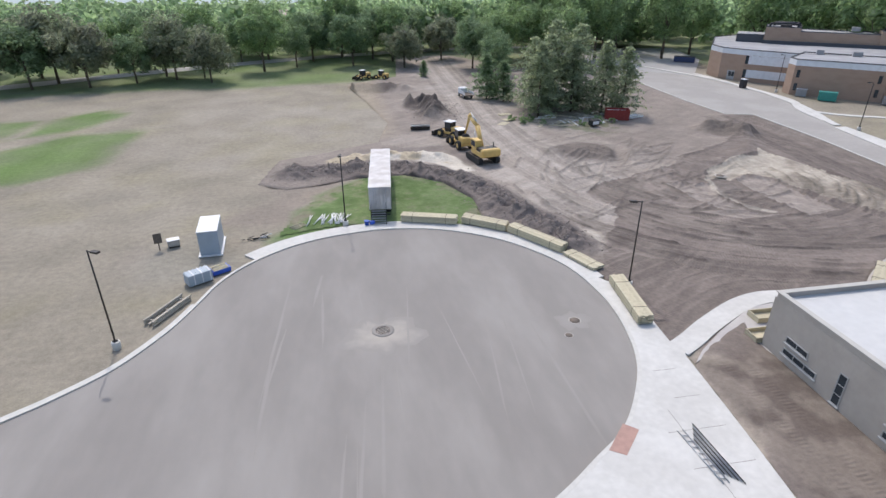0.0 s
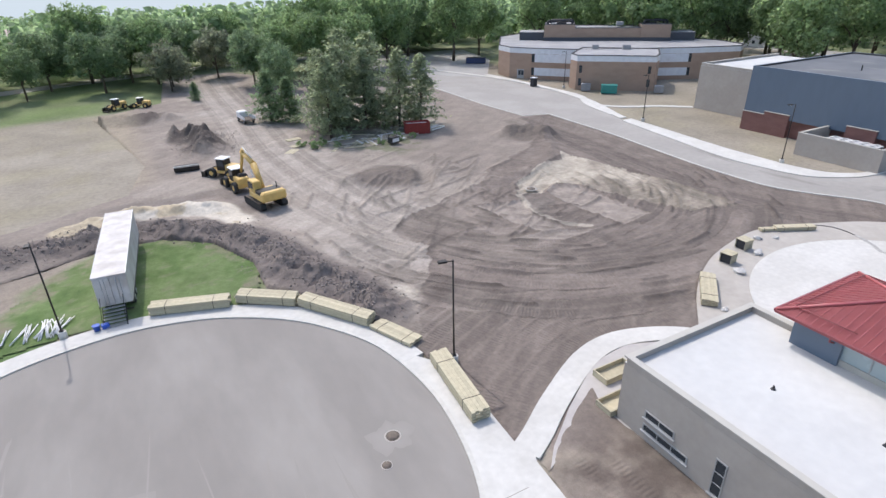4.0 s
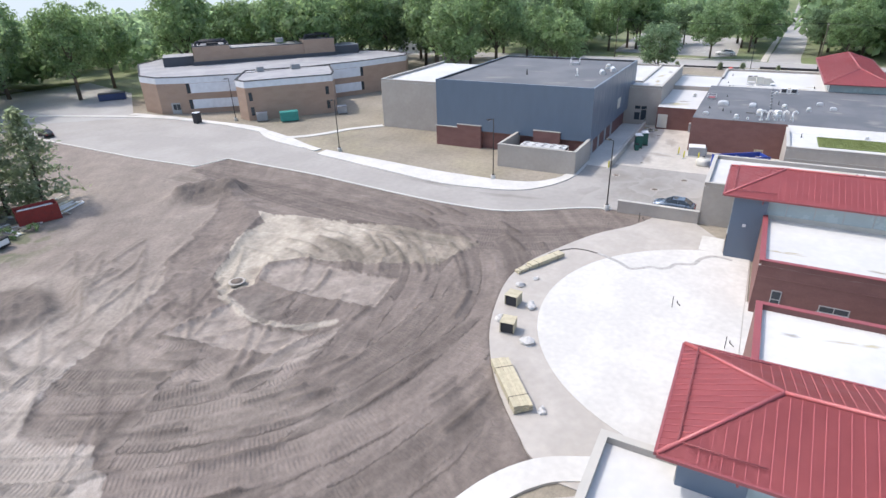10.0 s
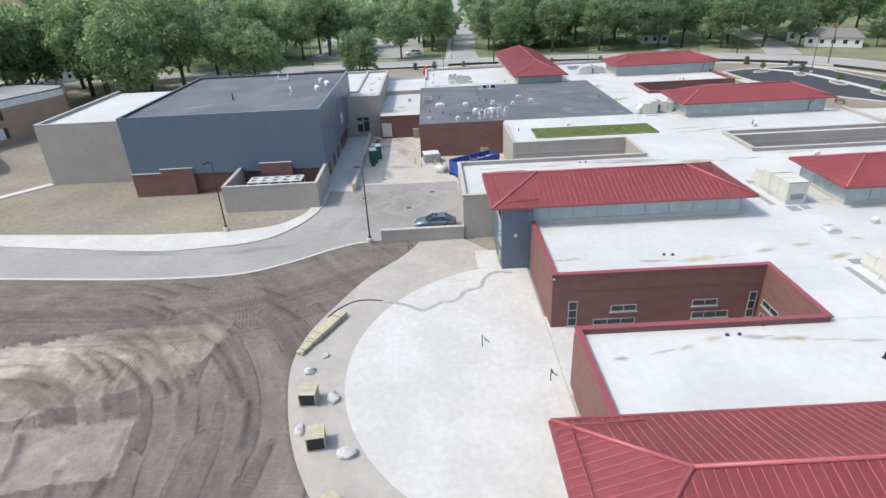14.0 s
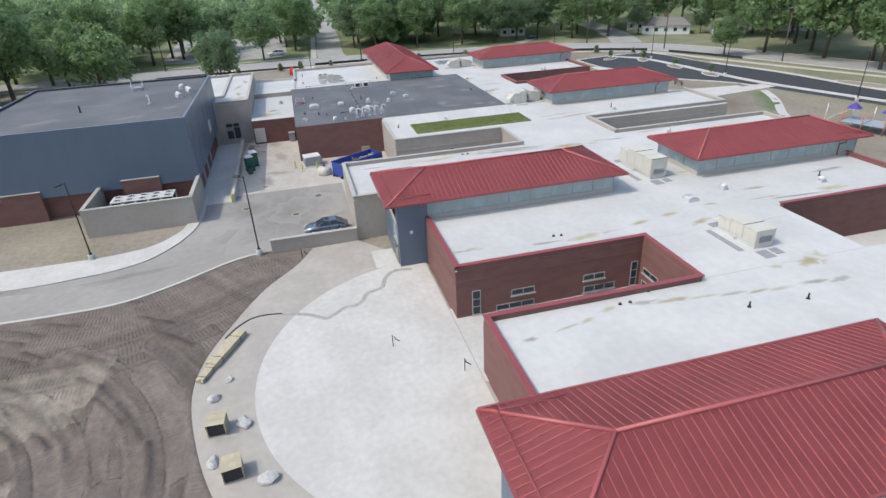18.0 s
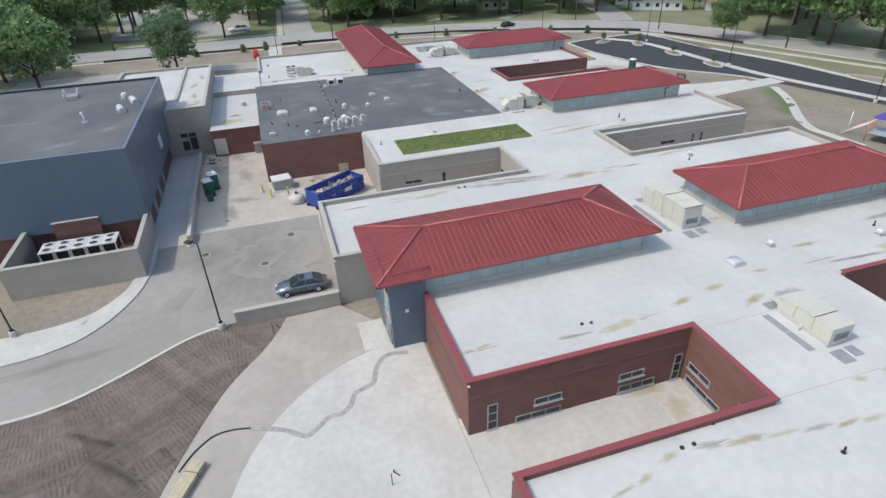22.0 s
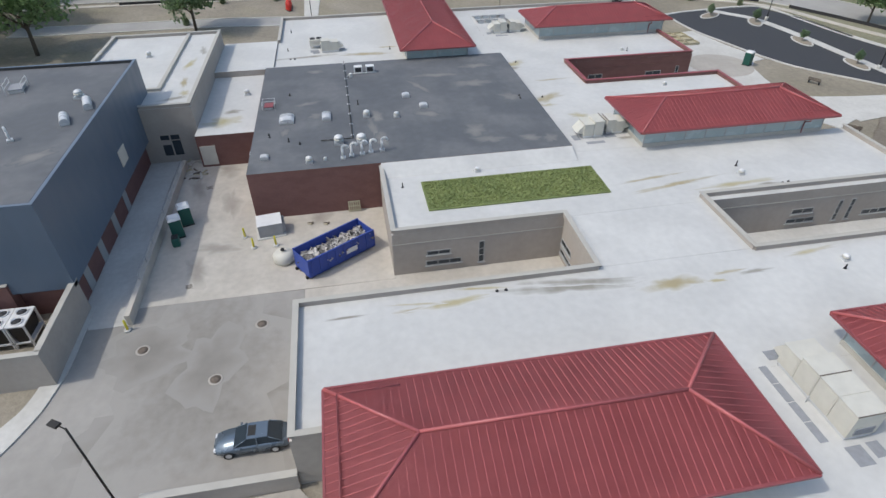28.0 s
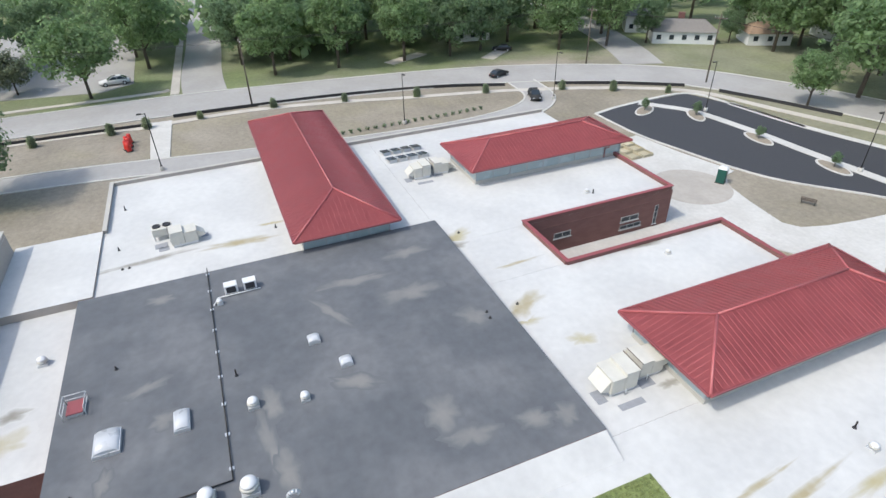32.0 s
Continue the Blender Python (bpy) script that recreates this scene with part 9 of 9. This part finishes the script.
tagged(part("pavement", slab(bmesh.new(), [(190.6, 17.4), (208, 16.8), (208.2, 20.4), (190.8, 20.2)], -0.2, 0.075), M_CONC), "pale concrete path to the street", "pavement", kind="structure")
tagged(part("pavement", strip(bmesh.new(), smooth_line([(226.2, 60), (226.6, 22), (227.5, 17)], 6), -0.7, 0.7, -0.2, 0.06), M_CONC_OLD), "pale street walk across the road", "pavement", kind="structure")
tagged(part("pavement", slab(bmesh.new(), [(224, 15.2), (300, 11.6), (300, 13.2), (224, 16.9)], -0.2, 0.06), M_CONC_OLD), "pale walk beside the side street", "pavement", kind="structure")
lotx = part("car_park", slab(bmesh.new(), [(232, 30), (236, 24), (292, 25), (305, 68), (238, 64)], -0.2, 0.015), M_ROAD)
tagged(lotx, "grey car park with white bay lines", "car park", kind="structure")
for k in range(12):
    for r in range(2):
        tagged(part("bay_line", B(242 + k * 2.9, 34 + r * 14, 0.016, 242.14 + k * 2.9, 39.5 + r * 14, 0.022), M_PAINT), "white painted bay line", "road marking", "bay lines", "structure")
M_FENCE = material("black_silt_fence", (0.025, 0.025, 0.027), 0.8, var=0.2, scale=3)
for line in ([(207.5, 60), (207.5, 44), (207.0, 27), (206.8, 21)], [(209.6, 16.5), (209.4, 6.2), (208.2, -13), (204.4, -33.5), (199.6, -46)], [(196, -55.5), (190.5, -67), (183.5, -77.6)], [(178, -81), (169, -85.4), (159, -89.6)]):
    e = thing("silt_fence", "low black fabric silt fence along the street", "fence")
    ln = smooth_line(line, 5)
    part("fabric", strip(bmesh.new(), ln, -0.05, 0.05, -0.05, 0.55), M_FENCE, e)
    for p in ln[::3]:
        part("stake", B(p[0] + 0.06, p[1] - 0.03, 0, p[0] + 0.12, p[1] + 0.03, 0.75), M_LUMBER, e)

# ---- the new parking lot ----
LOT = [(178, -52.6), (167.5, -53), (159.6, -54.8), (151, -57.2), (145, -60.2), (136.7, -67.3), (131, -70.2), (110, -77), (50, -95), (50, -107), (110, -89), (140, -84.5), (158, -79.6), (172, -77.6), (180, -74.6), (179.5, -60)]
tagged(part("parking_lot", slab(bmesh.new(), LOT[::-1], -0.2, 0.02), M_BLACKTOP), "fresh black asphalt parking lot", "parking lot", kind="structure")
for ln, w in (([LOT[-4], LOT[-3], LOT[-2], LOT[-1], LOT[0]], 0.7), (LOT[:7], 0.35), (LOT[8:14], 1.3)):
    tagged(part("kerb", strip(bmesh.new(), smooth_line(ln, 5), -w / 2, w / 2, -0.2, 0.12), M_CONC), "pale concrete kerb round the parking lot", "kerb", kind="structure")
DIV = smooth_line([(179.3, -63), (176.4, -65.4), (171, -68.9), (160, -70.6), (148, -71.4), (133, -73.2), (110, -80), (50, -98)], 6)
tagged(part("median", strip(bmesh.new(), DIV, -0.85, 0.85, -0.2, 0.11), M_CONC), "white concrete strip dividing the parking lot", "pavement", kind="structure")
for x, y, a in ((175.6, -61.3, -60), (169.8, -67.6, -25), (157.6, -68.8, -6), (145.4, -69.7, -5), (104, -79.5, 16)):
    e = thing("lot_island", "small planted island with pale kerb in blacktop", "island", at(x, y, 0.02, a), "parking lot islands")
    ring_ = [(2.9 * math.cos(t_), 1.35 * math.sin(t_)) for t_ in np.linspace(0, 2 * math.pi, 25)[:-1]]
    part("kerb", slab(bmesh.new(), ring_, -0.1, 0.11), M_CONC, e)
    part("soil", slab(bmesh.new(), [(u * 0.87, v * 0.78) for u, v in ring_], 0.1, 0.135), material("bark_soil_%d" % int(x), (0.27, 0.23, 0.18), 0.95, var=0.2, scale=4), e)
big = thing("lot_island", "long soil island with pale kerb beside the lot", "island", at(122, -88.5, 0.02, 17))
part("kerb", slab(bmesh.new(), [(6.5 * math.cos(t_), 2.2 * math.sin(t_)) for t_ in np.linspace(0, 2 * math.pi, 29)[:-1]], -0.1, 0.11), M_CONC, big)
part("soil", slab(bmesh.new(), [(5.9 * math.cos(t_), 1.7 * math.sin(t_)) for t_ in np.linspace(0, 2 * math.pi, 29)[:-1]], 0.1, 0.135), bpy.data.materials["bark_soil_169"], big)
plaza = [(163, -38), (166, -46), (167, -52.6), (158.5, -54.2), (150.5, -56.4), (149.9, -54.2), (147.6, -52.3), (143, -51.2), (137.4, -50.4), (135.7, -51.5), (134.7, -54.6), (134, -59), (133.2, -67), (131.0, -67), (128.4, -57), (125, -50), (131, -46.5), (137, -43), (139, -37.5)]
tagged(part("plaza", slab(bmesh.new(), plaza[::-1], -0.2, 0.05), M_CONC), "white concrete plaza beside the school", "pavement", kind="structure")
tagged(part("plaza", slab(bmesh.new(), arc(149.3, -47.6, 5.2, 0, 350, 36), 0.0, 0.058), M_CONC_RING), "tan concrete circle in the plaza", "pavement", kind="structure")
tagged(part("pavement", strip(bmesh.new(), smooth_line([(128, -54), (129.2, -62), (130.6, -72.5)], 6), -1.7, 1.7, -0.2, 0.055), M_CONC), "pale concrete path to the parking lot", "pavement", kind="structure")
CURVY = smooth_line([(98.8, -56.8), (104.4, -56.3), (107.0, -56.2), (111.4, -58.4), (117.6, -63.0), (122.0, -65.8), (127, -68.2)], 6)
tagged(part("pavement", strip(bmesh.new(), CURVY, -0.75, 0.75, -0.2, 0.05), M_CONC), "curving pale concrete path past the playground", "pavement", kind="structure")


def swale_colour(x, y):
    d, s_ = seg_dist(x, y, CURVY)
    n_ = fnoise(x, y, 2.0, 111)
    g = step(4.6 - d + 3.0 * (n_ - 0.5), 0, 4.0) * step(s_, 11, 17)
    c = lerp3((0.235, 0.21, 0.17), (0.20, 0.172, 0.14), step(fnoise(x, y, 5, 112), 0.4, 0.65))
    return lerp3(c, (0.085, 0.15, 0.055), np.clip(g, 0, 1) * (0.8 + 0.4 * (n_ - 0.5)))


SWALE = CURVY + [(127, -58), (121, -52), (108, -46), (100, -46)]
swale = sheet("grass_edge", np.arange(98, 128, 0.4), np.arange(-69, -44, 0.4), lambda x, y: 0.015 + 0.05 * fnoise(x, y, 3, 113), swale_colour, M_LAND, keep=lambda x, y: inside(x, y, SWALE))
tagged(swale, "bare soil greening with new grass along the path", "ground", kind="structure")

# ---- playground ----
M_PURPLE = material("purple_plastic", (0.07, 0.05, 0.28), 0.5)
M_ORANGE = material("orange_plastic", (0.62, 0.22, 0.10), 0.5)
pg = thing("play_structure", "playground tower with purple slides and orange rails", "playground", at(98.2, -61.5, 0, 20))
for k, (x, y) in enumerate(((-3, -2), (-3, 2), (0, -2), (0, 2), (3, -2), (3, 2), (6, 0))):
    bm = bmesh.new()
    tube(bm, (x, y, 0), (x, y, 3.2), 0.07, n=8)
    part("post", bm, M_ORANGE if k % 2 else M_WHITEP, pg)
for x in (-1.5, 1.5):
    part("deck", B(x - 1.4, -1.9, 1.2, x + 1.4, 1.9, 1.3), M_GREYBLUE, pg)
bm = bmesh.new()
tube(bm, (-3.1, 1.2, 1.5), (-5.9, 1.2, 0.35), 0.36, n=12)
part("slide", bm, M_PURPLE, pg)
for k in range(8):
    bm = bmesh.new()
    tube(bm, (3.0, -1.6 + k * 0.45, 2.6), (6.4, -1.4 + k * 0.4, 0.1), 0.05, n=6)
    part("net_bar", bm, M_WHITEP if k % 3 else M_ORANGE, pg)
for x in (-2.6, 2.2):
    bm = bmesh.new()
    bmesh.ops.create_cone(bm, segments=8, radius1=1.1, radius2=0.15, depth=0.8, cap_ends=True)
    part("canopy", bm, M_PURPLE, pg, "purple pointed canopy", pose(x, 0, 3.5))
for x in (-3, 0, 3):
    for z in (1.7, 2.1):
        bm = bmesh.new()
        tube(bm, (x, -2, z), (x, 2, z), 0.04, n=6)
        part("handrail", bm, M_ORANGE, pg)
cf = thing("climbing_frame", "orange arched climbing frame with purple rings", "playground", at(90.6, -64.5, 0, 35))
for k in range(5):
    bm = bmesh.new()
    pr = [(2.4 * math.cos(a), 0.1 + 2.2 * math.sin(a)) for a in np.linspace(0, math.pi, 9)]
    for a, b in zip(pr, pr[1:]):
        tube(bm, (a[0], -2 + k, a[1]), (b[0], -2 + k, b[1]), 0.06, n=6)
    part("arch", bm, M_ORANGE if k % 2 == 0 else M_WHITEP, cf)
for k in range(2):
    bm = bmesh.new()
    pr = [(0.6 * math.cos(a) + 3.4 + k * 1.3, 0.7 + 0.6 * math.sin(a)) for a in np.linspace(0, 2 * math.pi, 13)]
    for a, b in zip(pr, pr[1:]):
        tube(bm, (a[0], 0, a[1]), (b[0], 0, b[1]), 0.09, n=6)
    part("ring", bm, M_PURPLE, cf)

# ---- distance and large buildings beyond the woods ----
# an added far panel that glows, in place of the hazy northern sky
M_HAZE = bpy.data.materials.new("glowing_distance")
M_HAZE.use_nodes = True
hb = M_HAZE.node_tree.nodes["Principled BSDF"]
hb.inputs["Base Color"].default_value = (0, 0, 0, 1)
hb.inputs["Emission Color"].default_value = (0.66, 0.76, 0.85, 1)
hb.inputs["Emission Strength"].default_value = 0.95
tagged(part("backdrop", B(-2600, 2440, -260, 2600, 2445, 40), M_HAZE), "glowing backdrop panel standing for hazy sky low over the horizon", "sky", kind="structure")
fb = thing("far_building", "long low building with a pale pinkish roof", "building", at(-37, 322, -5.2, 14))
part("wall", B(-17, -8, -0.3, 17, 8, 9), M_CONC, fb)
bm = bmesh.new()
slab(bm, [(-9, 9), (9, 9), (0, 12.6)], -18, 18)
bmesh.ops.transform(bm, matrix=Matrix(((0, 0, 1, 0), (1, 0, 0, 0), (0, 1, 0, 0), (0, 0, 0, 1))), verts=bm.verts)
bmesh.ops.recalc_face_normals(bm, faces=bm.faces)
part("roof", bm, material("pale_pink_roof", (0.55, 0.40, 0.37), 0.7, var=0.08), fb)
tw = thing("brick_tower", "tall windowless red-brown brick block above distant trees", "building", at(300, 155, 0, 27))
part("wall", B(-9, -9, -0.2, 9, 9, 24), M_BRICK, tw)
part("coping", B(-9.2, -9.2, 24, 9.2, 9.2, 24.5), M_TANCOP, tw)
gb = thing("far_building", "pale building with long grey pitched roof in trees", "building", at(322, 139, 0, 60))
part("wall", B(-12, -7, -0.2, 12, 7, 8), M_CONC, gb)
bm = bmesh.new()
slab(bm, [(-8, 8), (8, 8), (0, 12.5)], -12.6, 12.6)
bmesh.ops.transform(bm, matrix=Matrix(((0, 0, 1, 0), (1, 0, 0, 0), (0, 1, 0, 0), (0, 0, 0, 1))), verts=bm.verts)
bmesh.ops.recalc_face_normals(bm, faces=bm.faces)
part("roof", bm, M_OLDROOF, gb)
for k in range(6):
    part("window", B(-10.5 + k * 3.8, -7.05, 3.5, -8.8 + k * 3.8, -6.97, 6.2), M_GLASS, gb)

# ---- houses across the street ----
M_SIDING = material("white_siding", (0.62, 0.63, 0.63), 0.7, var=0.06, scale=2, stretch=(1, 1, 6))
M_SHINGLE = [material("grey_brown_shingles", (0.20, 0.185, 0.17), 0.9, var=0.2, scale=4), material("dark_grey_shingles", (0.14, 0.145, 0.155), 0.9, var=0.2, scale=4), material("tan_shingles", (0.30, 0.21, 0.15), 0.9, var=0.2, scale=4)]


def house(x, y, turn, w, d, h, rise, roof, label, chimney=False):
    e = thing("house", label, "house", at(x, y, 0, turn))
    part("wall", B(-w / 2, -d / 2, -0.2, w / 2, d / 2, h), M_SIDING, e)
    bm = bmesh.new()
    o = 0.5
    v = [bm.verts.new(p) for p in ((-w / 2 - o, -d / 2 - o, h), (w / 2 + o, -d / 2 - o, h), (w / 2 + o, d / 2 + o, h), (-w / 2 - o, d / 2 + o, h), (-w / 2 + d * 0.3, 0, h + rise), (w / 2 - d * 0.3, 0, h + rise))]
    for q in ((0, 1, 5, 4), (2, 3, 4, 5), (1, 2, 5), (3, 0, 4), (3, 2, 1, 0)):
        bm.faces.new([v[k] for k in q])
    r = part("roof", bm, roof, e)
    if chimney:
        part("chimney", B(-0.7, -d / 2 + 0.4, h, 0.7, -d / 2 + 1.6, h + rise + 0.9), M_BRICK, r)
    n_ = int(w // 2.6)
    for k in range(n_):
        u = -w / 2 + (k + 0.5) * w / n_
        for s in (-1, 1):
            wi = part("window", B(u - 0.55, s * d / 2 - 0.04, 1.0, u + 0.55, s * d / 2 + 0.04, 2.1), M_GLASS, e)
            part("frame", B(u - 0.65, s * d / 2 - 0.03, 0.9, u + 0.65, s * d / 2 + 0.03, 1.0), M_FRAME, wi)
    part("door", B(-w / 2 - 0.04, -0.5, 0, -w / 2 + 0.04, 0.5, 2.1), M_REDSTEEL, e)
    return e


house(213.5, -103.5, 58, 15, 8.5, 2.8, 2.3, M_SHINGLE[0], "white house with grey roof and brick chimney", True)
house(228, -101, 58, 6, 7, 4.2, 2.6, M_SHINGLE[1], "white two-storey house behind trees")
house(203, -120, 62, 10, 8, 2.7, 2.0, M_SHINGLE[2], "white house with tan shingle roof")
house(197, -142, 70, 14, 9, 3.2, 2.4, M_SHINGLE[1], "white house with dark grey roof")
house(240.5, -57, 80, 9, 8, 3.0, 2.2, M_SHINGLE[1], "white house half hidden by street trees")
house(222, 130, 90, 22, 14, 6.0, 2.4, M_SHINGLE[1], "large grey-roofed building among distant trees")
house(-6, 262, 10, 34, 14, 6.5, 1.6, M_SHINGLE[2], "long low building with pinkish roof in woods")
for a, b, c in (((226, -30), (231, -40), 3.0), ((219.5, -52), (226, -60), 3.0)):
    tagged(part("driveway", strip(bmesh.new(), smooth_line([a, ((a[0] + b[0]) / 2, (a[1] + b[1]) / 2), b], 4), -1.6, 1.6, -0.15, 0.04), M_CONC_OLD), "pale concrete house driveway", "driveway", kind="structure")


def utility_pole(x, y, h, turn, label="tall wooden utility pole with crossarm"):
    e = thing("utility_pole", label, "utility pole", at(x, y, 0, turn), "utility poles")
    bm = bmesh.new()
    tube(bm, (0, 0, -0.3), (0, 0, h), 0.17, 0.1, 9)
    part("pole", bm, M_BARK, e)
    part("crossarm", B(-1.2, -0.07, h - 0.9, 1.2, 0.07, h - 0.72), M_BARK, e)
    for u in (-1.0, -0.4, 0.4, 1.0):
        part("insulator", lathe(bmesh.new(), [(0.05, h - 0.72), (0.06, h - 0.6), (0.02, h - 0.55)], 8, (u, 0, 0)), M_WHITEP, e)
    return e


for x, y, h, a in ((209.6, 2.6, 12.5, 5), (183.6, -83.2, 13, 40), (151, -94.5, 13, 65), (206, -70, 12, 25), (222, 60, 12.5, 0)):
    utility_pole(x, y, h, a)
for a, b in (((209.6, 2.6), (206, -70)), ((206, -70), (183.6, -83.2)), ((183.6, -83.2), (151, -94.5)), ((209.6, 2.6), (222, 60))):
    e = thing("power_line", "thin dark overhead wires between poles", "cable", group="power lines")
    for k, off_ in enumerate((-0.8, 0.8)):
        bm = bmesh.new()
        pts = [Vector((a[0] + (b[0] - a[0]) * t_ + off_ * 0.6, a[1] + (b[1] - a[1]) * t_, 12.1 - 3.2 * t_ * (1 - t_))) for t_ in np.linspace(0, 1, 9)]
        for p, q in zip(pts, pts[1:]):
            tube(bm, p, q, 0.025, n=4)
        part("wire", bm, M_BLACK, e)
# small conifers along the walk, and a row of low shrubs
V, F = pine_arrays(91, 0.7, 1.9, 0.15, 0.24)
me_small = mesh_from("foliage", V, F, M_LEAF_GREY)
for x, y in ((204.8, 38), (205.2, 26.5), (205.6, 20.8), (206.6, 12), (206.8, -1), (204.4, -14), (201, -27.5), (197.3, -40.5), (192.6, -55), (187.6, -63.5), (181.8, -72), (162, 30.5), (189.5, 43)):
    e = thing("young_conifer", "young conifer planted beside the street walk", "shrub", at(x, y, 0, x * 37 % 360, 0.42 + (y % 3) * 0.05, 0.62 + (y % 3) * 0.07), "young conifers")
    bm = bmesh.new()
    tube(bm, (0, 0, -0.1), (0, 0, 1.2), 0.04, 0.02, 6)
    part("stem", bm, M_BARK, e)
    o = new("foliage", me_small)
    o.parent = e
V, F = crown_arrays(92, 0.42, 0.7, 0.0, 14, 16, 0.09)
me_shrub = mesh_from("foliage", V, F, M_LEAF_DARK)
for k in range(19):
    t_ = k / 18
    e = thing("shrub", "low round shrub in a row beside the drive", "shrub", at(188.2 + 0.9 * t_, -9.5 - 26 * t_, 0, k * 41), "row of low shrubs")
    o = new("foliage", me_shrub)
    o.parent = e
for x, y, s in ((175.6, -61.3, 1), (169.8, -67.6, 1.1), (157.6, -68.8, 0.9), (145.4, -69.7, 1.0)):
    e = copy_thing(DECID[5], at(x, y, 0.1, x * 7, 0.19 * s))
    e["label"] = "thin young tree in a parking lot island"
# red barrels, timber frames and benches
for k in range(5):
    e = thing("traffic_barrel", "red plastic traffic barrel on the bare verge", "barrel", at(196.0 + k * 0.95, 23.3 + 0.4 * (k % 2), 0, 0, 1.35), "red barrels")
    part("body", lathe(bmesh.new(), [(0.32, 0), (0.3, 0.1), (0.27, 0.6), (0.23, 1.1), (0.1, 1.15)], 14), material("red_barrel", (0.55, 0.03, 0.02), 0.5) if k == 0 else bpy.data.materials["red_barrel"], e)
    part("base", lathe(bmesh.new(), [(0.42, 0), (0.42, 0.06), (0.33, 0.08)], 14), M_BLACK, e)
for k in range(6):
    planter(160.4 + (k % 3) * 2.15, -46.6 - (k // 3) * 2.1, 3, 2.0, 1.9, 0.42, "yellow timber planter frames stored beside the wing")
for x, y, a in ((139.5, -57.3, 30), (124.0, -51.0, 50)):
    e = thing("bench", "brown slatted bench on bare soil", "bench", at(x, y, 0, a))
    for k in range(4):
        part("seat_slat", B(-0.9, -0.25 + k * 0.13, 0.42, 0.9, -0.15 + k * 0.13, 0.46), M_RUST, e)
    for k in range(3):
        part("back_slat", B(-0.9, 0.3, 0.55 + k * 0.14, 0.9, 0.34, 0.65 + k * 0.14), M_RUST, e)
    for s in (-0.75, 0.75):
        part("leg", B(s - 0.04, -0.25, 0, s + 0.04, 0.32, 0.42), M_DARKMETAL, e)
car(237, 27.5, 95, M_WHITEP, "white van-like car in the car park", 1.25)
car(224.6, -58.5, 60, M_BLACK, "dark car in a house driveway")
# seams between the roof sheets of the dark roof and inner parapets of the link block
for a in ((137.6, 35.5, 159.0, 35.95), (137.15, 35.5, 137.6, 46.0)):
    tagged(part("inner_parapet", B(a[0], a[1], 6.8, a[2], a[3], 7.12), M_TANCOP), "low tan inner parapet on the link roof", "parapet", kind="structure")
roof_vent(150.0, 39.5, 6.8, 0.8, 1.2)
roof_vent(141.0, 43.0, 6.8, 0.6, 1.0)
for k, (x, y, rx, ry, a) in enumerate(((134.5, 33.5, 0.5, 1.0, 20), (139.5, 33.2, 1.6, 0.3, 10), (146.0, 33.6, 2.0, 0.35, -8), (151.5, 32.6, 1.6, 0.3, 5), (147.0, 44.0, 2.4, 0.3, 10), (136.0, 32.6, 0.8, 0.4, 0))):
    stain(x, y, 6.804, rx, ry, a, 140 + k)
